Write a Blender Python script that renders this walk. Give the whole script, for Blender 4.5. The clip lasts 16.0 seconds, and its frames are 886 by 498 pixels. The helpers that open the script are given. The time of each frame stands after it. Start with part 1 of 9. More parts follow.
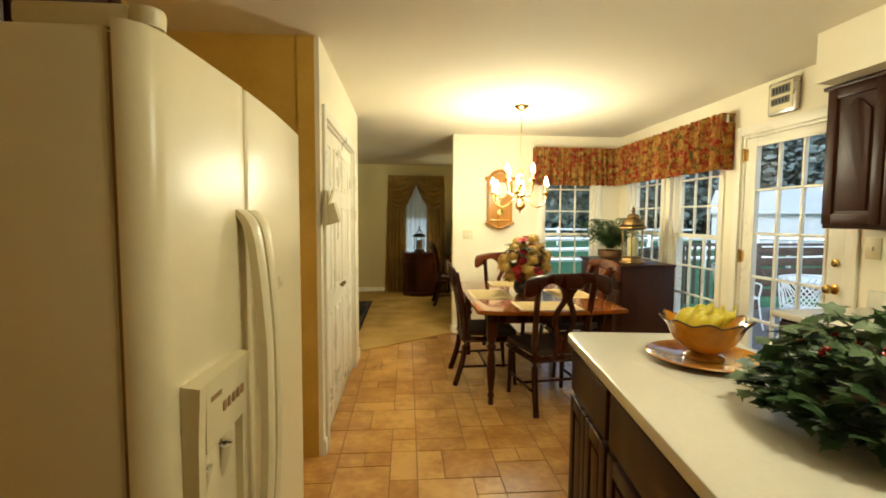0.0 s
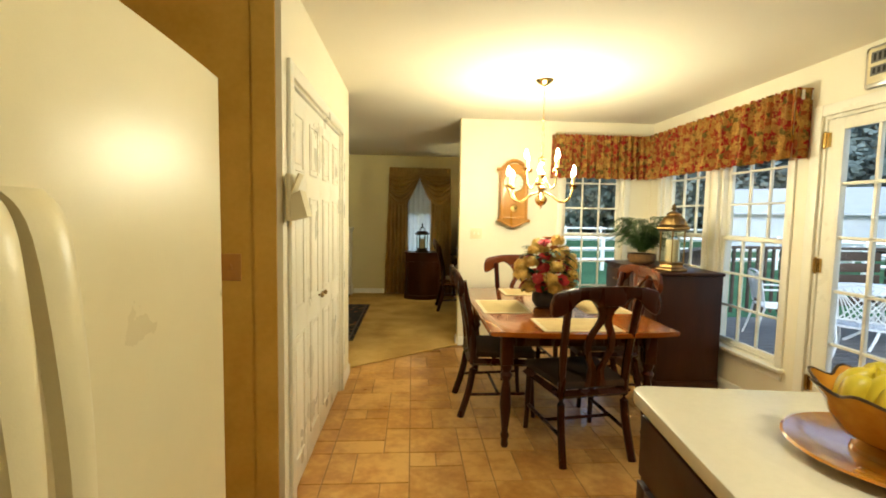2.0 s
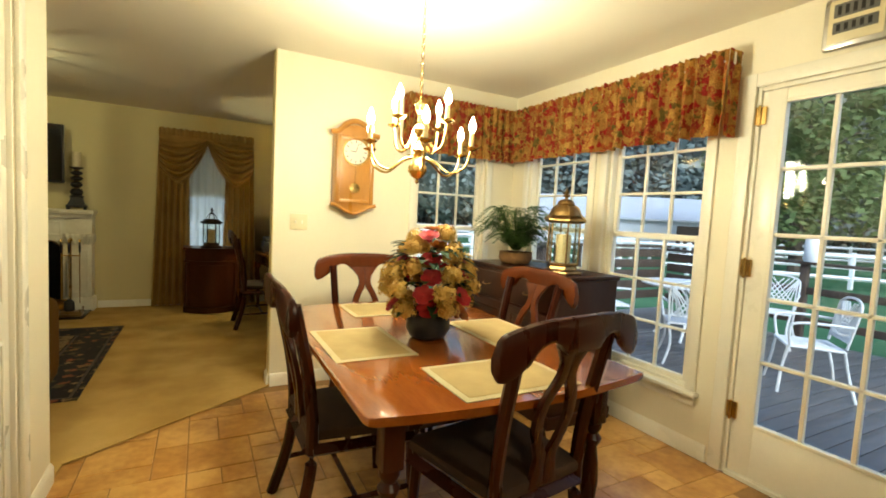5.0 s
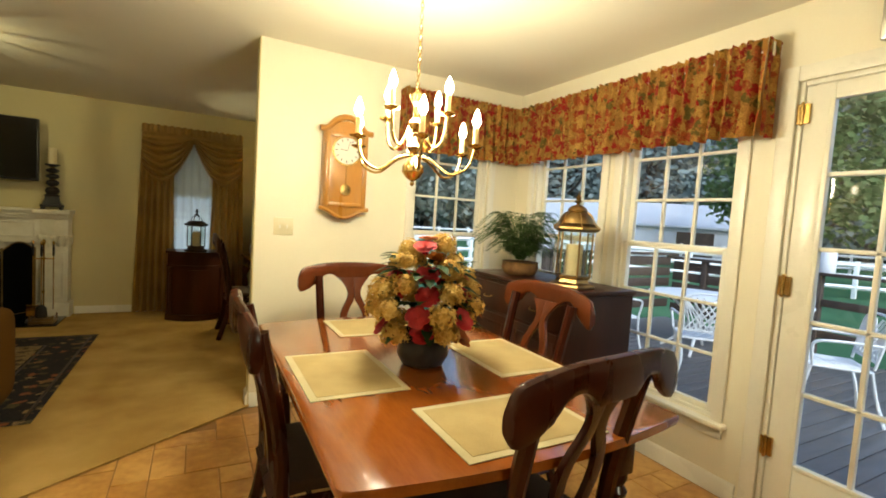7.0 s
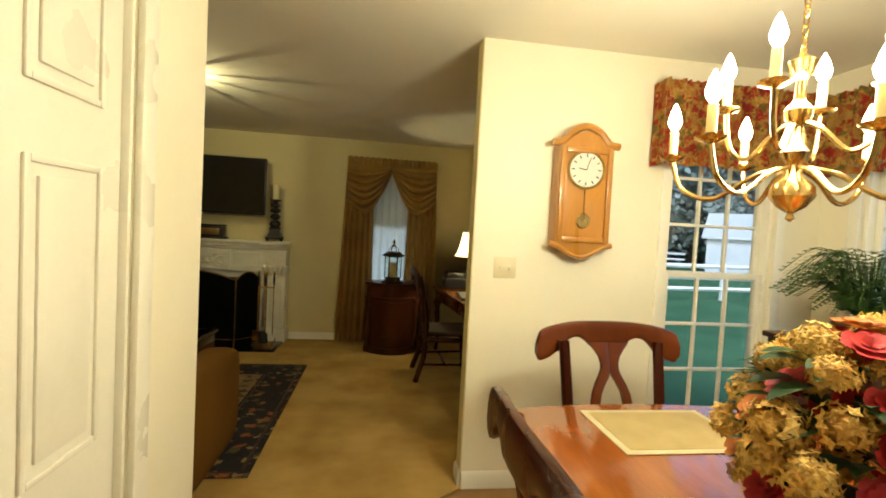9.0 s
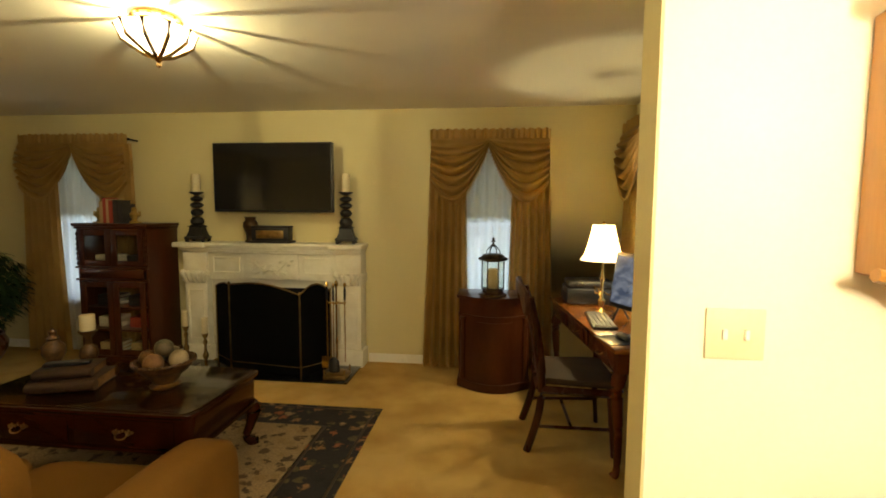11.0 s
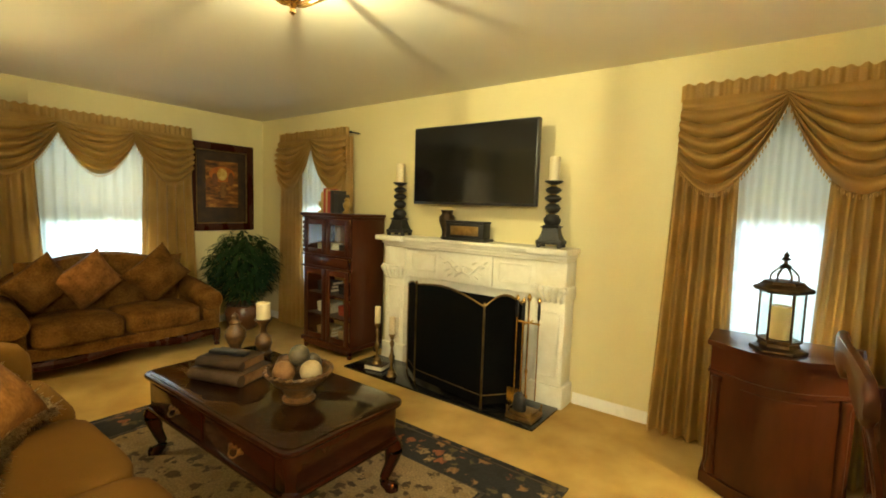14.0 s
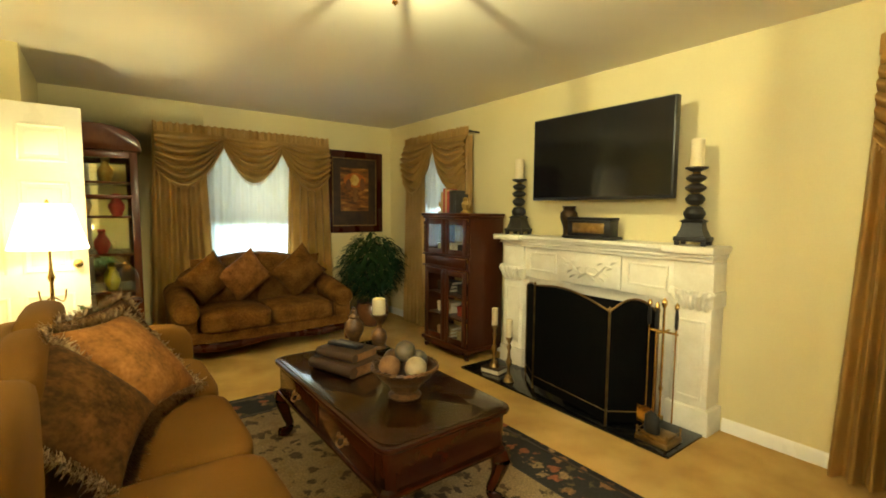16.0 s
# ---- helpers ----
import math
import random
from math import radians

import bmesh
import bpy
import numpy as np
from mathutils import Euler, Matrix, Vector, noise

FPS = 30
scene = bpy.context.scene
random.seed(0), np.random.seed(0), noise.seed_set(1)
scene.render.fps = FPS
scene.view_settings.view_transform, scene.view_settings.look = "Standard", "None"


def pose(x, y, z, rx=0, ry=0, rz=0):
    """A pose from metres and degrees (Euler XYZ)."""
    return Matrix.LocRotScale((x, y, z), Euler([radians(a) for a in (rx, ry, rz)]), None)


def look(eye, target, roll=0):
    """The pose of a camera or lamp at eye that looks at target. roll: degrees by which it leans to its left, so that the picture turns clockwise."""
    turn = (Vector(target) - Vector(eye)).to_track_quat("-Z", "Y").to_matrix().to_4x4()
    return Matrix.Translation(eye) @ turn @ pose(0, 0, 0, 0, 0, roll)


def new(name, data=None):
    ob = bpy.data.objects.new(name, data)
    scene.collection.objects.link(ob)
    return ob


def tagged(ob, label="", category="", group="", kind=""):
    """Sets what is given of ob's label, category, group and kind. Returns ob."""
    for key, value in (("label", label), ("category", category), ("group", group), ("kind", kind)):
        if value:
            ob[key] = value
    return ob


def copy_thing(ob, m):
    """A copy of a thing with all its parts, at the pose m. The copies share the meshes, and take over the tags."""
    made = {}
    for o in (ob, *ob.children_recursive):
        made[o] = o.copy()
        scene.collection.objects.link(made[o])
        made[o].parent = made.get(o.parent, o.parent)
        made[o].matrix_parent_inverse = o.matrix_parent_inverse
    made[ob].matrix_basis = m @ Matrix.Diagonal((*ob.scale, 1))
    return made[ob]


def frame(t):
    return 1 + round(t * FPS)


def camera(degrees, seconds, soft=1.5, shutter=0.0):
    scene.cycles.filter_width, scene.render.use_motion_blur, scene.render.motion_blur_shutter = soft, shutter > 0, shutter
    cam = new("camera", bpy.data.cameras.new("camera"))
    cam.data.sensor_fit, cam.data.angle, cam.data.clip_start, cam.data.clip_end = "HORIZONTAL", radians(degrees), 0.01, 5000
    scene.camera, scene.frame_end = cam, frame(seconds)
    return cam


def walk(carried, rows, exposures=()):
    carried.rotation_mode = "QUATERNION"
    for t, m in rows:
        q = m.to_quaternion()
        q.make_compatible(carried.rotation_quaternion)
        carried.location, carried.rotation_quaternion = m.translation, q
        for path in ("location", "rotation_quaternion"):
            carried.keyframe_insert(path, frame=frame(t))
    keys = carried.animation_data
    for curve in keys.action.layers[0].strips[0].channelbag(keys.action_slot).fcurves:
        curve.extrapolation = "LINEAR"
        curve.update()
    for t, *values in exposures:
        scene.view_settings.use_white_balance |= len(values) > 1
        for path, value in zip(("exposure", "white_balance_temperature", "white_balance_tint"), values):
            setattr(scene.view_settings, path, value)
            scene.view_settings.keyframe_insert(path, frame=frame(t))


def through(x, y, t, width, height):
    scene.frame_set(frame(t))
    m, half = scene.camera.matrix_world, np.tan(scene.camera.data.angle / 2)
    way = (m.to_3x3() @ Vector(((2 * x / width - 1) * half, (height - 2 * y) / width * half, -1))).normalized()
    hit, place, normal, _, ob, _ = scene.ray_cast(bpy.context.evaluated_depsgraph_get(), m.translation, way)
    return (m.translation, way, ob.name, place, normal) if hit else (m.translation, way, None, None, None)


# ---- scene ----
cam = camera(88.5, 16.0, soft=1.8)
PATH = [
    (0, (1.337, 0.504, 1.421), (1.494, 2.494, 1.287), 0.3),
    (0.5, (1.343, 0.555, 1.418), (1.49, 2.545, 1.28), 0.2),
    (1, (1.342, 0.708, 1.419), (1.476, 2.699, 1.281), 0.3),
    (1.5, (1.351, 0.925, 1.411), (1.478, 2.916, 1.268), 0.5),
    (2, (1.395, 1.189, 1.415), (1.529, 3.179, 1.267), 1.0),
    (2.5, (1.418, 1.459, 1.418), (1.608, 3.444, 1.27), 1.7),
    (3, (1.427, 1.74, 1.414), (1.734, 3.712, 1.276), 2.2),
    (3.5, (1.433, 2.008, 1.38), (1.918, 3.943, 1.238), 2.4),
    (4, (1.432, 2.231, 1.373), (2.104, 4.108, 1.215), 2.6),
    (4.5, (1.434, 2.433, 1.336), (2.283, 4.238, 1.186), 2.7),
    (4.7, (1.433, 2.5, 1.324), (2.348, 4.272, 1.176), 2.6),
    (6.8, (1.557, 2.801, 1.314), (2.545, 4.535, 1.185), 3.8),
    (7, (1.572, 2.839, 1.342), (2.522, 4.595, 1.213), 3.7),
    (7.5, (1.571, 2.979, 1.364), (2.381, 4.804, 1.25), 3.9),
    (8, (1.49, 3.194, 1.41), (2.153, 5.077, 1.291), 4.0),
    (8.5, (1.443, 3.41, 1.401), (1.926, 5.348, 1.305), 3.9),
    (9, (1.4, 3.658, 1.409), (1.675, 5.638, 1.328), 3.1),
    (9.5, (1.372, 3.938, 1.413), (1.464, 5.935, 1.33), 2.6),
    (9.7, (1.371, 4.054, 1.429), (1.409, 6.051, 1.34), 2.2),
    (11.8, (1.617, 5.471, 1.515), (1.266, 7.43, 1.318), 0.4),
    (12, (1.603, 5.543, 1.52), (1.206, 7.494, 1.329), 0.6),
    (12.5, (1.604, 5.714, 1.517), (1.017, 7.617, 1.335), 1.2),
    (13, (1.581, 5.874, 1.493), (0.791, 7.702, 1.304), 1.9),
    (13.5, (1.553, 5.96, 1.47), (0.54, 7.674, 1.279), 2.2),
    (14, (1.526, 6.016, 1.439), (0.339, 7.616, 1.261), 1.8),
    (14.5, (1.509, 6.083, 1.422), (0.158, 7.547, 1.245), 1.3),
    (15, (1.499, 6.132, 1.4), (0.023, 7.468, 1.212), 0.8),
    (15.5, (1.501, 6.177, 1.388), (-0.049, 7.427, 1.201), 0.4),
    (16, (1.508, 6.193, 1.38), (-0.084, 7.393, 1.213), 0.5),
]
walk(cam, [(t, look(eye, target, roll)) for t, eye, target, roll in PATH],
     [(0, 1.95, 6500, 3), (0.8, 2.05, 6500, 3), (4.7, 1.98, 6450, 3), (7.5, 1.82, 6500, 6), (9.7, 1.82, 6450, 4), (11.0, 2.6, 6900, 10), (12.2, 3.12, 7300, 17),
      (14.0, 3.84, 6550, 2), (16, 3.84, 6450, 1)])

# ---- light ----
world = bpy.data.worlds.new("dusk_sky")
scene.world = world
world.use_nodes = True
wn = world.node_tree.nodes
sky = wn.new("ShaderNodeTexSky")
sky.sky_type = "NISHITA"
sky.sun_disc = False
sky.sun_elevation, sky.sun_rotation = radians(38), radians(200)
world.node_tree.links.new(sky.outputs[0], wn["Background"].inputs[0])
wn["Background"].inputs[1].default_value = 0.105
sun_data = bpy.data.lights.new("sun", "SUN")
sun_data.energy, sun_data.angle, sun_data.color = 0.7, radians(15), (0.80, 0.91, 1.0)
sun = new("sun", sun_data)
sun.matrix_world = look((-10, -18, 16), (0, 0, 0))

WARM = (1.0, 0.92, 0.68)
GOLD = (1.0, 0.89, 0.50)


def lamp(name, power, radius, at, colour=WARM):
    data = bpy.data.lights.new(name, "POINT")
    data.energy, data.shadow_soft_size, data.color = power, radius, colour
    ob = new(name, data)
    ob.location = at
    return ob


lamp("chandelier_light", 23, 0.16, (2.37, 4.63, 1.77))
lamp("ceiling_light_glow", 6.2, 0.010, (-0.12, 7.17, 2.335), GOLD)
lamp("desk_lamp_glow", 3.6, 0.012, (2.33, 8.33, 1.285), GOLD)
lamp("side_lamp_glow", 1.5, 0.015, (-2.13, 5.94, 1.27), GOLD)
# assumed fill above the island, added out of view to brighten the kitchen
lamp("kitchen_fill_glow", 11.5, 0.07, (2.6, 1.5, 2.29))


def window_light(power, at, turn, width, height):
    """Daylight that enters through a curtained window."""
    data = bpy.data.lights.new("window_daylight", "AREA")
    data.shape, data.size, data.size_y, data.energy, data.color = "RECTANGLE", width, height, power, (0.82, 0.91, 1.0)
    ob = new("window_daylight", data)
    ob.matrix_world = pose(*at, 90, 0, turn)


window_light(0.45, (1.54, 9.46, 1.3), 180, 0.56, 1.45)
window_light(0.5, (-2.55, 9.46, 1.3), 180, 0.66, 1.45)
window_light(0.6, (-3.93, 7.52, 1.3), -90, 0.84, 1.45)
window_light(0.15, (2.98, 8.05, 1.3), 90, 1.35, 1.45)


# ---- materials ----
def material(name, colours, rough=0.5, metal=0.0, scale=6.0, fine=60.0, bump=0.15, amount=0.35, stretch=None,
             coat=0.0, spec=0.5, vary=0.0, sheen=0.0, through=0.0, gloss_vary=0.12, depth=0.004, placed=False):
    """Two colours mixed by a coarse and a fine noise, with fine relief."""
    m = bpy.data.materials.new(name)
    m.use_nodes = True
    nt = m.node_tree
    n, l = nt.nodes, nt.links
    b = n["Principled BSDF"]
    geo = n.new("ShaderNodeTexCoord")
    mp = n.new("ShaderNodeMapping")
    l.new(n.new("ShaderNodeNewGeometry").outputs["Position"] if placed else geo.outputs["Object"], mp.inputs[0])
    if stretch:
        mp.inputs["Scale"].default_value = stretch
    a = n.new("ShaderNodeTexNoise")
    a.inputs["Scale"].default_value, a.inputs["Detail"].default_value = scale, 5
    f = n.new("ShaderNodeTexNoise")
    f.inputs["Scale"].default_value, f.inputs["Detail"].default_value = fine, 4
    for t in (a, f):
        l.new(mp.outputs[0], t.inputs["Vector"])
    add = n.new("ShaderNodeMath")
    add.operation = "MULTIPLY_ADD"
    l.new(f.outputs[0], add.inputs[0])
    add.inputs[1].default_value = amount
    l.new(a.outputs[0], add.inputs[2])
    last = add.outputs[0]
    if vary:
        info = n.new("ShaderNodeObjectInfo")
        isl = n.new("ShaderNodeMath")
        isl.operation = "MULTIPLY_ADD"
        l.new(info.outputs["Random"], isl.inputs[0])
        isl.inputs[1].default_value = vary
        l.new(last, isl.inputs[2])
        last = isl.outputs[0]
    ramp = n.new("ShaderNodeValToRGB")
    lo, hi = 0.35 + amount * 0.4, 0.75 + amount * 0.5 + vary
    ramp.color_ramp.elements[0].position, ramp.color_ramp.elements[1].position = lo, min(hi, 1)
    ramp.color_ramp.elements[0].color, ramp.color_ramp.elements[1].color = (*colours[0], 1), (*colours[-1], 1)
    if len(colours) == 3:
        e = ramp.color_ramp.elements.new((lo + min(hi, 1)) / 2)
        e.color = (*colours[1], 1)
    l.new(last, ramp.inputs[0])
    l.new(ramp.outputs[0], b.inputs["Base Color"])
    rg = n.new("ShaderNodeMapRange")
    rg.inputs[3].default_value, rg.inputs[4].default_value = max(rough - gloss_vary, 0.02), min(rough + gloss_vary, 1)
    l.new(a.outputs[0], rg.inputs[0])
    l.new(rg.outputs[0], b.inputs["Roughness"])
    b.inputs["Metallic"].default_value = metal
    b.inputs["Specular IOR Level"].default_value = spec
    b.inputs["Coat Weight"].default_value = coat
    b.inputs["Coat Roughness"].default_value = 0.08
    b.inputs["Sheen Weight"].default_value = sheen
    if bump:
        bp = n.new("ShaderNodeBump")
        bp.inputs["Strength"].default_value, bp.inputs["Distance"].default_value = bump, depth
        l.new(f.outputs[0], bp.inputs["Height"])
        l.new(bp.outputs[0], b.inputs["Normal"])
    if through:
        tr = n.new("ShaderNodeBsdfTranslucent")
        l.new(ramp.outputs[0], tr.inputs[0])
        mix = n.new("ShaderNodeMixShader")
        mix.inputs[0].default_value = through
        l.new(b.outputs[0], mix.inputs[1])
        l.new(tr.outputs[0], mix.inputs[2])
        l.new(mix.outputs[0], n["Material Output"].inputs[0])
    return m


def glow(name, colour, power):
    m = bpy.data.materials.new(name)
    m.use_nodes = True
    b = m.node_tree.nodes["Principled BSDF"]
    b.inputs["Base Color"].default_value = (*colour, 1)
    b.inputs["Emission Color"].default_value = (*colour, 1)
    b.inputs["Emission Strength"].default_value = power
    return m


def glass(name, tint=(1, 1, 1), rough=0.0, solid=False):
    m = bpy.data.materials.new(name)
    m.use_nodes = True
    n, l = m.node_tree.nodes, m.node_tree.links
    if solid:
        b = n["Principled BSDF"]
        b.inputs["Base Color"].default_value = (*tint, 1)
        b.inputs["Transmission Weight"].default_value = 1
        b.inputs["Roughness"].default_value = rough
        return m
    clear, shine, fr, mix, power, scale = (n.new(k) for k in ("ShaderNodeBsdfTransparent", "ShaderNodeBsdfGlossy", "ShaderNodeLayerWeight", "ShaderNodeMixShader", "ShaderNodeMath", "ShaderNodeMath"))
    clear.inputs[0].default_value = (*tint, 1)
    shine.inputs["Roughness"].default_value = 0.02
    fr.inputs[0].default_value = 0.5
    power.operation, power.inputs[1].default_value = "POWER", 5
    scale.operation, scale.inputs[1].default_value, scale.inputs[2].default_value = "MULTIPLY_ADD", 0.8, 0.03
    l.new(fr.outputs["Facing"], power.inputs[0])
    l.new(power.outputs[0], scale.inputs[0])
    l.new(scale.outputs[0], mix.inputs[0])
    l.new(clear.outputs[0], mix.inputs[1])
    l.new(shine.outputs[0], mix.inputs[2])
    l.new(mix.outputs[0], n["Material Output"].inputs[0])
    return m


def sheer_cloth(name, colour, clear=0.35, soft=0.5):
    m = bpy.data.materials.new(name)
    m.use_nodes = True
    n, l = m.node_tree.nodes, m.node_tree.links
    d, tr, tp = (n.new(k) for k in ("ShaderNodeBsdfDiffuse", "ShaderNodeBsdfTranslucent", "ShaderNodeBsdfTransparent"))
    wave = n.new("ShaderNodeTexNoise")
    wave.inputs["Scale"].default_value = 240
    rp = n.new("ShaderNodeMapRange")
    rp.inputs[3].default_value, rp.inputs[4].default_value = clear - 0.1, clear + 0.1
    l.new(wave.outputs[0], rp.inputs[0])
    d.inputs[0].default_value = tr.inputs[0].default_value = (*colour, 1)
    a, b = n.new("ShaderNodeMixShader"), n.new("ShaderNodeMixShader")
    a.inputs[0].default_value = soft
    l.new(d.outputs[0], a.inputs[1])
    l.new(tr.outputs[0], a.inputs[2])
    l.new(rp.outputs[0], b.inputs[0])
    l.new(a.outputs[0], b.inputs[1])
    l.new(tp.outputs[0], b.inputs[2])
    l.new(b.outputs[0], n["Material Output"].inputs[0])
    return m


def floral(name, colours, scale, rough=0.8, bump=0.3, ground=(0.5, 0.4, 0.22), cover=0.62, stretch=None, through=0.0):
    """Blossoms and leaves of several colours scattered over a ground colour."""
    m = bpy.data.materials.new(name)
    m.use_nodes = True
    n, l = m.node_tree.nodes, m.node_tree.links
    b = n["Principled BSDF"]
    tc = n.new("ShaderNodeTexCoord")
    mp = n.new("ShaderNodeMapping")
    if stretch:
        mp.inputs["Scale"].default_value = stretch
    l.new(tc.outputs["Object"], mp.inputs[0])
    warp = n.new("ShaderNodeTexNoise")
    warp.inputs["Scale"].default_value, warp.inputs["Detail"].default_value = scale * 1.5, 4
    l.new(mp.outputs[0], warp.inputs["Vector"])
    mixv = n.new("ShaderNodeMix")
    mixv.data_type = "VECTOR"
    mixv.inputs["Factor"].default_value = 0.09
    l.new(mp.outputs[0], mixv.inputs["A"])
    l.new(warp.outputs["Color"], mixv.inputs["B"])
    v = n.new("ShaderNodeTexVoronoi")
    v.inputs["Scale"].default_value = scale
    l.new(mixv.outputs["Result"], v.inputs["Vector"])
    sep = n.new("ShaderNodeSeparateColor")
    l.new(v.outputs["Color"], sep.inputs[0])
    ramp = n.new("ShaderNodeValToRGB")
    ramp.color_ramp.interpolation = "CONSTANT"
    els = ramp.color_ramp.elements
    while len(els) < len(colours):
        els.new(0.5)
    for k, c in enumerate(colours):
        els[k].position, els[k].color = k / len(colours), (*c, 1)
    l.new(sep.outputs[0], ramp.inputs[0])
    edge = n.new("ShaderNodeMapRange")
    edge.inputs[1].default_value, edge.inputs[2].default_value = cover - 0.12, cover + 0.06
    l.new(v.outputs["Distance"], edge.inputs[0])
    mx = n.new("ShaderNodeMix")
    mx.data_type = "RGBA"
    l.new(edge.outputs[0], mx.inputs["Factor"])
    l.new(ramp.outputs[0], mx.inputs["A"])
    mx.inputs["B"].default_value = (*ground, 1)
    fine = n.new("ShaderNodeTexNoise")
    fine.inputs["Scale"].default_value, fine.inputs["Detail"].default_value = scale * 6, 5
    l.new(mp.outputs[0], fine.inputs["Vector"])
    ov = n.new("ShaderNodeMix")
    ov.data_type, ov.blend_type = "RGBA", "OVERLAY"
    ov.inputs["Factor"].default_value = 0.8
    l.new(mx.outputs["Result"], ov.inputs["A"])
    l.new(fine.outputs[0], ov.inputs["B"])
    l.new(ov.outputs["Result"], b.inputs["Base Color"])
    b.inputs["Roughness"].default_value = rough
    bp = n.new("ShaderNodeBump")
    bp.inputs["Strength"].default_value, bp.inputs["Distance"].default_value = bump, 0.003
    l.new(fine.outputs[0], bp.inputs["Height"])
    l.new(bp.outputs[0], b.inputs["Normal"])
    if through:
        tr = n.new("ShaderNodeBsdfTranslucent")
        l.new(ov.outputs["Result"], tr.inputs[0])
        mix = n.new("ShaderNodeMixShader")
        mix.inputs[0].default_value = through
        l.new(b.outputs[0], mix.inputs[1])
        l.new(tr.outputs[0], mix.inputs[2])
        l.new(mix.outputs[0], n["Material Output"].inputs[0])
    return m


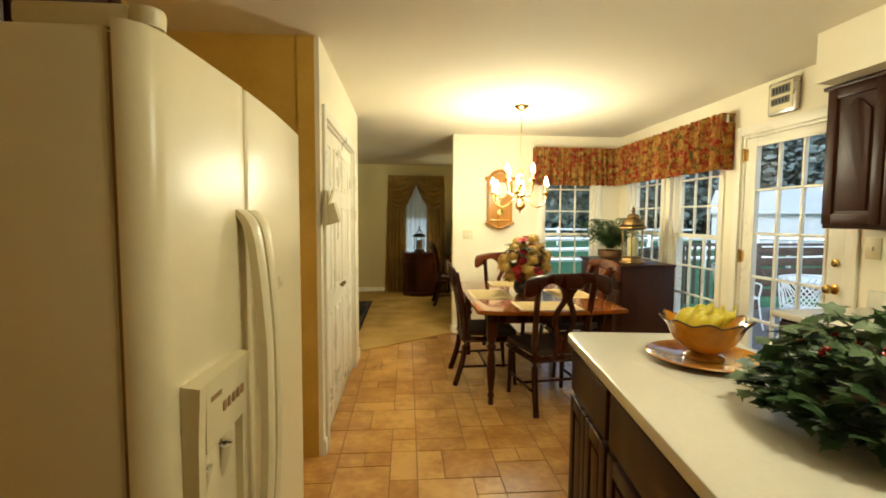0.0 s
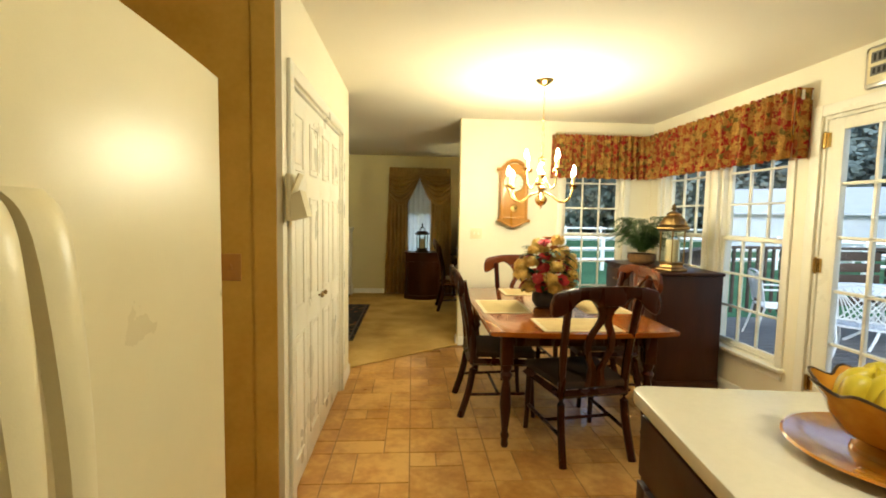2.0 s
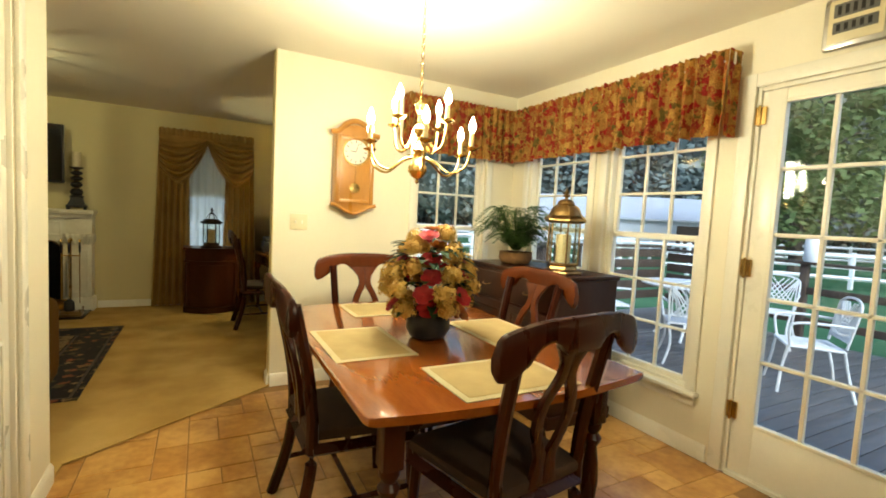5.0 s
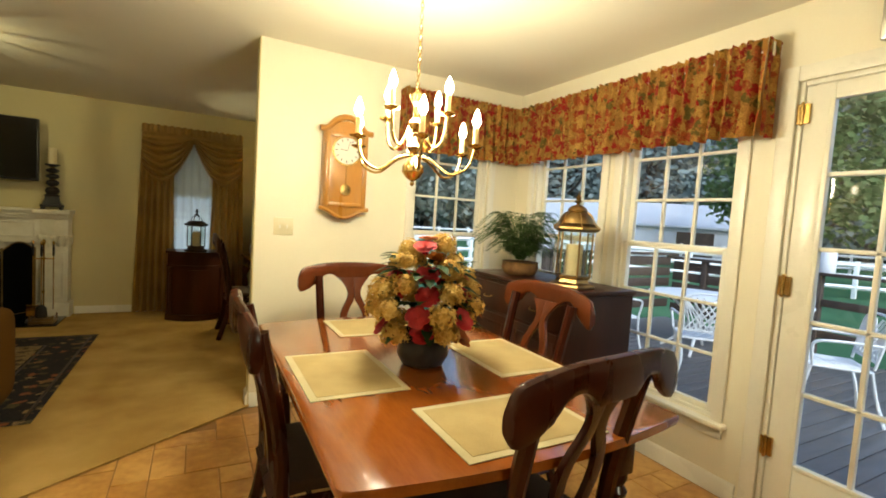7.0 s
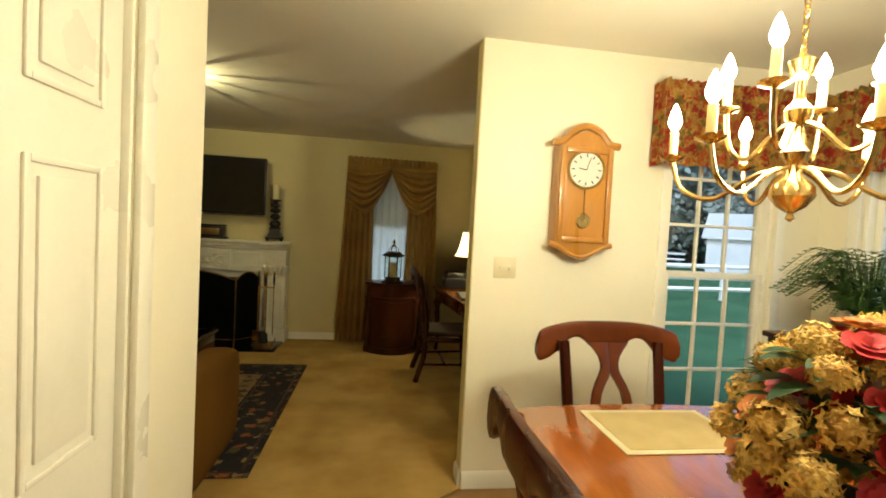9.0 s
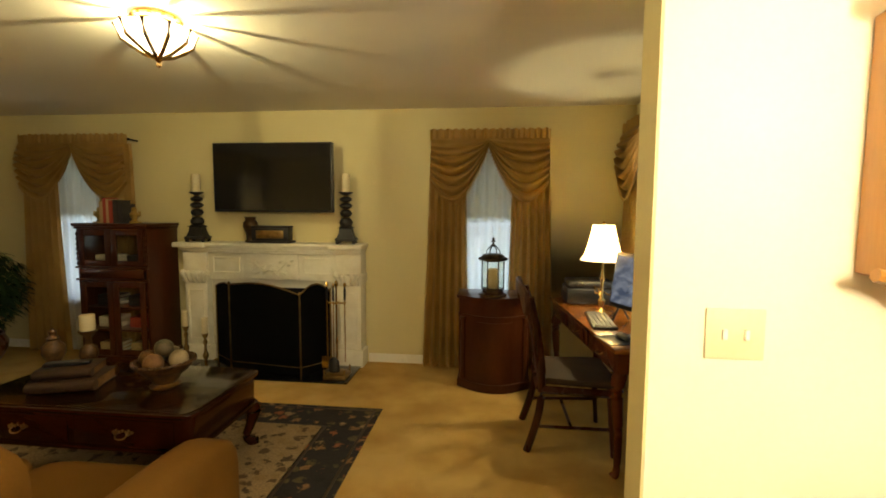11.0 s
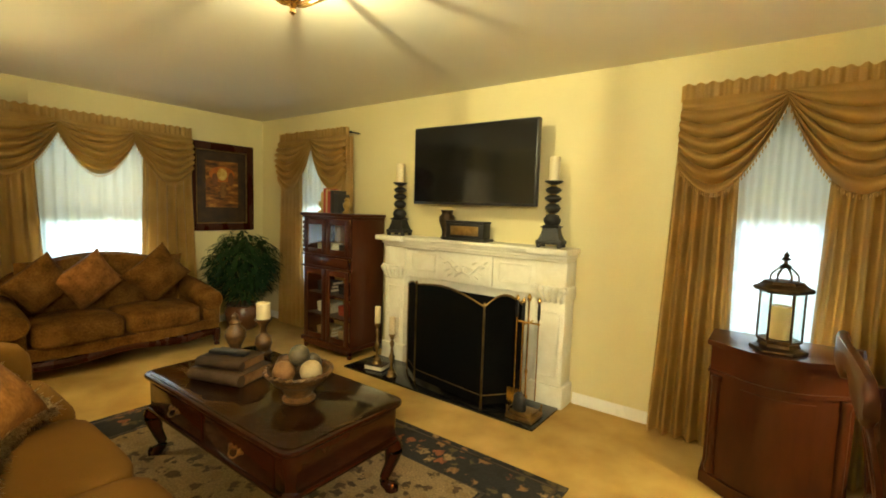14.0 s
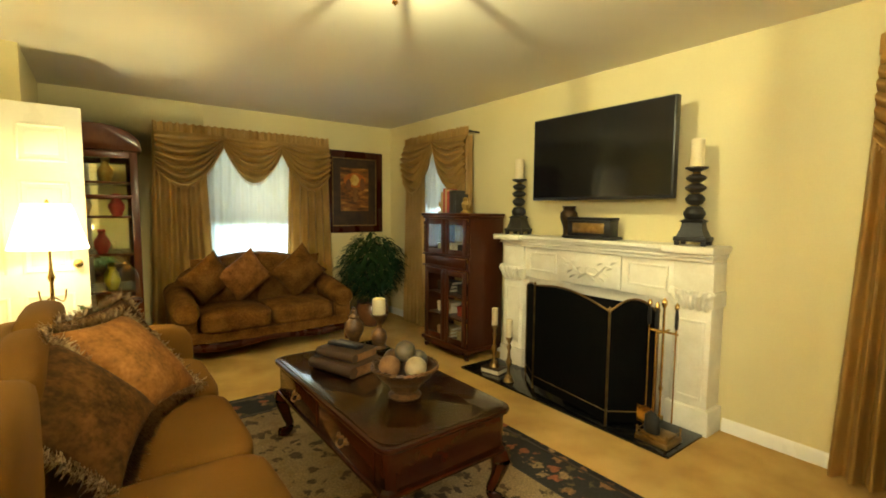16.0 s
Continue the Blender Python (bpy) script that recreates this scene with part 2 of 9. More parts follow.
M = dict(
    wall=material("cream_wall_paint", [(0.80, 0.73, 0.55), (0.84, 0.78, 0.61)], 0.55, scale=1.5, fine=90, bump=0.08),
    living=material("khaki_wall_paint", [(0.65, 0.555, 0.275), (0.70, 0.605, 0.32)], 0.6, scale=1.3, fine=90, bump=0.08),
    mustard=material("mustard_wall_glaze", [(0.56, 0.33, 0.050), (0.68, 0.42, 0.085)], 0.5, scale=3.5, fine=40, bump=0.06),
    ceiling=material("flat_ceiling_paint", [(0.79, 0.73, 0.59), (0.82, 0.76, 0.62)], 0.85, scale=1.2, fine=140, bump=0.12),
    trim=material("white_gloss_trim", [(0.80, 0.76, 0.64), (0.86, 0.82, 0.70)], 0.3, scale=3, fine=60, bump=0.03),
    grout=material("tan_grout", [(0.26, 0.14, 0.048), (0.34, 0.19, 0.07)], 0.85, scale=8, fine=120),
    tile=material("tan_stone_tile", [(0.36, 0.155, 0.032), (0.50, 0.250, 0.062), (0.66, 0.380, 0.120)], 0.3, scale=5.5, fine=22, bump=0.06, amount=0.35, vary=0.30, coat=0.1, gloss_vary=0.06, placed=True),
    carpet=material("beige_cut_pile_carpet", [(0.43, 0.260, 0.072), (0.57, 0.365, 0.112), (0.69, 0.460, 0.165)], 0.95, scale=2.6, fine=320, bump=0.9, amount=0.5, spec=0.1, depth=0.006),
    cherry=material("dark_cherry_wood", [(0.028, 0.0050, 0.0016), (0.052, 0.0100, 0.0028)], 0.28, scale=3, fine=30, stretch=(2.5, 2.5, 0.5), bump=0.04, coat=0.05, spec=0.25),
    cherry_red=material("red_cherry_wood", [(0.080, 0.017, 0.0045), (0.13, 0.030, 0.008)], 0.25, scale=2, fine=20, stretch=(1.5, 1.5, 0.6), bump=0.02, coat=0.15, spec=0.35, gloss_vary=0.04),
    tabletop=material("honey_cherry_tabletop", [(0.22, 0.052, 0.006), (0.32, 0.088, 0.011)], 0.16, scale=3, fine=40, stretch=(3, 0.5, 3), bump=0.02, coat=0.6),
    walnut=material("dark_walnut_cabinet_wood", [(0.026, 0.0062, 0.0020), (0.046, 0.0115, 0.0034)], 0.38, scale=3, fine=30, stretch=(2.5, 2.5, 0.4), bump=0.05, coat=0.0, spec=0.25),
    oak=material("honey_oak_wood", [(0.40, 0.17, 0.025), (0.50, 0.23, 0.045)], 0.3, scale=4, fine=40, stretch=(3, 3, 0.5), bump=0.05, coat=0.3),
    deskwood=material("orange_cherry_desktop", [(0.15, 0.042, 0.007), (0.21, 0.068, 0.013)], 0.2, scale=3, fine=40, stretch=(3, 0.6, 3), bump=0.03, coat=0.5),
    counter=material("white_laminate_counter", [(0.66, 0.63, 0.54), (0.69, 0.66, 0.57)], 0.25, scale=60, fine=400, bump=0.02, gloss_vary=0.01),
    fridge=material("almond_white_appliance_enamel", [(0.74, 0.65, 0.42), (0.78, 0.69, 0.46)], 0.32, scale=4, fine=350, bump=0.10, spec=0.35, depth=0.002),
    plastic=material("off_white_plastic", [(0.66, 0.58, 0.36), (0.72, 0.64, 0.42)], 0.4, fine=80, bump=0.02),
    dark_plastic=material("black_plastic", [(0.010, 0.010, 0.011), (0.022, 0.021, 0.021)], 0.32, fine=120, bump=0.04),
    screen=material("black_glass_screen", [(0.004, 0.004, 0.005), (0.007, 0.007, 0.008)], 0.10, fine=30, bump=0.0, gloss_vary=0.02),
    brass=material("polished_brass", [(0.55, 0.36, 0.11), (0.72, 0.50, 0.20)], 0.22, 1.0, scale=12, fine=80, bump=0.03),
    old_brass=material("aged_brass", [(0.20, 0.12, 0.045), (0.40, 0.26, 0.10)], 0.38, 1.0, scale=14, fine=90, bump=0.1),
    bronze=material("dark_bronze", [(0.035, 0.022, 0.012), (0.11, 0.070, 0.035)], 0.45, 0.8, scale=16, fine=90, bump=0.15),
    iron=material("black_iron", [(0.010, 0.009, 0.008), (0.030, 0.026, 0.022)], 0.5, 0.4, scale=14, fine=90, bump=0.12),
    soot=material("black_firebox", [(0.004, 0.004, 0.004), (0.012, 0.010, 0.009)], 0.85, scale=8, fine=60, bump=0.3),
    mesh=material("black_wire_mesh", [(0.002, 0.002, 0.002), (0.006, 0.006, 0.005)], 0.7, 0.0, scale=8, fine=400, bump=0.5, spec=0.12),
    granite=material("polished_black_granite", [(0.003, 0.003, 0.003), (0.012, 0.011, 0.010)], 0.12, scale=60, fine=260, bump=0.0),
    mantel=material("carved_cream_mantel_paint", [(0.72, 0.66, 0.50), (0.84, 0.79, 0.64)], 0.42, scale=9, fine=60, bump=0.15),
    suede=material("tan_suede_upholstery", [(0.125, 0.056, 0.009), (0.165, 0.076, 0.014)], 0.9, scale=3, fine=160, bump=0.25, spec=0.08),
    chenille=material("mottled_brown_chenille", [(0.070, 0.028, 0.005), (0.125, 0.053, 0.010), (0.18, 0.082, 0.018)], 0.9, scale=7, fine=70, bump=0.5, amount=0.6, spec=0.08),
    pillow_light=material("rust_crushed_velvet", [(0.14, 0.052, 0.010), (0.22, 0.088, 0.018), (0.29, 0.125, 0.030)], 0.8, scale=14, fine=60, bump=0.4, amount=0.6, spec=0.15),
    fringe=material("tan_brown_eyelash_fringe", [(0.14, 0.065, 0.024), (0.33, 0.20, 0.085), (0.56, 0.41, 0.22)], 0.8, scale=60, fine=240, bump=0.5, amount=0.7),
    drape=material("bronze_satin_drape", [(0.50, 0.315, 0.092), (0.66, 0.435, 0.14)], 0.36, scale=4, fine=180, bump=0.12, through=0.3),
    sheer=sheer_cloth("white_sheer_voile", (0.84, 0.84, 0.80), 0.12, 0.75),
    shade_cloth=sheer_cloth("cream_roller_shade_cloth", (0.78, 0.72, 0.52), 0.1, 0.55),
    mat_cloth=material("woven_tan_placemat", [(0.40, 0.29, 0.115), (0.48, 0.36, 0.16)], 0.9, scale=10, fine=300, bump=0.6),
    mat_border=material("pale_placemat_border", [(0.52, 0.44, 0.25), (0.58, 0.50, 0.30)], 0.9, scale=10, fine=300, bump=0.6),
    seat=material("brown_seat_fabric", [(0.028, 0.014, 0.006), (0.055, 0.028, 0.012)], 0.85, scale=12, fine=220, bump=0.4),
    wax=material("ivory_wax", [(0.74, 0.62, 0.36), (0.84, 0.72, 0.47)], 0.5, scale=8, fine=50, bump=0.05, through=0.2),
    amber=material("amber_glazed_ceramic", [(0.38, 0.14, 0.012), (0.52, 0.23, 0.025), (0.62, 0.33, 0.05)], 0.12, scale=6, fine=30, bump=0.05, coat=0.6),
    yellow=material("yellow_leaf_dip", [(0.62, 0.50, 0.035), (0.76, 0.64, 0.07)], 0.35, scale=8, fine=40, bump=0.1, through=0.2),
    leaf=material("dark_green_leaf", [(0.010, 0.028, 0.006), (0.032, 0.062, 0.013)], 0.6, scale=10, fine=60, bump=0.1, spec=0.2, vary=0.2, through=0.15),
    fern=material("fern_green", [(0.035, 0.085, 0.014), (0.10, 0.19, 0.04)], 0.5, scale=10, fine=60, bump=0.1, through=0.2),
    ivy=material("ivy_green", [(0.014, 0.045, 0.010), (0.085, 0.14, 0.05)], 0.4, scale=12, fine=50, bump=0.1, through=0.1),
    berry=material("red_berry", [(0.35, 0.01, 0.01), (0.5, 0.03, 0.02)], 0.25, bump=0.02),
    rose=material("red_silk_petal", [(0.32, 0.008, 0.012), (0.52, 0.022, 0.02)], 0.6, scale=12, fine=90, bump=0.15, through=0.2),
    hydrangea=material("cream_gold_silk_petal", [(0.40, 0.20, 0.025), (0.60, 0.38, 0.08), (0.74, 0.55, 0.19)], 0.65, scale=14, fine=90, bump=0.15, through=0.2),
    rust=material("rust_orange_silk_petal", [(0.36, 0.09, 0.012), (0.52, 0.18, 0.03)], 0.6, scale=12, fine=90, bump=0.15, through=0.2),
    soil=material("brown_moss", [(0.03, 0.018, 0.008), (0.07, 0.045, 0.02)], 0.95, scale=20, fine=90, bump=0.6),
    terracotta=material("brown_glazed_pot", [(0.10, 0.035, 0.012), (0.19, 0.075, 0.026)], 0.3, scale=6, fine=50, bump=0.1, coat=0.3),
    ball_tan=material("woven_tan_ball", [(0.13, 0.055, 0.014), (0.26, 0.13, 0.04)], 0.7, scale=22, fine=120, bump=0.7),
    ball_pale=material("pale_stone_ball", [(0.30, 0.22, 0.11), (0.42, 0.32, 0.17)], 0.6, scale=18, fine=100, bump=0.4),
    ball_dark=material("dark_mottled_ball", [(0.045, 0.04, 0.022), (0.15, 0.11, 0.055)], 0.4, scale=16, fine=60, bump=0.3),
    basket=material("carved_copper_brown_bowl", [(0.042, 0.017, 0.004), (0.15, 0.070, 0.018)], 0.4, scale=26, fine=90, bump=0.6, metal=0.2),
    leather=material("worn_brown_leather", [(0.018, 0.0075, 0.003), (0.060, 0.028, 0.010)], 0.5, scale=9, fine=90, bump=0.35),
    paper=material("cream_paper", [(0.62, 0.54, 0.38), (0.72, 0.64, 0.47)], 0.8, scale=10, fine=160, bump=0.2),
    red_book=material("red_book_cloth", [(0.30, 0.03, 0.02), (0.40, 0.06, 0.03)], 0.6, bump=0.1),
    tan_book=material("tan_book_cloth", [(0.42, 0.28, 0.12), (0.52, 0.37, 0.18)], 0.6, bump=0.1),
    dark_book=material("black_book_cloth", [(0.015, 0.013, 0.012), (0.035, 0.03, 0.027)], 0.6, bump=0.1),
    gold=material("gold_leaf", [(0.42, 0.28, 0.08), (0.60, 0.42, 0.14)], 0.35, 0.7, scale=18, bump=0.2),
    silver=material("silver_grey_metal", [(0.42, 0.40, 0.37), (0.55, 0.53, 0.50)], 0.3, 0.9, bump=0.03),
    keys=material("pale_grey_keycap", [(0.10, 0.095, 0.085), (0.16, 0.15, 0.135)], 0.5, bump=0.02),
    pillow_dark=material("dark_brown_plush", [(0.045, 0.020, 0.006), (0.085, 0.038, 0.010), (0.13, 0.06, 0.017)], 0.9, scale=16, fine=60, bump=0.5, amount=0.6, spec=0.1),
    table_cherry=material("polished_dark_cherry", [(0.020, 0.0040, 0.0011), (0.038, 0.0080, 0.0020)], 0.14, scale=2, fine=20, stretch=(0.6, 2, 2), bump=0.0, amount=0.2, coat=0.0, spec=0.3, gloss_vary=0.0),
    pane=glass("window_glass"),
    tableglass=glass("clear_glass", (0.96, 0.98, 0.96)),
    deck=material("weathered_grey_deck_board", [(0.085, 0.078, 0.078), (0.15, 0.14, 0.138)], 0.38, scale=3, fine=40, stretch=(1, 8, 8), bump=0.3, vary=0.15, placed=True),
    rail=material("dark_stained_rail", [(0.045, 0.03, 0.022), (0.085, 0.06, 0.045)], 0.7, scale=6, fine=50, bump=0.2),
    white_iron=material("white_painted_iron", [(0.66, 0.68, 0.70), (0.76, 0.78, 0.80)], 0.45, scale=10, fine=80, bump=0.1),
    grass=material("lawn_grass", [(0.040, 0.105, 0.050), (0.060, 0.145, 0.070), (0.085, 0.18, 0.090)], 0.95, scale=0.5, fine=30, bump=0.6, spec=0.1),
    fence=material("white_vinyl_fence", [(0.72, 0.74, 0.76), (0.80, 0.82, 0.84)], 0.5, bump=0.03),
    barn=material("white_metal_siding", [(0.46, 0.49, 0.54), (0.54, 0.57, 0.62)], 0.5, scale=2, fine=30, bump=0.05),
    bark=material("grey_brown_bark", [(0.05, 0.036, 0.026), (0.12, 0.09, 0.066)], 0.9, scale=10, fine=40, stretch=(4, 4, 0.7), bump=0.6),
    # bluish distance haze is mixed into the leaf colour of the far trees
    tree=material("hazed_woodland_leaf", [(0.13, 0.17, 0.17), (0.21, 0.265, 0.25)], 0.7, scale=4, fine=30, bump=0.2),
    green_leaf=material("summer_tree_leaf", [(0.09, 0.14, 0.045), (0.17, 0.235, 0.08)], 0.7, scale=3, fine=30, bump=0.2, through=0.3),
    mirror=material("silvered_mirror", [(0.80, 0.79, 0.75), (0.84, 0.83, 0.80)], 0.04, 1.0, bump=0.0, gloss_vary=0.01),
    cherry_brown=material("aged_cherry_cabinet_wood", [(0.042, 0.0100, 0.0030), (0.075, 0.0185, 0.0055)], 0.3, scale=2, fine=24, stretch=(2, 2, 0.5), bump=0.03, coat=0.1, spec=0.3, gloss_vary=0.05),
    bulb=glow("lit_candle_bulb", (1.0, 0.86, 0.62), 9.0),
    dome=glow("lit_frosted_glass", (1.0, 0.90, 0.66), 0.9),
    lampshade=glow("lit_cream_lampshade", (1.0, 0.84, 0.52), 0.36),
    painting=material("amber_landscape_painting", [(0.035, 0.010, 0.003), (0.20, 0.07, 0.010), (0.50, 0.25, 0.05)], 0.4, scale=5, fine=22, stretch=(1, 1, 3.5), bump=0.08, amount=0.3),
    mon=material("lit_monitor_glass", [(0.010, 0.012, 0.016), (0.016, 0.019, 0.026)], 0.3, fine=40, bump=0.0),
    valance=floral("red_gold_floral_print", [(0.46, 0.03, 0.02), (0.66, 0.40, 0.09), (0.36, 0.035, 0.02), (0.20, 0.15, 0.03), (0.62, 0.36, 0.08), (0.42, 0.09, 0.025), (0.50, 0.13, 0.03)], 24, 0.85, 0.25, (0.52, 0.27, 0.06), 0.60, through=0.12),
    rug_field=floral("tan_floral_rug_field", [(0.055, 0.032, 0.013), (0.22, 0.14, 0.055), (0.08, 0.045, 0.018), (0.28, 0.19, 0.085)], 16, 0.95, 0.5, (0.25, 0.17, 0.075), 0.46),
    rug_border=floral("black_floral_rug_border", [(0.010, 0.008, 0.006), (0.24, 0.12, 0.045), (0.014, 0.011, 0.008), (0.09, 0.065, 0.025), (0.26, 0.08, 0.03), (0.28, 0.18, 0.08)], 15, 0.95, 0.5, (0.014, 0.012, 0.010), 0.46),
)

# the monitor shows a soft blue-grey picture of its own light
nodes, links = M["mon"].node_tree.nodes, M["mon"].node_tree.links
cloud, tone = nodes.new("ShaderNodeTexNoise"), nodes.new("ShaderNodeValToRGB")
cloud.inputs["Scale"].default_value = 7
tone.color_ramp.elements[0].position, tone.color_ramp.elements[1].position = 0.40, 0.66
tone.color_ramp.elements[0].color, tone.color_ramp.elements[1].color = (0.16, 0.22, 0.36, 1), (0.62, 0.70, 0.86, 1)
links.new(cloud.outputs[0], tone.inputs[0])
links.new(tone.outputs[0], nodes["Principled BSDF"].inputs["Emission Color"])
nodes["Principled BSDF"].inputs["Emission Strength"].default_value = 0.048


# ---- building blocks ----
def cube(bm, x0, y0, z0, x1, y1, z1, bevel=0.0, rot=None, segs=2):
    r = bmesh.ops.create_cube(bm, size=1.0)
    vs = r["verts"]
    for v in vs:
        v.co = Vector(((x0 + x1) / 2 + v.co.x * (x1 - x0), (y0 + y1) / 2 + v.co.y * (y1 - y0), (z0 + z1) / 2 + v.co.z * (z1 - z0)))
    if bevel:
        es = list({e for v in vs for e in v.link_edges})
        r = bmesh.ops.bevel(bm, geom=es, offset=bevel, segments=segs, affect="EDGES", profile=0.5, clamp_overlap=True)
        vs = list({v for f in r["faces"] for v in f.verts} | {v for v in vs if v.is_valid})
    if rot:
        c = Vector(((x0 + x1) / 2, (y0 + y1) / 2, (z0 + z1) / 2))
        m = Euler([radians(a) for a in rot]).to_matrix()
        for v in vs:
            v.co = c + m @ (v.co - c)
    return vs


def rings(bm, loops, closed=True, caps=True):
    """Skin over rows of points."""
    rows = [[bm.verts.new(p) for p in loop] for loop in loops]
    for a, b in zip(rows, rows[1:]):
        k = len(a)
        for i in range(k if closed else k - 1):
            j = (i + 1) % k
            bm.faces.new((a[i], a[j], b[j], b[i]))
    if caps and closed:
        bm.faces.new(rows[0][::-1])
        bm.faces.new(rows[-1])
    return [v for r in rows for v in r]


def lathe(bm, profile, at=(0, 0, 0), seg=20, squash=1.0):
    loops = []
    for r, z in profile:
        r = max(r, 0.0006)
        loops.append([(at[0] + r * math.cos(2 * math.pi * i / seg), at[1] + squash * r * math.sin(2 * math.pi * i / seg), at[2] + z) for i in range(seg)])
    return rings(bm, loops)


def tube(bm, pts, r, seg=8, flat=1.0):
    """A round bar along points; r is one radius or one for each point."""
    pts = [Vector(p) for p in pts]
    rs = r if isinstance(r, (list, tuple)) else [r] * len(pts)
    loops = []
    up = Vector((0, 0, 1))
    for i, p in enumerate(pts):
        d = (pts[min(i + 1, len(pts) - 1)] - pts[max(i - 1, 0)]).normalized()
        side = d.cross(up)
        if side.length < 0.05:
            side = d.cross(Vector((0, 1, 0)))
        side.normalize()
        other = side.cross(d).normalized()
        loops.append([p + rs[i] * (math.cos(2 * math.pi * k / seg) * side + flat * math.sin(2 * math.pi * k / seg) * other) for k in range(seg)])
    return rings(bm, loops)


def curve(pts, n=8):
    """Points on a smooth line through pts."""
    pts = [Vector(p) for p in pts]
    out = []
    for i in range(len(pts) - 1):
        p0, p1, p2, p3 = pts[max(i - 1, 0)], pts[i], pts[i + 1], pts[min(i + 2, len(pts) - 1)]
        for k in range(n):
            t = k / n
            out.append(0.5 * ((2 * p1) + (p2 - p0) * t + (2 * p0 - 5 * p1 + 4 * p2 - p3) * t * t + (3 * p1 - p0 - 3 * p2 + p3) * t ** 3))
    return out + [pts[-1]]


def sheet(bm, f, nu, nv, thick=0.0):
    rows = [[bm.verts.new(f(i / nu, j / nv)) for i in range(nu + 1)] for j in range(nv + 1)]
    fs = [bm.faces.new((rows[j][i], rows[j][i + 1], rows[j + 1][i + 1], rows[j + 1][i])) for j in range(nv) for i in range(nu)]
    if thick:
        bmesh.ops.solidify(bm, geom=fs, thickness=thick)
    return rows


def prism(bm, pts, axis, a, b, bevel=0.0):
    """A flat outline pushed from a to b along an axis (0, 1 or 2)."""
    def at(p, w):
        c = list(p)
        c.insert(axis, w)
        return c
    lo, hi = [bm.verts.new(at(p, a)) for p in pts], [bm.verts.new(at(p, b)) for p in pts]
    k = len(pts)
    fs = [bm.faces.new(lo[::-1]), bm.faces.new(hi)]
    fs += [bm.faces.new((lo[i], lo[(i + 1) % k], hi[(i + 1) % k], hi[i])) for i in range(k)]
    if bevel:
        es = list({e for f in fs[:2] for e in f.edges})
        bmesh.ops.bevel(bm, geom=es, offset=bevel, segments=2, affect="EDGES", profile=0.5, clamp_overlap=True)
    return lo + hi


def cushion(bm, size, at=(0, 0, 0), rot=(0, 0, 0), n=10, puff=1.0, pinch=0.12):
    """A stuffed cushion: w x h with soft thick middle and thin edges."""
    w, d, h = size
    m = Euler([radians(a) for a in rot]).to_matrix()
    def p(u, v, s):
        a, b = 2 * u - 1, 2 * v - 1
        e = max(0.0, (1 - abs(a) ** 2.6) * (1 - abs(b) ** 2.6)) ** 0.5
        wx = a * w / 2 * (1 - pinch * (1 - b * b))
        wz = b * h / 2 * (1 - pinch * (1 - a * a))
        return Vector(at) + m @ Vector((wx, s * d / 2 * e * puff, wz))
    for s in (-1, 1):
        sheet(bm, lambda u, v: p(u, v, s), n, n)
    bmesh.ops.remove_doubles(bm, verts=bm.verts, dist=0.0008)


def finish(bm, name, mat, angle=38):
    bmesh.ops.recalc_face_normals(bm, faces=bm.faces)
    me = bpy.data.meshes.new(name)
    bm.to_mesh(me)
    bm.free()
    me.materials.append(M[mat] if isinstance(mat, str) else mat)
    me.polygons.foreach_set("use_smooth", [True] * len(me.polygons))
    me.set_sharp_from_angle(angle=radians(angle))
    return me


def part(name, bm, mat, parent=None, label="", angle=38):
    ob = new(name, finish(bm, name, mat, angle))
    if parent:
        ob.parent = parent
    if label:
        ob["label"] = label
    return ob


def thing(name, label, category, at=(0, 0, 0), turn=0.0, group="", kind=""):
    ob = new(name)
    ob.empty_display_size = 0.1
    ob.location, ob.rotation_euler = at, (0, 0, radians(turn))
    return tagged(ob, label, category, group, kind)


def solo(name, bm, mat, label, category, at=(0, 0, 0), turn=0.0, group="", kind="", angle=38):
    ob = part(name, bm, mat, angle=angle)
    ob.location, ob.rotation_euler = at, (0, 0, radians(turn))
    return tagged(ob, label, category, group, kind)


def box_part(name, parent, mat, x0, y0, z0, x1, y1, z1, bevel=0.004, label="", rot=None):
    bm = bmesh.new()
    cube(bm, x0, y0, z0, x1, y1, z1, bevel, rot)
    return part(name, bm, mat, parent, label, 25)


def structure(name, bm, mat, label, angle=38):
    return tagged(part(name, bm, mat, angle=angle), label, name.split("_")[0], kind="structure")


def wall(name, axis, p0, p1, a0, a1, mat, label, openings=(), z0=0.0, z1=2.44):
    """A wall between p0 and p1 across its axis, from a0 to a1, with openings (a0, a1, z0, z1) cut through."""
    bm = bmesh.new()
    av = sorted({a0, a1, *(v for o in openings for v in o[:2])})
    zv = sorted({z0, z1, *(v for o in openings for v in o[2:])})
    for u0, u1 in zip(av, av[1:]):
        for w0, w1 in zip(zv, zv[1:]):
            c, d = (u0 + u1) / 2, (w0 + w1) / 2
            if any(o[0] < c < o[1] and o[2] < d < o[3] for o in openings):
                continue
            if axis == "x":
                cube(bm, p0, u0, w0, p1, u1, w1)
            else:
                cube(bm, u0, p0, w0, u1, p1, w1)
    bmesh.ops.remove_doubles(bm, verts=bm.verts, dist=0.0005)
    return structure(name, bm, mat, label)


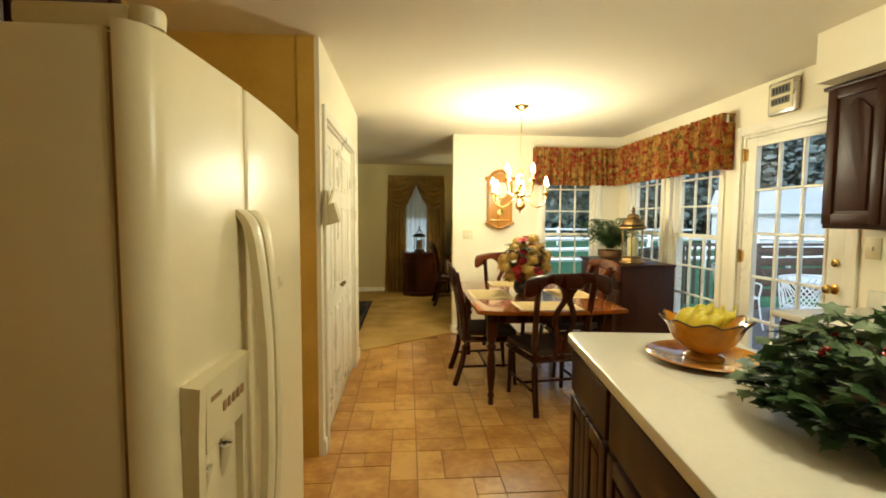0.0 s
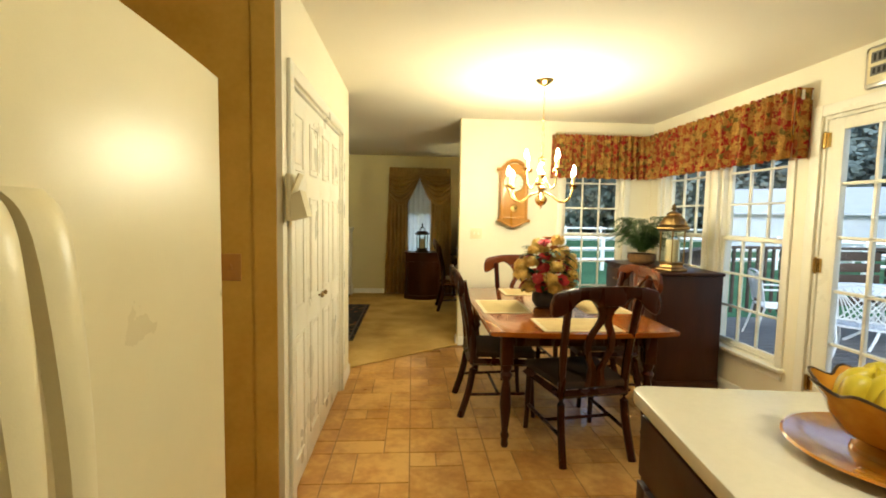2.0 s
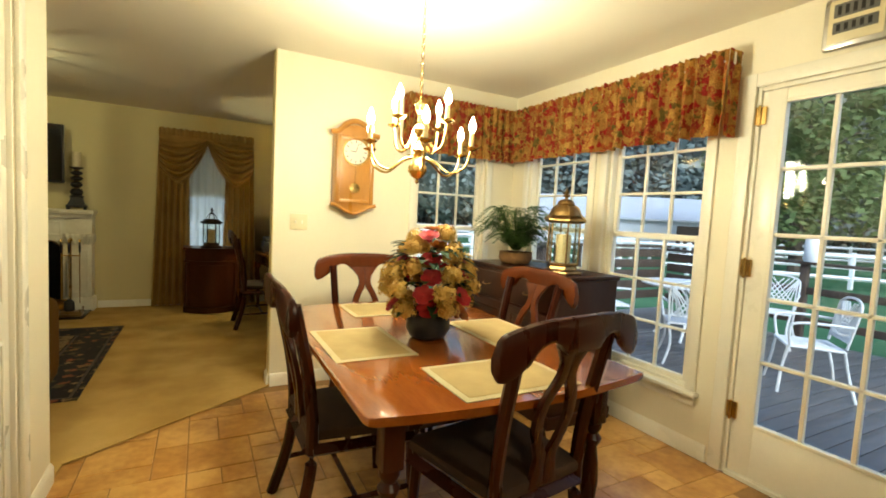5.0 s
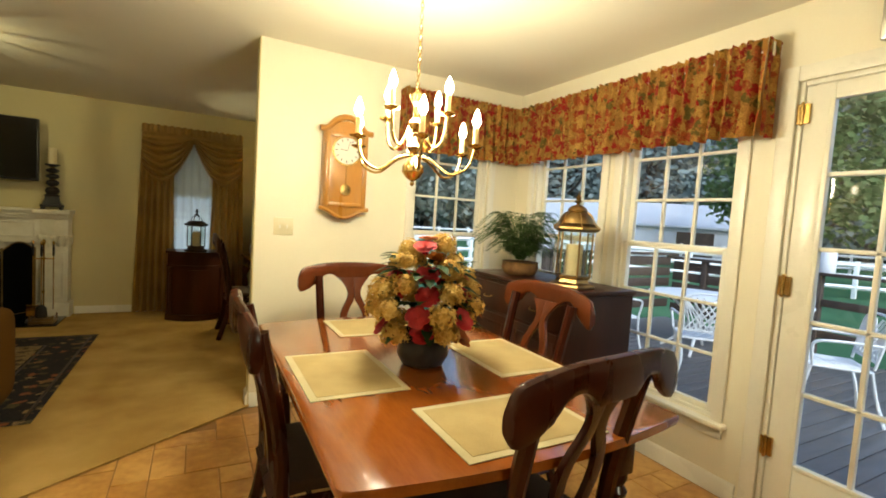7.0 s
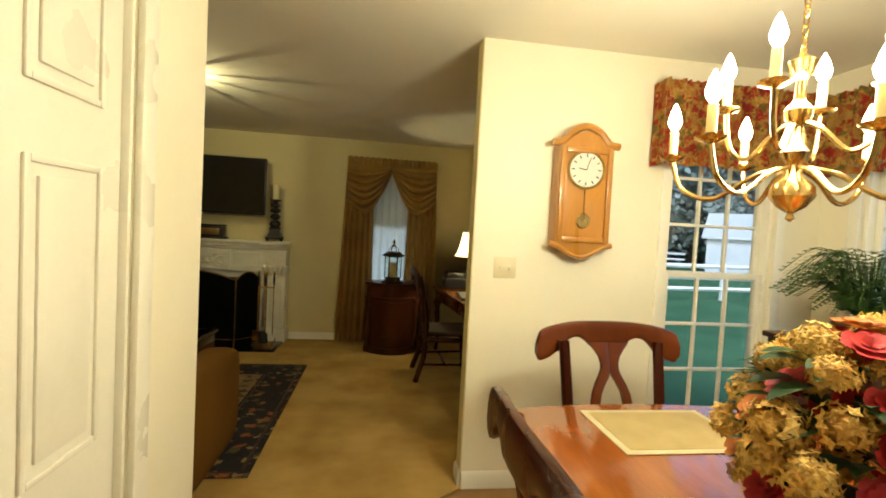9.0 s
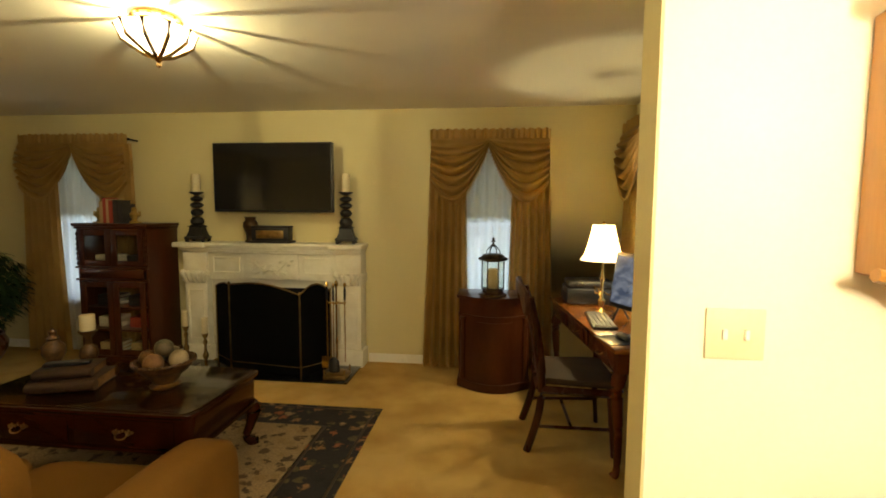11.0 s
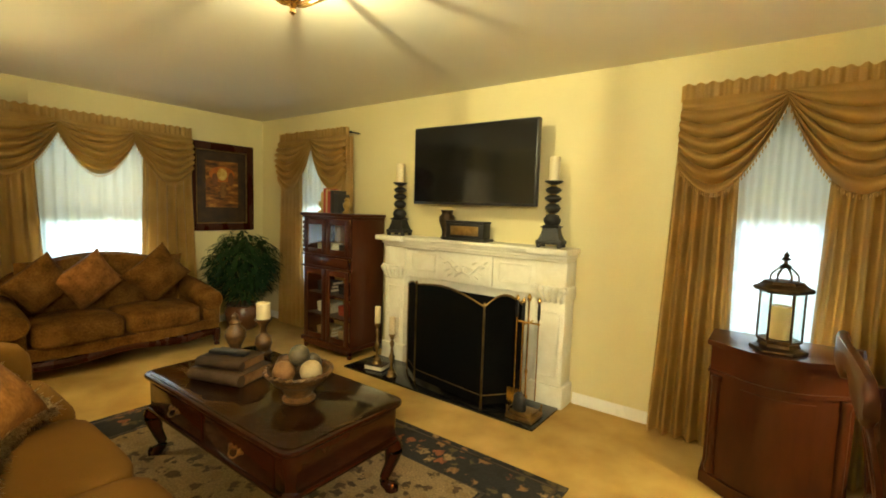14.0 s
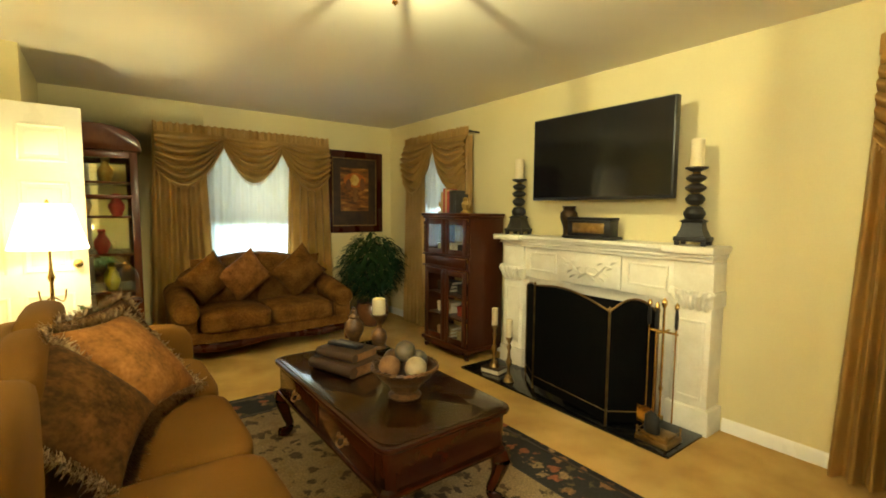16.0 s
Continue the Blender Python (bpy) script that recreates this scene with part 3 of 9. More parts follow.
# ---- the large structure ----
CEIL = 2.44
NW, EW, LW, LN, LE = 6.06, 4.0, -3.75, 9.28, 2.80
bm = bmesh.new()
cube(bm, 0.0, -1.7, -0.12, 4.0, 6.06, -0.004)
structure("floor_kitchen", bm, "grout", "tan grouted kitchen floor under stone tiles")
bm = bmesh.new()
prism(bm, [(LW, 5.2), (0.85, 5.2), (0.85, 5.33), (1.90, 6.06), (1.90, 6.18), (LE, 6.18), (LE, LN), (LW, LN)], 2, -0.10, 0.012, 0.004)
structure("floor_living_room", bm, "carpet", "beige cut pile carpet with worn traffic marks")
bm = bmesh.new()
tube(bm, [(0.85, 5.325, 0.013), (1.90, 6.055, 0.013)], 0.010, 8, 0.5)
structure("trim_carpet_edge", bm, "carpet", "narrow carpet edge strip at the tile floor")
bm = bmesh.new()
cube(bm, -3.9, -1.8, CEIL, 4.15, LN + 0.15, CEIL + 0.12)
structure("ceiling", bm, "ceiling", "flat cream painted ceiling")

WIN_N = (3.02, 3.70, 0.34, 2.12)
WIN_E1, WIN_E2 = (5.10, 5.82, 0.38, 2.12), (4.21, 4.93, 0.38, 2.12)
DOOR_E = (3.05, 3.97, 0.0, 2.08)
wall("wall_east_kitchen", "x", EW, EW + 0.14, -1.7, NW + 0.12, "wall", "cream painted kitchen wall with windows and glass door", [WIN_E1, WIN_E2, DOOR_E])
wall("wall_north_kitchen", "y", NW, NW + 0.06, 1.90, EW, "wall", "cream painted wall between dining corner and living room", [WIN_N])
wall("wall_north_living_side", "y", NW + 0.06, NW + 0.12, 1.90, EW, "living", "khaki painted living room side of the dividing wall", [WIN_N])
W1, W3 = (1.24, 1.84, 0.55, 2.05), (-2.90, -2.20, 0.55, 2.05)
wall("wall_north_living", "y", LN, LN + 0.14, LW - 0.14, LE + 0.14, "living", "khaki painted living room wall behind the fireplace", [W1, W3, (-1.02, 0.04, 0.0, 0.80)])
WL = (7.08, 7.96, 0.55, 2.05)
wall("wall_west_living", "x", LW - 0.14, LW, 5.0, LN, "living", "khaki painted living room wall with a window", [WL])
W2 = (7.35, 8.75, 0.55, 2.05)
wall("wall_east_living", "x", LE, LE + 0.14, NW + 0.12, LN, "living", "khaki painted living room wall beside the desk", [W2])
wall("wall_south_living", "y", 5.08, 5.18, -2.30, 0.72, "living", "khaki painted living room wall behind the sofa")
wall("wall_entry", "x", -2.67, -2.57, 5.18, 5.815, "living", "khaki painted short wall beside the entry")
wall("wall_entry_return", "y", 5.70, 5.815, LW, -2.67, "living", "khaki painted return wall beside the tall clock")
wall("wall_entry_back", "y", 5.0, 5.08, LW, -2.30, "living", "khaki painted wall closing the entry")
CLOSET = (3.32, 4.78, 0.0, 2.02)
wall("wall_closet", "x", 0.72, 0.84, 3.18, 5.18, "wall", "cream painted closet wall with folding doors", [CLOSET])
wall("wall_mustard", "y", 3.18, 3.28, 0.0, 0.72, "mustard", "mottled mustard glazed wall beside the refrigerator")
bm = bmesh.new()
cube(bm, 0.72, 3.170, 0.0, 0.815, 3.179, CEIL - 0.001)
structure("trim_mustard_corner", bm, "mustard", "mustard glazed wall corner strip")
wall("wall_west_kitchen", "x", -0.12, 0.0, -1.7, 5.08, "mustard", "mustard glazed wall behind the refrigerator")
wall("wall_south_kitchen", "y", -1.82, -1.7, -0.12, EW + 0.14, "wall", "cream painted kitchen wall")
bm = bmesh.new()
cube(bm, 3.58, -1.7, 2.17, 3.999, 2.90, CEIL - 0.001)
structure("soffit", bm, "wall", "cream painted soffit over the wall cabinets")


def board(name, x0, y0, x1, y1, face, label="white painted baseboard", h=0.095):
    """A baseboard with a shaped top along x or y; face: which way it looks."""
    bm = bmesh.new()
    t = 0.014
    prof = [(0, 0), (t, 0), (t, h - 0.02), (t * 0.5, h - 0.006), (0.003, h), (0, h)]
    if abs(x1 - x0) > abs(y1 - y0):
        prism(bm, [(y0 + face * p, z) for p, z in prof], 0, x0, x1)
    else:
        loops = [[(x0 + face * p, yy, z) for p, z in prof] for yy in (y0, y1)]
        rings(bm, loops)
    return structure(name, bm, "trim", label)


bm = bmesh.new()
cube(bm, 1.893, NW + 0.001, 0.0, 1.8995, NW + 0.119, CEIL - 0.001)
structure("trim_nib_end", bm, "living", "khaki painted end of the dividing wall")


board("baseboard_north", 1.90, NW, 3.99, NW, -1)
board("baseboard_east", EW, 4.06, EW, NW - 0.015, -1)
board("baseboard_closet", 0.84, 4.86, 0.84, 5.18, 1)
board("baseboard_closet_corner", 0.84, 3.19, 0.84, 3.25, 1)
board("baseboard_mustard", 0.0, 3.18, 0.71, 3.18, -1)
board("baseboard_living_a", 0.36, LN, LE, LN, -1)
board("baseboard_living_b", LW, LN, -1.46, LN, -1)
board("baseboard_living_west", LW, 5.82, LW, LN, 1)
board("baseboard_living_east", LE, NW + 0.12, LE, LN, -1)
board("baseboard_nib", 1.892, NW, 1.892, NW + 0.12, -1)
board("baseboard_living_south", -2.3, 5.18, 0.84, 5.18, 1)


def muntins(bm, axis, p, a0, a1, z0, z1, cols, rows, w=0.018, d=0.012):
    for i in range(1, cols):
        a = a0 + (a1 - a0) * i / cols
        cube(bm, *((p - d, a - w / 2, z0, p + d, a + w / 2, z1) if axis == "x" else (a - w / 2, p - d, z0, a + w / 2, p + d, z1)), bevel=0.004)
    for j in range(1, rows):
        z = z0 + (z1 - z0) * j / rows
        cube(bm, *((p - d, a0, z - w / 2, p + d, a1, z + w / 2) if axis == "x" else (a0, p - d, z - w / 2, a1, p + d, z + w / 2)), bevel=0.004)


def border(bm, axis, p0, p1, a0, a1, z0, z1, w, bevel=0.004, foot=True):
    """Four bars round an opening."""
    def bar(u0, w0, u1, w1):
        cube(bm, *((p0, u0, w0, p1, u1, w1) if axis == "x" else (u0, p0, w0, u1, p1, w1)), bevel=bevel)
    bar(a0, z0, a0 + w, z1)
    bar(a1 - w, z0, a1, z1)
    bar(a0 + w, z1 - w, a1 - w, z1)
    if foot:
        bar(a0 + w, z0, a1 - w, z0 + w)


def sash_window(name, axis, p, out, a0, a1, z0, z1, label, casing=0.06, grid=True, meet=None, casings=True):
    """A double-hung window in an opening; p is the room's face and out the way outwards."""
    root = thing(name, label, "window", kind="structure")
    meet = meet or (z0 + z1) / 2
    bm = bmesh.new()
    if casings:
        border(bm, axis, *sorted((p, p - out * 0.018)), a0 - casing, a1 + casing, z0 - 0.015, z1 + casing, casing, foot=False)
    border(bm, axis, *sorted((p + out * 0.02, p + out * 0.115)), a0 - 0.001, a1 + 0.001, z0, z1, 0.022)
    part("window_frame", bm, "trim", root, angle=25)
    for nm, q, lo, hi in (("upper_sash", 0.085, meet - 0.012, z1 - 0.02), ("lower_sash", 0.05, z0 + 0.02, meet + 0.018)):
        bm = bmesh.new()
        c = p + out * q
        border(bm, axis, c - 0.015, c + 0.015, a0 + 0.02, a1 - 0.02, lo, hi, 0.034)
        if grid:
            muntins(bm, axis, c, a0 + 0.054, a1 - 0.054, lo + 0.034, hi - 0.034, 3, 3)
        s = part(nm, bm, "trim", root, angle=25)
        bm = bmesh.new()
        cube(bm, *((c - 0.002, a0 + 0.05, lo + 0.03, c + 0.002, a1 - 0.05, hi - 0.03) if axis == "x" else (a0 + 0.05, c - 0.002, lo + 0.03, a1 - 0.05, c + 0.002, hi - 0.03)))
        g = part("pane", bm, "pane", s)
        g.visible_shadow = False
    bm = bmesh.new()
    s0, s1 = sorted((p - out * 0.05, p + out * 0.05))
    cube(bm, *((s0, a0 - casing - 0.02, z0 - 0.03, s1, a1 + casing + 0.02, z0 - 0.002) if axis == "x" else (a0 - casing - 0.02, s0, z0 - 0.03, a1 + casing + 0.02, s1, z0 - 0.002)), bevel=0.008)
    q0, q1 = sorted((p - out * 0.001, p - out * 0.014))
    cube(bm, *((q0, a0 - casing, z0 - 0.09, q1, a1 + casing, z0 - 0.03) if axis == "x" else (a0 - casing, q0, z0 - 0.09, a1 + casing, q1, z0 - 0.03)), bevel=0.004)
    part("window_sill", bm, "trim", root, angle=25)
    return root


sash_window("window_1", "y", NW, 1, *WIN_N, "white double-hung window with muntin grid facing the lawn", meet=1.225)
sash_window("window_2", "x", EW, 1, *WIN_E1, "white double-hung window with muntin grid over the deck", meet=1.265)
sash_window("window_3", "x", EW, 1, *WIN_E2, "white double-hung window with muntin grid beside the glass door", meet=1.265)
sash_window("window_4", "y", LN, 1, *W1, "white window behind sheer curtain beside the fireplace", grid=False)
sash_window("window_5", "y", LN, 1, *W3, "white window behind sheer curtain beside the curio", grid=False)
sash_window("window_6", "x", LW, -1, *WL, "white window behind sheer curtain over the loveseat", grid=False)
sash_window("window_7", "x", LE, 1, *W2, "white window behind sheer curtain over the desk", grid=False)


def glass_door():
    root = thing("door_1", "white patio door with fifteen glass panes and brass hinges", "door", kind="structure")
    bm = bmesh.new()
    border(bm, "x", EW - 0.018, EW - 0.0005, DOOR_E[0] - 0.07, DOOR_E[1] + 0.07, 0.0, DOOR_E[3] + 0.07, 0.07, foot=False)
    border(bm, "x", EW + 0.002, EW + 0.135, DOOR_E[0], DOOR_E[1], 0.0, DOOR_E[3], 0.022, foot=False)
    cube(bm, EW - 0.01, DOOR_E[0] + 0.022, 0.0, EW + 0.135, DOOR_E[1] - 0.022, 0.02)
    part("door_frame", bm, "trim", root, angle=25)
    bm = bmesh.new()
    y0, y1, z0, z1 = DOOR_E[0] + 0.025, DOOR_E[1] - 0.025, 0.025, DOOR_E[3] - 0.025
    g = (3.215, 3.835, 0.315, 1.985)
    c0, c1 = EW + 0.012, EW + 0.052
    cube(bm, c0, y0, z0, c1, g[0], z1, 0.003)
    cube(bm, c0, g[1], z0, c1, y1, z1, 0.003)
    cube(bm, c0, g[0], z0, c1, g[1], g[2], 0.003)
    cube(bm, c0, g[0], g[3], c1, g[1], z1, 0.003)
    border(bm, "x", c0 - 0.008, c0 + 0.004, g[0] - 0.015, g[1] + 0.015, g[2] - 0.015, g[3] + 0.015, 0.02)
    muntins(bm, "x", EW + 0.032, g[0], g[1], g[2], g[3], 3, 5, 0.02, 0.014)
    leaf = part("door_leaf", bm, "trim", root, angle=25)
    for i in range(3):
        for j in range(5):
            bm = bmesh.new()
            u, w = (g[1] - g[0]) / 3, (g[3] - g[2]) / 5
            cube(bm, EW + 0.030, g[0] + u * i, g[2] + w * j, EW + 0.034, g[0] + u * (i + 1), g[2] + w * (j + 1))
            part("pane", bm, "pane", leaf).visible_shadow = False
    for z in (0.36, 1.135, 1.93):
        bm = bmesh.new()
        lathe(bm, [(0.003, -0.055), (0.008, -0.05), (0.008, 0.05), (0.003, 0.055)], (EW - 0.006, DOOR_E[1] - 0.022, z), 10)
        cube(bm, EW - 0.002, DOOR_E[1] - 0.05, z - 0.045, EW + 0.012, DOOR_E[1] + 0.004, z + 0.045)
        part("hinge", bm, "brass", leaf, "polished brass hinge")
    bm = bmesh.new()
    for z, r in ((0.99, 0.030), (1.155, 0.022)):
        n0 = len(bm.verts)
        vs = lathe(bm, [(r * 1.15, 0), (r * 1.1, 0.006), (0.012, 0.01), (0.012, 0.03), (r * 0.8, 0.036), (r, 0.05), (r * 0.85, 0.064), (0.004, 0.07)] if z < 1.1 else [(r * 1.2, 0), (r * 1.1, 0.012), (0.01, 0.016), (0.008, 0.022)], (0, 0, 0), 16)
        for v in vs:
            v.co = Vector((c0 - v.co.z, 3.135 + v.co.y, z + v.co.x))
    part("door_knob", bm, "brass", leaf, "brass knob and deadbolt")


glass_door()


def closet_doors():
    root = thing("door_2", "white bifold closet doors with moulded panels and small knobs", "door", kind="structure")
    bm = bmesh.new()
    border(bm, "x", 0.8405, 0.858, CLOSET[0] - 0.065, CLOSET[1] + 0.065, 0.0, CLOSET[3] + 0.065, 0.065, foot=False)
    border(bm, "x", 0.722, 0.838, CLOSET[0], CLOSET[1], 0, CLOSET[3], 0.014, foot=False)
    part("door_frame", bm, "trim", root, angle=25)
    n, a0, a1 = 4, CLOSET[0] + 0.016, CLOSET[1] - 0.016
    w = (a1 - a0) / n
    for i in range(n):
        bm = bmesh.new()
        y0, y1 = a0 + w * i + 0.002, a0 + w * (i + 1) - 0.002
        cube(bm, 0.792, y0, 0.012, 0.822, y1, CLOSET[3] - 0.018, 0.003)
        leaf = part("door_leaf", bm, "trim", root, angle=25)
        for z0, z1 in ((0.16, 0.80), (0.93, 1.50), (1.62, 1.90)):
            bm = bmesh.new()
            border(bm, "x", 0.8212, 0.829, y0 + 0.07, y1 - 0.07, z0, z1, 0.014, 0.003)
            cube(bm, 0.8212, y0 + 0.105, z0 + 0.035, 0.828, y1 - 0.105, z1 - 0.035, 0.0025)
            part("panel", bm, "trim", leaf, angle=25)
        if i in (1, 2):
            bm = bmesh.new()
            y = y1 - 0.05 if i == 1 else y0 + 0.05
            vs = lathe(bm, [(0.006, 0), (0.006, 0.012), (0.015, 0.018), (0.016, 0.026), (0.010, 0.033), (0.001, 0.035)], (0, 0, 0), 14)
            for v in vs:
                v.co = Vector((0.823 + v.co.z, y + v.co.y, 0.915 + v.co.x))
            part("knob", bm, "old_brass", leaf, "small brass knob")


closet_doors()


# ---- dining corner ----
def dining_table():
    root = thing("dining_table", "cherry dining table with clipped corners and turned dark legs", "table", (2.42, 4.51, 0))
    w, d = 0.575, 0.775
    # ends bow out gently between rounded corners
    half = [(w, -d + 0.03)] + [(w, d - 0.03), (w - 0.01, d - 0.006)] + [(w * 0.95 * (1 - k / 6), d + 0.055 * (1 - (1 - k / 6) ** 2)) for k in range(12 + 1)] + [(-w + 0.01, d - 0.006)]
    out = half[1:] + [(-x, -y) for x, y in half[1:]]
    bm = bmesh.new()
    prism(bm, out, 2, 0.724, 0.752, 0.008)
    part("tabletop", bm, "tabletop", root)
    bm = bmesh.new()
    for a, b, e, f in ((-w + 0.13, -d + 0.12, w - 0.13, -d + 0.142), (-w + 0.13, d - 0.142, w - 0.13, d - 0.12), (-w + 0.12, -d + 0.13, -w + 0.142, d - 0.13), (w - 0.142, -d + 0.13, w - 0.12, d - 0.13)):
        cube(bm, a, b, 0.63, e, f, 0.7235, 0.003)
    part("apron", bm, "cherry", root)
    for sx in (-1, 1):
        for sy in (-1, 1):
            bm = bmesh.new()
            x, y = sx * (w - 0.13), sy * (d - 0.13)
            cube(bm, x - 0.036, y - 0.036, 0.52, x + 0.036, y + 0.036, 0.7235, 0.005)
            lathe(bm, [(0.018, 0.0), (0.024, 0.015), (0.020, 0.05), (0.028, 0.075), (0.019, 0.10), (0.026, 0.16), (0.036, 0.27), (0.030, 0.36), (0.022, 0.42), (0.034, 0.44), (0.038, 0.455), (0.024, 0.475), (0.035, 0.50), (0.035, 0.521)], (x, y, 0), 16)
            part("leg", bm, "cherry", root)


dining_table()


def dining_chair(name, label, at, turn, rail_mat="cherry"):
    """Faces +y; the back stands at the -y side."""
    root = thing(name, label, "chair", at, turn, "chairs round the dining table")
    root.scale = (1.09, 1, 1)
    bm = bmesh.new()
    prism(bm, [(-0.19, -0.02), (0.19, -0.02), (0.235, 0.42), (0.20, 0.445), (-0.20, 0.445), (-0.235, 0.42)], 2, 0.425, 0.465, 0.012)
    for v in bm.verts:
        if v.co.z > 0.44:
            v.co.z += 0.018 * max(0, 1 - ((v.co.x / 0.23) ** 2))
    part("seat", bm, "seat", root, "brown upholstered seat")
    bm = bmesh.new()
    for a, b in (((-0.195, 0.0), (-0.225, 0.41)), ((0.195, 0.0), (0.225, 0.41)), ((-0.20, 0.425), (0.20, 0.425)), ((-0.18, -0.005), (0.18, -0.005))):
        tube(bm, [(a[0], a[1], 0.395), (b[0], b[1], 0.395)], 0.032, 4, 0.8)
    part("seat_frame", bm, "cherry", root)
    for s in (-1, 1):
        bm = bmesh.new()
        tube(bm, curve([(s * 0.20, -0.085, 0.0), (s * 0.19, -0.02, 0.22), (s * 0.185, 0.0, 0.42), (s * 0.19, -0.02, 0.66), (s * 0.20, -0.085, 0.965)], 5), 0.021, 8, 1.2)
        part("back_post", bm, "cherry", root)
        bm = bmesh.new()
        tube(bm, curve([(s * 0.215, 0.43, 0.0), (s * 0.212, 0.415, 0.2), (s * 0.21, 0.40, 0.43)], 4), [0.016] * 4 + [0.02] * 5, 8)
        part("leg", bm, "cherry", root)
        bm = bmesh.new()
        tube(bm, [(s * 0.195, -0.045, 0.16), (s * 0.213, 0.415, 0.17)], 0.011, 8)
        part("stretcher", bm, "cherry", root)
    bm = bmesh.new()
    tube(bm, [(-0.205, 0.18, 0.165), (0.205, 0.18, 0.165)], 0.011, 8)
    part("stretcher", bm, "cherry", root)
    # top rail: a curved board that rolls over at both ends
    bm = bmesh.new()
    loops = []
    n = 56
    for i in range(n + 1):
        u = -1 + 2 * i / n
        x = 0.305 * u
        bow = -0.105 + 0.035 * (1 - u * u) * -1
        top = 1.045 - 0.045 * abs(u) ** 3.0
        dip = 0.115 - 0.045 * max(0.0, 1 - ((abs(u) - 0.45) / 0.22) ** 2)
        k = max(0.0, min(1.0, (abs(u) - 0.62) / 0.24))
        low = top - dip - 0.025 * k * k * (3 - 2 * k)
        if abs(u) > 0.9:
            k = 1 - math.sqrt(max(0.0, 1 - ((abs(u) - 0.9) / 0.1) ** 2))
            top, low = top - 0.045 * k, low + 0.035 * k
        t = 0.015
        ring = []
        for k in range(14):
            a = 2 * math.pi * (k + 0.5) / 14
            c, s = math.cos(a), math.sin(a)
            ring.append((x, bow + t * 1.2 * math.copysign(abs(c) ** 0.6, c), (low + top) / 2 + (top - low) / 2 * math.copysign(abs(s) ** 0.6, s)))
        loops.append(ring)
    rings(bm, loops)
    part("top_rail", bm, rail_mat, root)
    # splat: a flared head, a narrow neck and an open loop below it
    bm = bmesh.new()
    rows = [(0.955, 0.090, 0.0), (0.925, 0.066, 0.0), (0.895, 0.046, 0.0), (0.865, 0.038, 0.0), (0.840, 0.040, 0.0), (0.815, 0.050, 0.006), (0.785, 0.066, 0.024), (0.745, 0.081, 0.042),
            (0.700, 0.088, 0.050), (0.655, 0.085, 0.047), (0.615, 0.074, 0.036), (0.580, 0.060, 0.020), (0.555, 0.050, 0.004), (0.53, 0.046, 0.0), (0.49, 0.052, 0.0), (0.44, 0.066, 0.0)]
    for s in (-1, 1):
        loops = []
        for z, o, i in rows:
            y = -0.012 - 0.108 * max(0.0, (z - 0.46) / 0.495) ** 1.5
            a, b = s * o, s * max(i, 0.0008)
            m = (a + b) / 2
            loops.append([(b, y - 0.009, z), (m, y - 0.012, z), (a - s * 0.003, y - 0.010, z), (a, y, z), (a - s * 0.003, y + 0.010, z), (m, y + 0.012, z), (b, y + 0.009, z)])
        rings(bm, loops)
    part("splat", bm, rail_mat, root)
    return root


front = dining_chair("dining_chair", "dark cherry dining chair with scrolled back, tucked at the table end", (2.462, 3.72, 0), 8)
left = dining_chair("dining_chair", "dark cherry dining chair with scrolled back, tucked under the table side", (1.83, 4.50, 0), -90)
right = dining_chair("dining_chair", "red cherry dining chair beside the dark sideboard", (3.08, 4.66, 0), 90, "cherry_red")
far = dining_chair("dining_chair", "red cherry dining chair with its back to the wall", (2.42, 5.42, 0), 180, "cherry_red")


def placemat(at, turn):
    root = thing("placemat", "woven tan placemat with pale border on the dining table", "placemat", at, turn, "placemats on the table")
    bm = bmesh.new()
    prism(bm, [(-0.24, -0.17), (0.24, -0.17), (0.24, 0.17), (-0.24, 0.17)], 2, 0.0, 0.003, 0.001)
    part("border", bm, "mat_border", root)
    bm = bmesh.new()
    prism(bm, [(-0.215, -0.145), (0.215, -0.145), (0.215, 0.145), (-0.215, 0.145)], 2, 0.0031, 0.0045, 0.0005)
    part("woven_middle", bm, "mat_cloth", root)


for at, turn in (((2.06, 4.46, 0.753), 90), ((2.405, 3.90, 0.753), 0), ((2.42, 5.10, 0.753), 0), ((2.78, 4.46, 0.753), 90)):
    placemat(at, turn)


def petals(bm, c, r, n, rnd, up=0.6, layers=3):
    """A blossom of overlapping cupped petals."""
    for k in range(layers):
        for i in range(n):
            a = 2 * math.pi * (i + 0.5 * (k % 2)) / n + rnd.uniform(-0.2, 0.2)
            rr, tilt = r * (1 - 0.27 * k), 0.25 + up * k
            d = Vector((math.cos(a), math.sin(a), 0))
            s = Vector((-d.y, d.x, 0))
            base = Vector(c)
            p1 = base + d * rr * 0.55 * math.cos(tilt) + Vector((0, 0, rr * 0.55 * math.sin(tilt)))
            p2 = base + d * rr * math.cos(tilt * 0.8) + Vector((0, 0, rr * math.sin(tilt * 0.8)))
            w = rr * 0.48
            vs = [bm.verts.new(p) for p in (base, p1 - s * w, p2 - s * w * 0.6, p2 + d * rr * 0.06, p2 + s * w * 0.6, p1 + s * w)]
            mid = bm.verts.new(p1 - Vector((0, 0, rr * 0.10)))
            for j in range(6):
                bm.faces.new((vs[j], vs[(j + 1) % 6], mid))


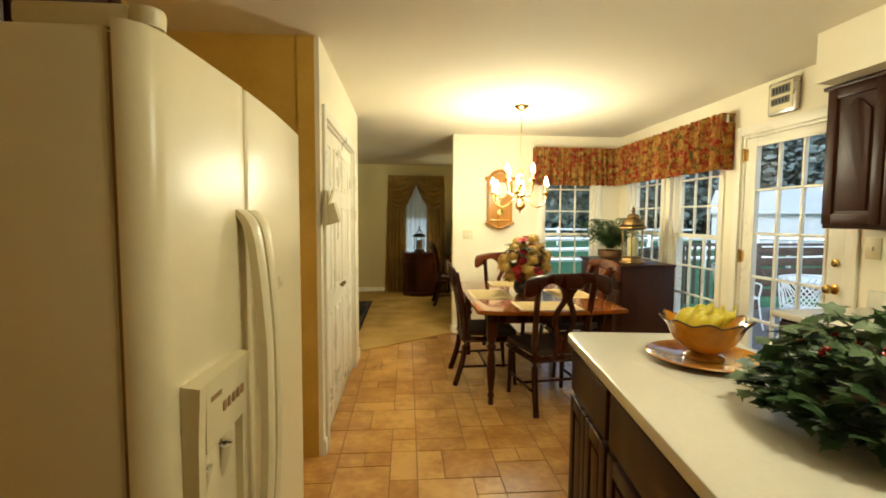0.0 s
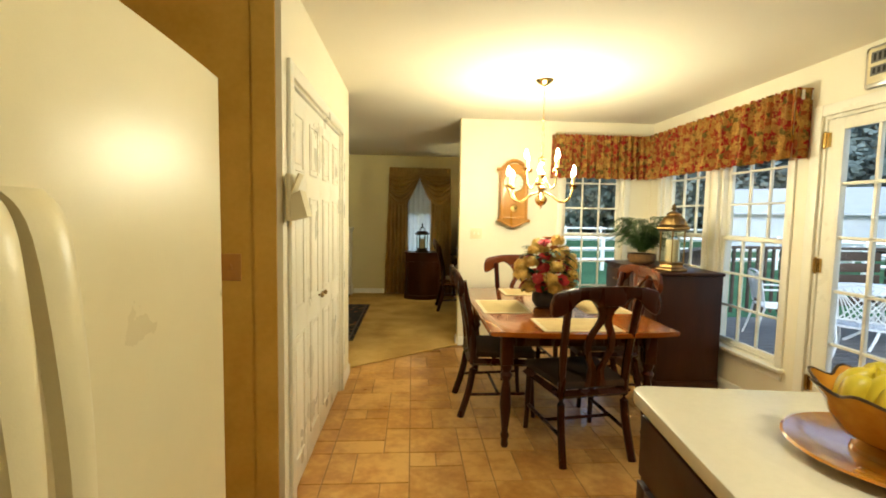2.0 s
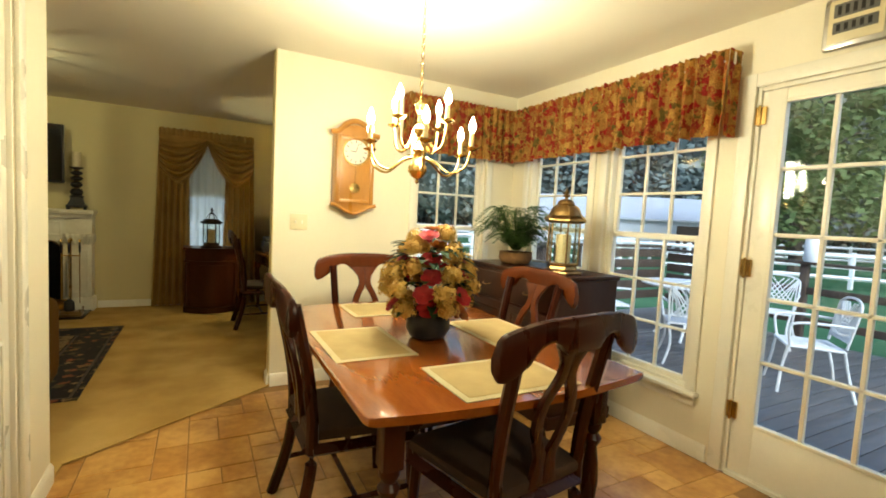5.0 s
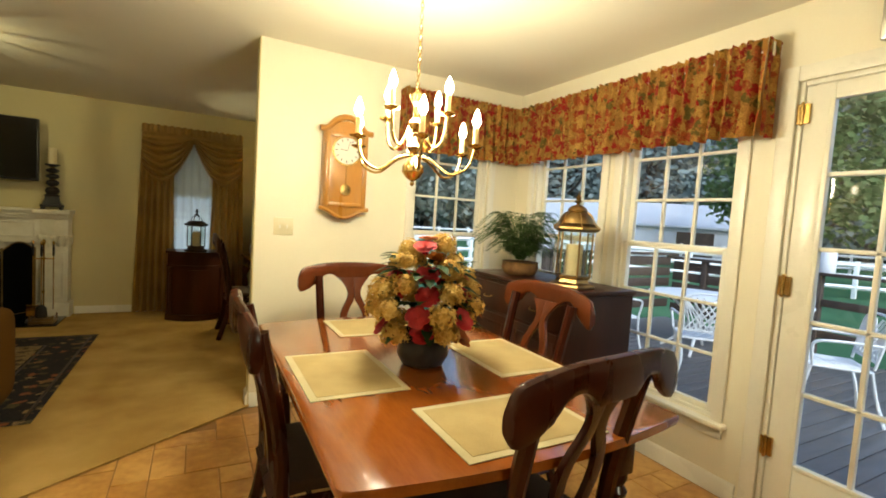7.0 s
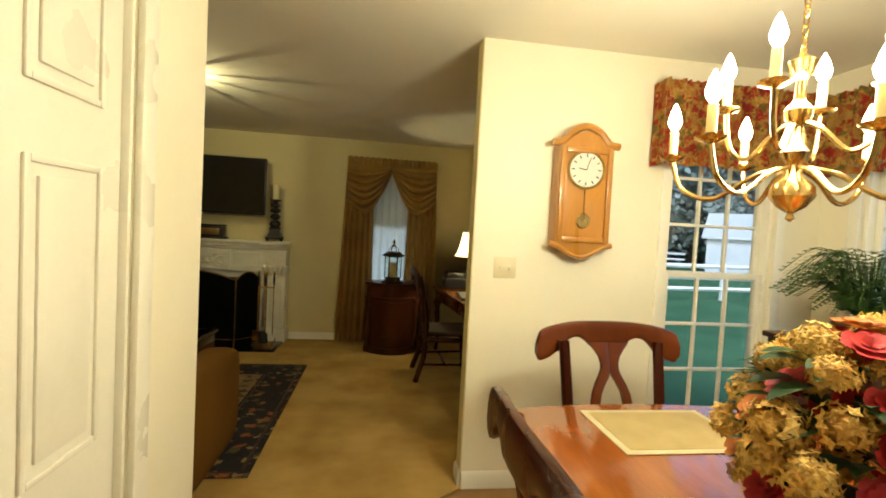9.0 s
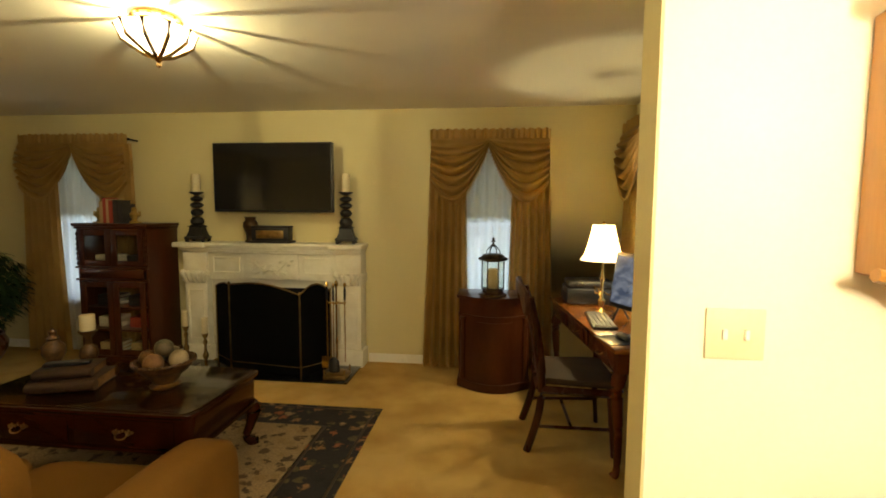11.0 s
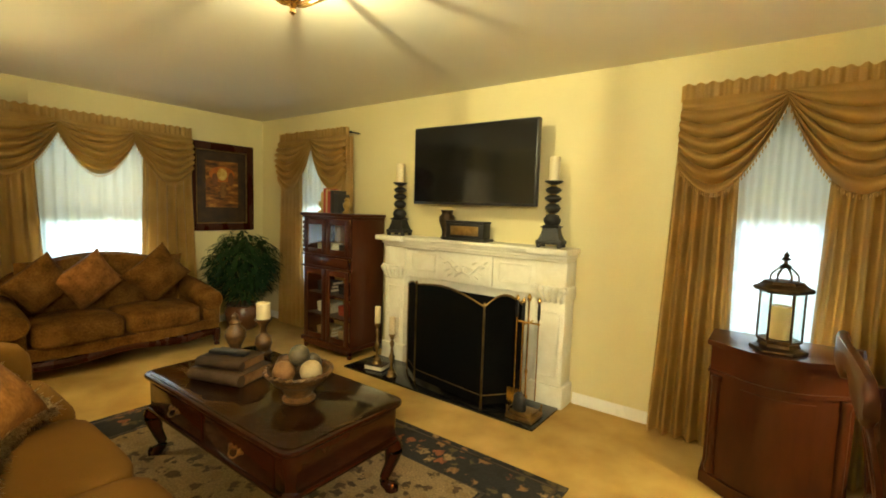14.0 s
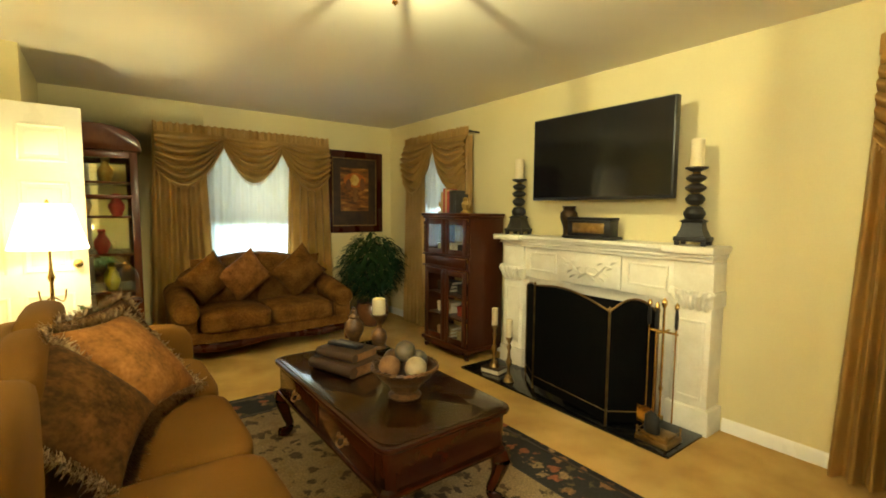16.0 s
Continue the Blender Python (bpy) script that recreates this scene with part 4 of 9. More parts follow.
def blob_flower(bm, c, r, rnd, count=46):
    """A round head of many small four-petalled florets."""
    for i in range(count):
        z = 1 - 1.5 * (i + 0.5) / count
        a = 2.39996 * i
        q = math.sqrt(max(0, 1 - z * z))
        nrm = Vector((q * math.cos(a), q * math.sin(a), z))
        p = Vector(c) + nrm * r * rnd.uniform(0.72, 1.24)
        s = nrm.orthogonal().normalized()
        t = nrm.cross(s)
        f = r * rnd.uniform(0.26, 0.40)
        spin = rnd.uniform(0, 1.5)
        m = bm.verts.new(p)
        ring = []
        for k in range(8):
            b = spin + math.pi * k / 4
            g = f * (1.0 if k % 2 == 0 else 0.55)
            ring.append(bm.verts.new(p + g * (math.cos(b) * s + math.sin(b) * t) + nrm * r * (0.04 if k % 2 == 0 else -0.05)))
        for k in range(8):
            bm.faces.new((m, ring[k], ring[(k + 1) % 8]))


def leaf_blade(bm, base, d, length, width, droop=0.3, fold=0.2, n=4):
    d = Vector(d).normalized()
    s = d.cross(Vector((0, 0, 1)))
    s = s.normalized() if s.length > 0.05 else Vector((1, 0, 0))
    up = s.cross(d)
    rows = []
    for i in range(n + 1):
        t = i / n
        w = width * math.sin(math.pi * min(0.97, 0.12 + 0.86 * t)) * 0.5
        p = Vector(base) + d * length * t + Vector((0, 0, -droop * length * t * t))
        rows.append([bm.verts.new(p - s * w + up * w * fold), bm.verts.new(p), bm.verts.new(p + s * w + up * w * fold)])
    for a, b in zip(rows, rows[1:]):
        for k in (0, 1):
            bm.faces.new((a[k], a[k + 1], b[k + 1], b[k]))


def flowers():
    rnd = random.Random(4)
    root = thing("flower_arrangement", "silk bouquet of cream hydrangeas and red roses in a glass bowl", "flowers", (2.385, 4.46, 0.753))
    bm = bmesh.new()
    lathe(bm, [(0.06, 0.0), (0.085, 0.01), (0.105, 0.05), (0.10, 0.10), (0.085, 0.13), (0.09, 0.14), (0.08, 0.14), (0.07, 0.10), (0.02, 0.03)], seg=24)
    part("vase", bm, M["dark_plastic"], root, "dark glossy bowl")
    heads = []
    for ring, z, k, off in ((0.165, 0.14, 11, 0.2), (0.205, 0.22, 14, 0.5), (0.18, 0.29, 12, 0.1), (0.135, 0.36, 9, 0.8), (0.075, 0.42, 5, 0.3), (0.0, 0.46, 1, 0)):
        for i in range(k):
            a = off + 2 * math.pi * i / k
            heads.append((ring * math.cos(a) * rnd.uniform(0.92, 1.08), ring * math.sin(a) * rnd.uniform(0.92, 1.08), z * 1.12 + rnd.uniform(-0.02, 0.02)))
    kinds = ["rose", "hydrangea", "rust", "hydrangea", "hydrangea", "rose", "hydrangea"]
    for i, h in enumerate(heads):
        k = kinds[i % len(kinds)]
        bm = bmesh.new()
        if k == "hydrangea":
            r = rnd.uniform(0.036, 0.054)
            blob_flower(bm, h, r, rnd, 64)
            lathe(bm, [(0.004, -r * 0.66), (r * 0.48, -r * 0.46), (r * 0.66, 0), (r * 0.48, r * 0.46), (0.004, r * 0.66)], h, 10)
        else:
            n0 = Vector((h[0], h[1], 0.16)).normalized()
            petals(bm, (0, 0, -0.012), 0.046 if k == "rose" else 0.05, 7, rnd, 0.28, 7)
            q = Vector((0, 0, 1)).rotation_difference(n0).to_matrix()
            for v in bm.verts:
                v.co = q @ v.co + Vector(h)
        part({"hydrangea": "hydrangea_head", "rose": "rose_head", "rust": "dahlia_head", "cream": "cream_rose_head"}[k], bm, "hydrangea" if k == "cream" else k, root)
    bm = bmesh.new()
    for i in range(120):
        a, z = rnd.uniform(0, 6.28), rnd.uniform(0.14, 0.44)
        r = 0.22 * (1 - ((z - 0.2) / 0.35) ** 2) ** 0.5 if abs(z - 0.2) < 0.34 else 0.05
        leaf_blade(bm, (r * 0.6 * math.cos(a), r * 0.6 * math.sin(a), z), (math.cos(a), math.sin(a), rnd.uniform(-0.1, 0.8)), rnd.uniform(0.08, 0.12), rnd.uniform(0.035, 0.055))
    part("foliage", bm, "leaf", root)


flowers()


def chandelier():
    root = thing("chandelier", "polished brass chandelier with two tiers of lit candle bulbs", "chandelier", (2.37, 4.63, 0))
    dz = -0.05
    bm = bmesh.new()
    lathe(bm, [(0.002, CEIL - 0.045), (0.012, CEIL - 0.043), (0.045, CEIL - 0.025), (0.065, CEIL - 0.008), (0.068, CEIL - 0.001)], seg=20)
    part("canopy", bm, "brass", root)
    bm = bmesh.new()
    z = 1.88
    i = 0
    while z < CEIL - 0.05:
        for k in range(8):
            a, b = 2 * math.pi * k / 8, 2 * math.pi * (k + 1) / 8
            def lk(t):
                u, w = 0.007 * math.cos(t), 0.014 * math.sin(t)
                return (u, 0, z + w) if i % 2 else (0, u, z + w)
            tube(bm, [lk(a), lk(b)], 0.0022, 5)
        z += 0.023
        i += 1
    part("chain", bm, "brass", root)
    bm = bmesh.new()
    lathe(bm, [(0.002, 1.525), (0.010, 1.532), (0.006, 1.545), (0.030, 1.56), (0.047, 1.585), (0.044, 1.61), (0.020, 1.635), (0.014, 1.66), (0.024, 1.675), (0.030, 1.69), (0.016, 1.71), (0.012, 1.75), (0.026, 1.77), (0.030, 1.79), (0.013, 1.81), (0.011, 1.86), (0.022, 1.875), (0.030, 1.905), (0.008, 1.92), (0.003, 1.935)], (0, 0, dz), seg=24)
    part("column", bm, "brass", root)
    for n, rad, z0, lift, off in ((6, 0.27, 1.605, 0.035, 0.2), (4, 0.16, 1.71, 0.055, 0.5)):
        for i in range(n):
            a = off + 2 * math.pi * i / n
            c, s = math.cos(a), math.sin(a)
            bm = bmesh.new()
            tube(bm, curve([(0.015 * c, 0.015 * s, z0), (rad * 0.30 * c, rad * 0.30 * s, z0 - 0.02), (rad * 0.62 * c, rad * 0.62 * s, z0 - 0.075), (rad * 0.90 * c, rad * 0.90 * s, z0 - 0.045), (rad * c, rad * s, z0 + lift)], 6), 0.0062, 8)
            lathe(bm, [(0.006, -0.01), (0.030, 0.0), (0.034, 0.006), (0.010, 0.008), (0.012, 0.014)], (rad * c, rad * s, z0 + lift), 16)
            arm = part("arm", bm, "brass", root)
            bm = bmesh.new()
            lathe(bm, [(0.011, 0.012), (0.011, 0.075), (0.006, 0.078)], (rad * c, rad * s, z0 + lift), 12)
            part("candle_sleeve", bm, "wax", arm)
            bm = bmesh.new()
            lathe(bm, [(0.006, 0.078), (0.015, 0.092), (0.018, 0.106), (0.011, 0.132), (0.002, 0.152)], (rad * c, rad * s, z0 + lift), 12)
            part("bulb", bm, "bulb", arm, "lit flame-shaped bulb").visible_shadow = False


chandelier()


def sideboard():
    root = thing("sideboard", "dark walnut sideboard cabinet under the corner windows", "sideboard", (3.38, 4.69, 0))
    w, d, h = 0.55, 1.06, 0.985
    bm = bmesh.new()
    cube(bm, 0.02, 0.02, 0.0, w, d - 0.02, h - 0.03, 0.004)
    part("body", bm, "walnut", root, angle=25)
    bm = bmesh.new()
    cube(bm, 0, 0, h - 0.0295, w + 0.005, d, h, 0.008)
    part("top", bm, "walnut", root, angle=25)
    bm = bmesh.new()
    cube(bm, 0.004, 0.006, 0.0, w + 0.002, d - 0.006, 0.085, 0.006)
    part("plinth", bm, "walnut", root, angle=25)
    for y0, y1 in ((0.04, 0.52), (0.54, 1.02)):
        bm = bmesh.new()
        cube(bm, 0.006, y0, 0.74, 0.0195, y1, 0.93, 0.004)
        dr = part("drawer", bm, "walnut", root, angle=25)
        bm = bmesh.new()
        tube(bm, curve([(0.004, (y0 + y1) / 2 - 0.045, 0.84), (-0.016, (y0 + y1) / 2 - 0.03, 0.83), (-0.016, (y0 + y1) / 2 + 0.03, 0.83), (0.004, (y0 + y1) / 2 + 0.045, 0.84)], 4), 0.004, 6)
        part("handle", bm, "old_brass", dr, "aged brass bail handle")
        bm = bmesh.new()
        cube(bm, 0.008, y0, 0.11, 0.0195, y1, 0.72, 0.004)
        border(bm, "x", 0.002, 0.009, y0 + 0.05, y1 - 0.05, 0.16, 0.67, 0.02)
        dr = part("door", bm, "walnut", root, angle=25)


sideboard()


def fern():
    rnd = random.Random(11)
    root = thing("fern_plant", "green fern in a tan pot on the sideboard", "plant", (3.60, 5.42, 0.985))
    bm = bmesh.new()
    lathe(bm, [(0.085, 0.0), (0.11, 0.012), (0.13, 0.05), (0.125, 0.085), (0.13, 0.095), (0.115, 0.095), (0.10, 0.085), (0.01, 0.08)], seg=24)
    part("pot", bm, "ball_tan", root, "tan woven pot")
    bm = bmesh.new()
    for i in range(120):
        a = 2.39996 * i
        reach, rise = rnd.uniform(0.20, 0.38), rnd.uniform(0.05, 0.30)
        d = Vector((math.cos(a), math.sin(a), 0))
        reach = min(reach, 0.33 if d.x > 0.3 else 0.4)
        pts = curve([(0.03 * d.x, 0.03 * d.y, 0.11), (0.5 * reach * d.x, 0.5 * reach * d.y, 0.15 + rise), (reach * d.x, reach * d.y, 0.10 + rise * 0.75)], 9)
        tube(bm, pts, 0.0016, 4)
        for k in range(3, len(pts) - 1):
            t = k / len(pts)
            side = (pts[k + 1] - pts[k - 1]).normalized().cross(Vector((0, 0, 1)))
            for s in (-1, 1):
                L = 0.055 * (1.15 - t)
                leaf_blade(bm, pts[k], side * s + Vector((0, 0, 0.1)) + d * 0.5, L + 0.016, 0.019, 0.25, 0.1, 2)
    part("fronds", bm, "fern", root)


fern()


def lantern(name, label, at, h, mat, crown=False):
    """A six-sided candle lantern: stepped foot, glazed body, flared brim, dome or open crown, finial."""
    root = thing(name, label, "lantern", at)
    k = h / 0.55
    def turned(nm, prof, seg=6, mt=mat, lb=""):
        bm = bmesh.new()
        lathe(bm, [(r * k, z * k) for r, z in prof], seg=seg)
        return part(nm, bm, mt, root, lb)
    turned("base", [(0.128, 0.0), (0.134, 0.010), (0.130, 0.020), (0.100, 0.032), (0.092, 0.050), (0.104, 0.062), (0.104, 0.070)])
    for i in range(6):
        a = math.pi / 3 * i
        c, s = 0.100 * k * math.cos(a), 0.100 * k * math.sin(a)
        bm = bmesh.new()
        tube(bm, [(c, s, 0.068 * k), (c, s, 0.325 * k)], 0.0055 * k, 6)
        part("frame_post", bm, mat, root)
        b = math.pi / 3 * (i + 1)
        bm = bmesh.new()
        pts = [(0.097, a), (0.097, b), (0.095, b), (0.095, a)]
        prism(bm, [(r * k * math.cos(t), r * k * math.sin(t)) for r, t in pts], 2, 0.0705 * k, 0.322 * k)
        part("pane", bm, "tableglass", root).visible_shadow = False
    turned("brim", [(0.100, 0.322), (0.128, 0.330), (0.137, 0.340), (0.136, 0.350), (0.112, 0.362), (0.100, 0.372)])
    if crown:
        turned("cap", [(0.098, 0.3725), (0.090, 0.385), (0.060, 0.392)])
        for i in range(6):
            a = math.pi / 3 * i
            bm = bmesh.new()
            tube(bm, curve([(r * k * math.cos(a), r * k * math.sin(a), z * k) for r, z in ((0.062, 0.388), (0.058, 0.42), (0.030, 0.452), (0.010, 0.462))], 4), 0.005 * k, 6)
            part("crown_arch", bm, mat, root)
        turned("finial", [(0.024, 0.456), (0.030, 0.466), (0.010, 0.480), (0.008, 0.494), (0.024, 0.504), (0.010, 0.516), (0.014, 0.526), (0.004, 0.540), (0.001, 0.55)], 12)
    else:
        turned("roof", [(0.104, 0.3725), (0.098, 0.392), (0.080, 0.418), (0.058, 0.434), (0.052, 0.438), (0.058, 0.446), (0.050, 0.462), (0.030, 0.474), (0.014, 0.480)], 12)
        for i in range(6):
            a = math.pi / 3 * i
            bm = bmesh.new()
            tube(bm, curve([(r * k * math.cos(a), r * k * math.sin(a), z * k) for r, z in ((0.136, 0.346), (0.103, 0.378), (0.083, 0.420), (0.055, 0.438))], 3), 0.0045 * k, 5)
            part("roof_rib", bm, mat, root)
        turned("finial", [(0.012, 0.479), (0.010, 0.488), (0.026, 0.498), (0.012, 0.510), (0.017, 0.522), (0.005, 0.536), (0.001, 0.55)], 12)
    turned("candle", [(0.046, 0.0705), (0.048, 0.075), (0.048, 0.245), (0.043, 0.251), (0.012, 0.243)], 20, "wax", "ivory pillar candle")


lantern("candle_lantern", "aged brass candle lantern with ivory candle on the sideboard", (3.58, 4.88, 0.985), 0.57, "old_brass")


def valance():
    root = thing("valance", "gathered red and gold floral valance round the corner windows", "valance")
    # a pleated band that follows the two walls
    L1, L2 = 3.885 - 2.875, 5.945 - 4.06
    def spot(s):
        if s < L1:
            return Vector((2.875 + s, 5.955, 0)), Vector((0, -1, 0))
        return Vector((3.895, 5.945 - (s - L1), 0)), Vector((-1, 0, 0))
    for nm, a, b in (("panel", 0.0, L1), ("panel", L1, L1 + L2)):
        bm = bmesh.new()
        def f(u, v):
            s = a + (b - a) * u
            p, n = spot(min(max(s, a + 0.0001), b - 0.0001) if a else min(s, b - 0.0001))
            wob = noise.noise(Vector((s * 2.1, a, 0.3))) * 3
            amp = 0.014 + 0.016 * v
            if v < 0.12:
                amp = 0.008
            w = math.sin(s * 2 * math.pi / 0.078 + wob) * amp + 0.009 * math.sin(s * 2 * math.pi / 0.033 + 2 * wob) + (0.016 * (v - 0.72) / 0.28 if v > 0.72 else 0)
            z = 2.285 - v * 0.455 + (0.006 * math.sin(s * 150) if v == 0 else 0) + (0.006 * math.sin(s * 2 * math.pi / 0.095 + wob) if v == 1 else 0)
            return p + n * (0.02 + w - (0.010 if abs(v - 0.14) < 0.03 else 0) - (0.008 if abs(v - 0.71) < 0.03 else 0)) + Vector((0, 0, z))
        sheet(bm, f, int((b - a) * 150), 14, 0.002)
        part(nm, bm, "valance", root, angle=80)
    for x0, y0, x1, y1 in ((3.875, 4.058, 3.998, 4.058), (2.873, 5.935, 2.873, 6.058)):
        bm = bmesh.new()
        nx, ny = (0, -1) if y0 == y1 else (-1, 0)
        sheet(bm, lambda u, v: Vector((x0 + (x1 - x0) * u, y0 + (y1 - y0) * u, 2.285 - 0.455 * v)) + Vector((nx, ny, 0)) * (0.008 * math.sin(u * 11) * (0.4 + v)), 18, 10, 0.002)
        part("return_panel", bm, "valance", root, angle=80)
    bm = bmesh.new()
    cube(bm, 3.90, 4.06, 2.21, 3.999, 4.072, 2.275, 0.002)
    cube(bm, 2.878, 5.96, 2.21, 2.89, 6.059, 2.275, 0.002)
    cube(bm, 2.891, 5.962, 2.225, 3.89, 5.974, 2.262, 0.002)
    cube(bm, 3.90, 4.073, 2.225, 3.912, 5.95, 2.262, 0.002)
    part("rod", bm, "trim", root, "flat white curtain rod")


valance()


def wall_clock():
    root = thing("wall_clock", "honey oak pendulum wall clock with round white dial", "clock", (2.46, NW - 0.001, 1.31))
    pts = [(-0.15, 0.06), (-0.10, 0.045), (-0.05, 0.01), (0, 0), (0.05, 0.01), (0.10, 0.045), (0.15, 0.06), (0.15, 0.585), (0.10, 0.615), (0.06, 0.65), (0, 0.665), (-0.06, 0.65), (-0.10, 0.615), (-0.15, 0.585)]
    bm = bmesh.new()
    prism(bm, pts, 1, -0.10, 0.0, 0.006)
    part("case", bm, "oak", root)
    bm = bmesh.new()
    tube(bm, curve([(-0.185, -0.09, 0.595), (-0.13, -0.09, 0.605), (-0.07, -0.09, 0.665), (0, -0.09, 0.69), (0.07, -0.09, 0.665), (0.13, -0.09, 0.605), (0.185, -0.09, 0.595)], 6), 0.02, 8)
    part("bonnet_moulding", bm, "oak", root)
    bm = bmesh.new()
    tube(bm, curve([(-0.175, -0.09, 0.065), (-0.12, -0.09, 0.05), (-0.05, -0.09, 0.012), (0, -0.09, 0.0), (0.05, -0.09, 0.012), (0.12, -0.09, 0.05), (0.175, -0.09, 0.065)], 6), 0.014, 8)
    part("lower_moulding", bm, "oak", root)
    bm = bmesh.new()
    border(bm, "y", -0.118, -0.1005, -0.145, 0.145, 0.075, 0.575, 0.028, 0.005)
    part("door_frame", bm, "oak", root)
    bm = bmesh.new()
    vs = lathe(bm, [(0.001, 0), (0.098, 0), (0.102, 0.004), (0.104, 0.009), (0.094, 0.009), (0.092, 0.004), (0.001, 0.004)], seg=32)
    for v in vs:
        v.co = Vector((v.co.x, -0.101 - v.co.z, 0.46 + v.co.y))
    part("dial_ring", bm, "brass", root)
    bm = bmesh.new()
    vs = lathe(bm, [(0.001, 0), (0.091, 0), (0.091, 0.002), (0.001, 0.002)], seg=32)
    for v in vs:
        v.co = Vector((v.co.x, -0.1055 - v.co.z, 0.46 + v.co.y))
    dial = part("dial", bm, "counter", root, "white clock dial")
    for i in range(12):
        a = math.pi / 6 * i
        bm = bmesh.new()
        cube(bm, 0.074 * math.sin(a) - 0.003, -0.1092, 0.46 + 0.074 * math.cos(a) - 0.008, 0.074 * math.sin(a) + 0.003, -0.1078, 0.46 + 0.074 * math.cos(a) + 0.008, rot=(0, math.degrees(a), 0))
        part("hour_mark", bm, "iron", dial)
    bm = bmesh.new()
    tube(bm, [(0, -0.111, 0.46), (-0.045, -0.111, 0.465)], 0.0022, 5)
    tube(bm, [(0, -0.112, 0.46), (0.02, -0.112, 0.525)], 0.0018, 5)
    part("clock_hands", bm, "iron", dial)
    bm = bmesh.new()
    tube(bm, [(0, -0.106, 0.36), (0, -0.106, 0.20)], 0.003, 6)
    vs = lathe(bm, [(0.001, 0), (0.036, 0.002), (0.040, 0.006), (0.036, 0.010), (0.001, 0.011)], seg=24)
    for v in vs:
        v.co = Vector((v.co.x, -0.112 + v.co.z, 0.19 + v.co.y))
    part("pendulum", bm, "brass", root, "brass pendulum")


wall_clock()


def plate(name, label, axis, p, a, z, w, h, toggles=2, face=-1, mat="plastic"):
    knob = "trim" if mat == "plastic" else mat
    root = thing(name, label, "switch" if "switch" in name else "outlet")
    bm = bmesh.new()
    q0, q1 = sorted((p + face * 0.0005, p + face * 0.006))
    cube(bm, *((q0, a - w / 2, z - h / 2, q1, a + w / 2, z + h / 2) if axis == "x" else (a - w / 2, q0, z - h / 2, a + w / 2, q1, z + h / 2)), bevel=0.0025)
    part("cover_plate", bm, mat, root)
    for i in range(toggles):
        c = a + (i - (toggles - 1) / 2) * 0.046
        q2, q3 = sorted((p + face * 0.0055, p + face * 0.013))
        bm = bmesh.new()
        if "switch" in name:
            cube(bm, *((q2, c - 0.005, z - 0.012, q3, c + 0.005, z + 0.012) if axis == "x" else (c - 0.005, q2, z - 0.012, c + 0.005, q3, z + 0.012)), bevel=0.002)
            part("toggle", bm, knob, root)
        else:
            for dz in (-0.022, 0.022):
                cube(bm, c - 0.014, q2, z + dz - 0.014, c + 0.014, q2 + 0.003, z + dz + 0.014, 0.003)
            part("socket", bm, "trim", root)


plate("light_switch", "almond double light switch plate on the dining wall", "y", NW, 2.078, 1.226, 0.125, 0.115)
plate("light_switch", "almond light switch plate beside the patio door", "x", EW, 2.90, 1.262, 0.09, 0.125, 1)
plate("light_switch", "tan double switch plate on the mustard wall", "y", 3.18, 0.60, 1.178, 0.13, 0.115, mat="oak")
plate("wall_outlet", "almond wall outlet low on the dining wall", "y", NW, 2.262, 0.378, 0.072, 0.115, 1)


def wall_pocket():
    root = thing("wall_holder", "white plastic wall holder with folded paper by the closet", "holder", (0.8595, 3.20, 1.38))
    bm = bmesh.new()
    cube(bm, 0, -0.05, 0.0, 0.02, 0.05, 0.20, 0.004)
    part("back", bm, "plastic", root)
    bm = bmesh.new()
    rings(bm, [[(0.021, -0.05, 0.11), (0.06, -0.05, 0.13), (0.09, -0.05, 0.02), (0.021, -0.05, 0.0)], [(0.021, 0.05, 0.11), (0.06, 0.05, 0.13), (0.09, 0.05, 0.02), (0.021, 0.05, 0.0)]])
    part("pocket", bm, "plastic", root)
    bm = bmesh.new()
    cube(bm, 0.03, -0.04, 0.10, 0.038, 0.035, 0.205, 0.001, (0, 22, 0))
    part("paper", bm, "plastic", root, "folded white paper")


wall_pocket()


def thermostat():
    root = thing("wall_display", "silver digital weather clock above the patio door", "display", (EW - 0.001, 3.57, 2.17))
    bm = bmesh.new()
    cube(bm, -0.04, -0.125, 0, 0, 0.125, 0.235, 0.016)
    part("case", bm, "silver", root)
    bm = bmesh.new()
    cube(bm, -0.046, -0.10, 0.025, -0.0405, 0.10, 0.215, 0.004)
    part("face", bm, "plastic", root)
    for z0, z1 in ((0.135, 0.195), (0.065, 0.115)):
        bm = bmesh.new()
        cube(bm, -0.0485, -0.08, z0, -0.0465, 0.08, z1)
        lcd = part("lcd", bm, M["keys"], root, "grey display window")
        bm = bmesh.new()
        for i in range(5):
            y = -0.06 + 0.028 * i
            cube(bm, -0.0500, y, z0 + 0.01, -0.0488, y + 0.014, z1 - 0.01)
        part("digits", bm, "iron", lcd)


thermostat()


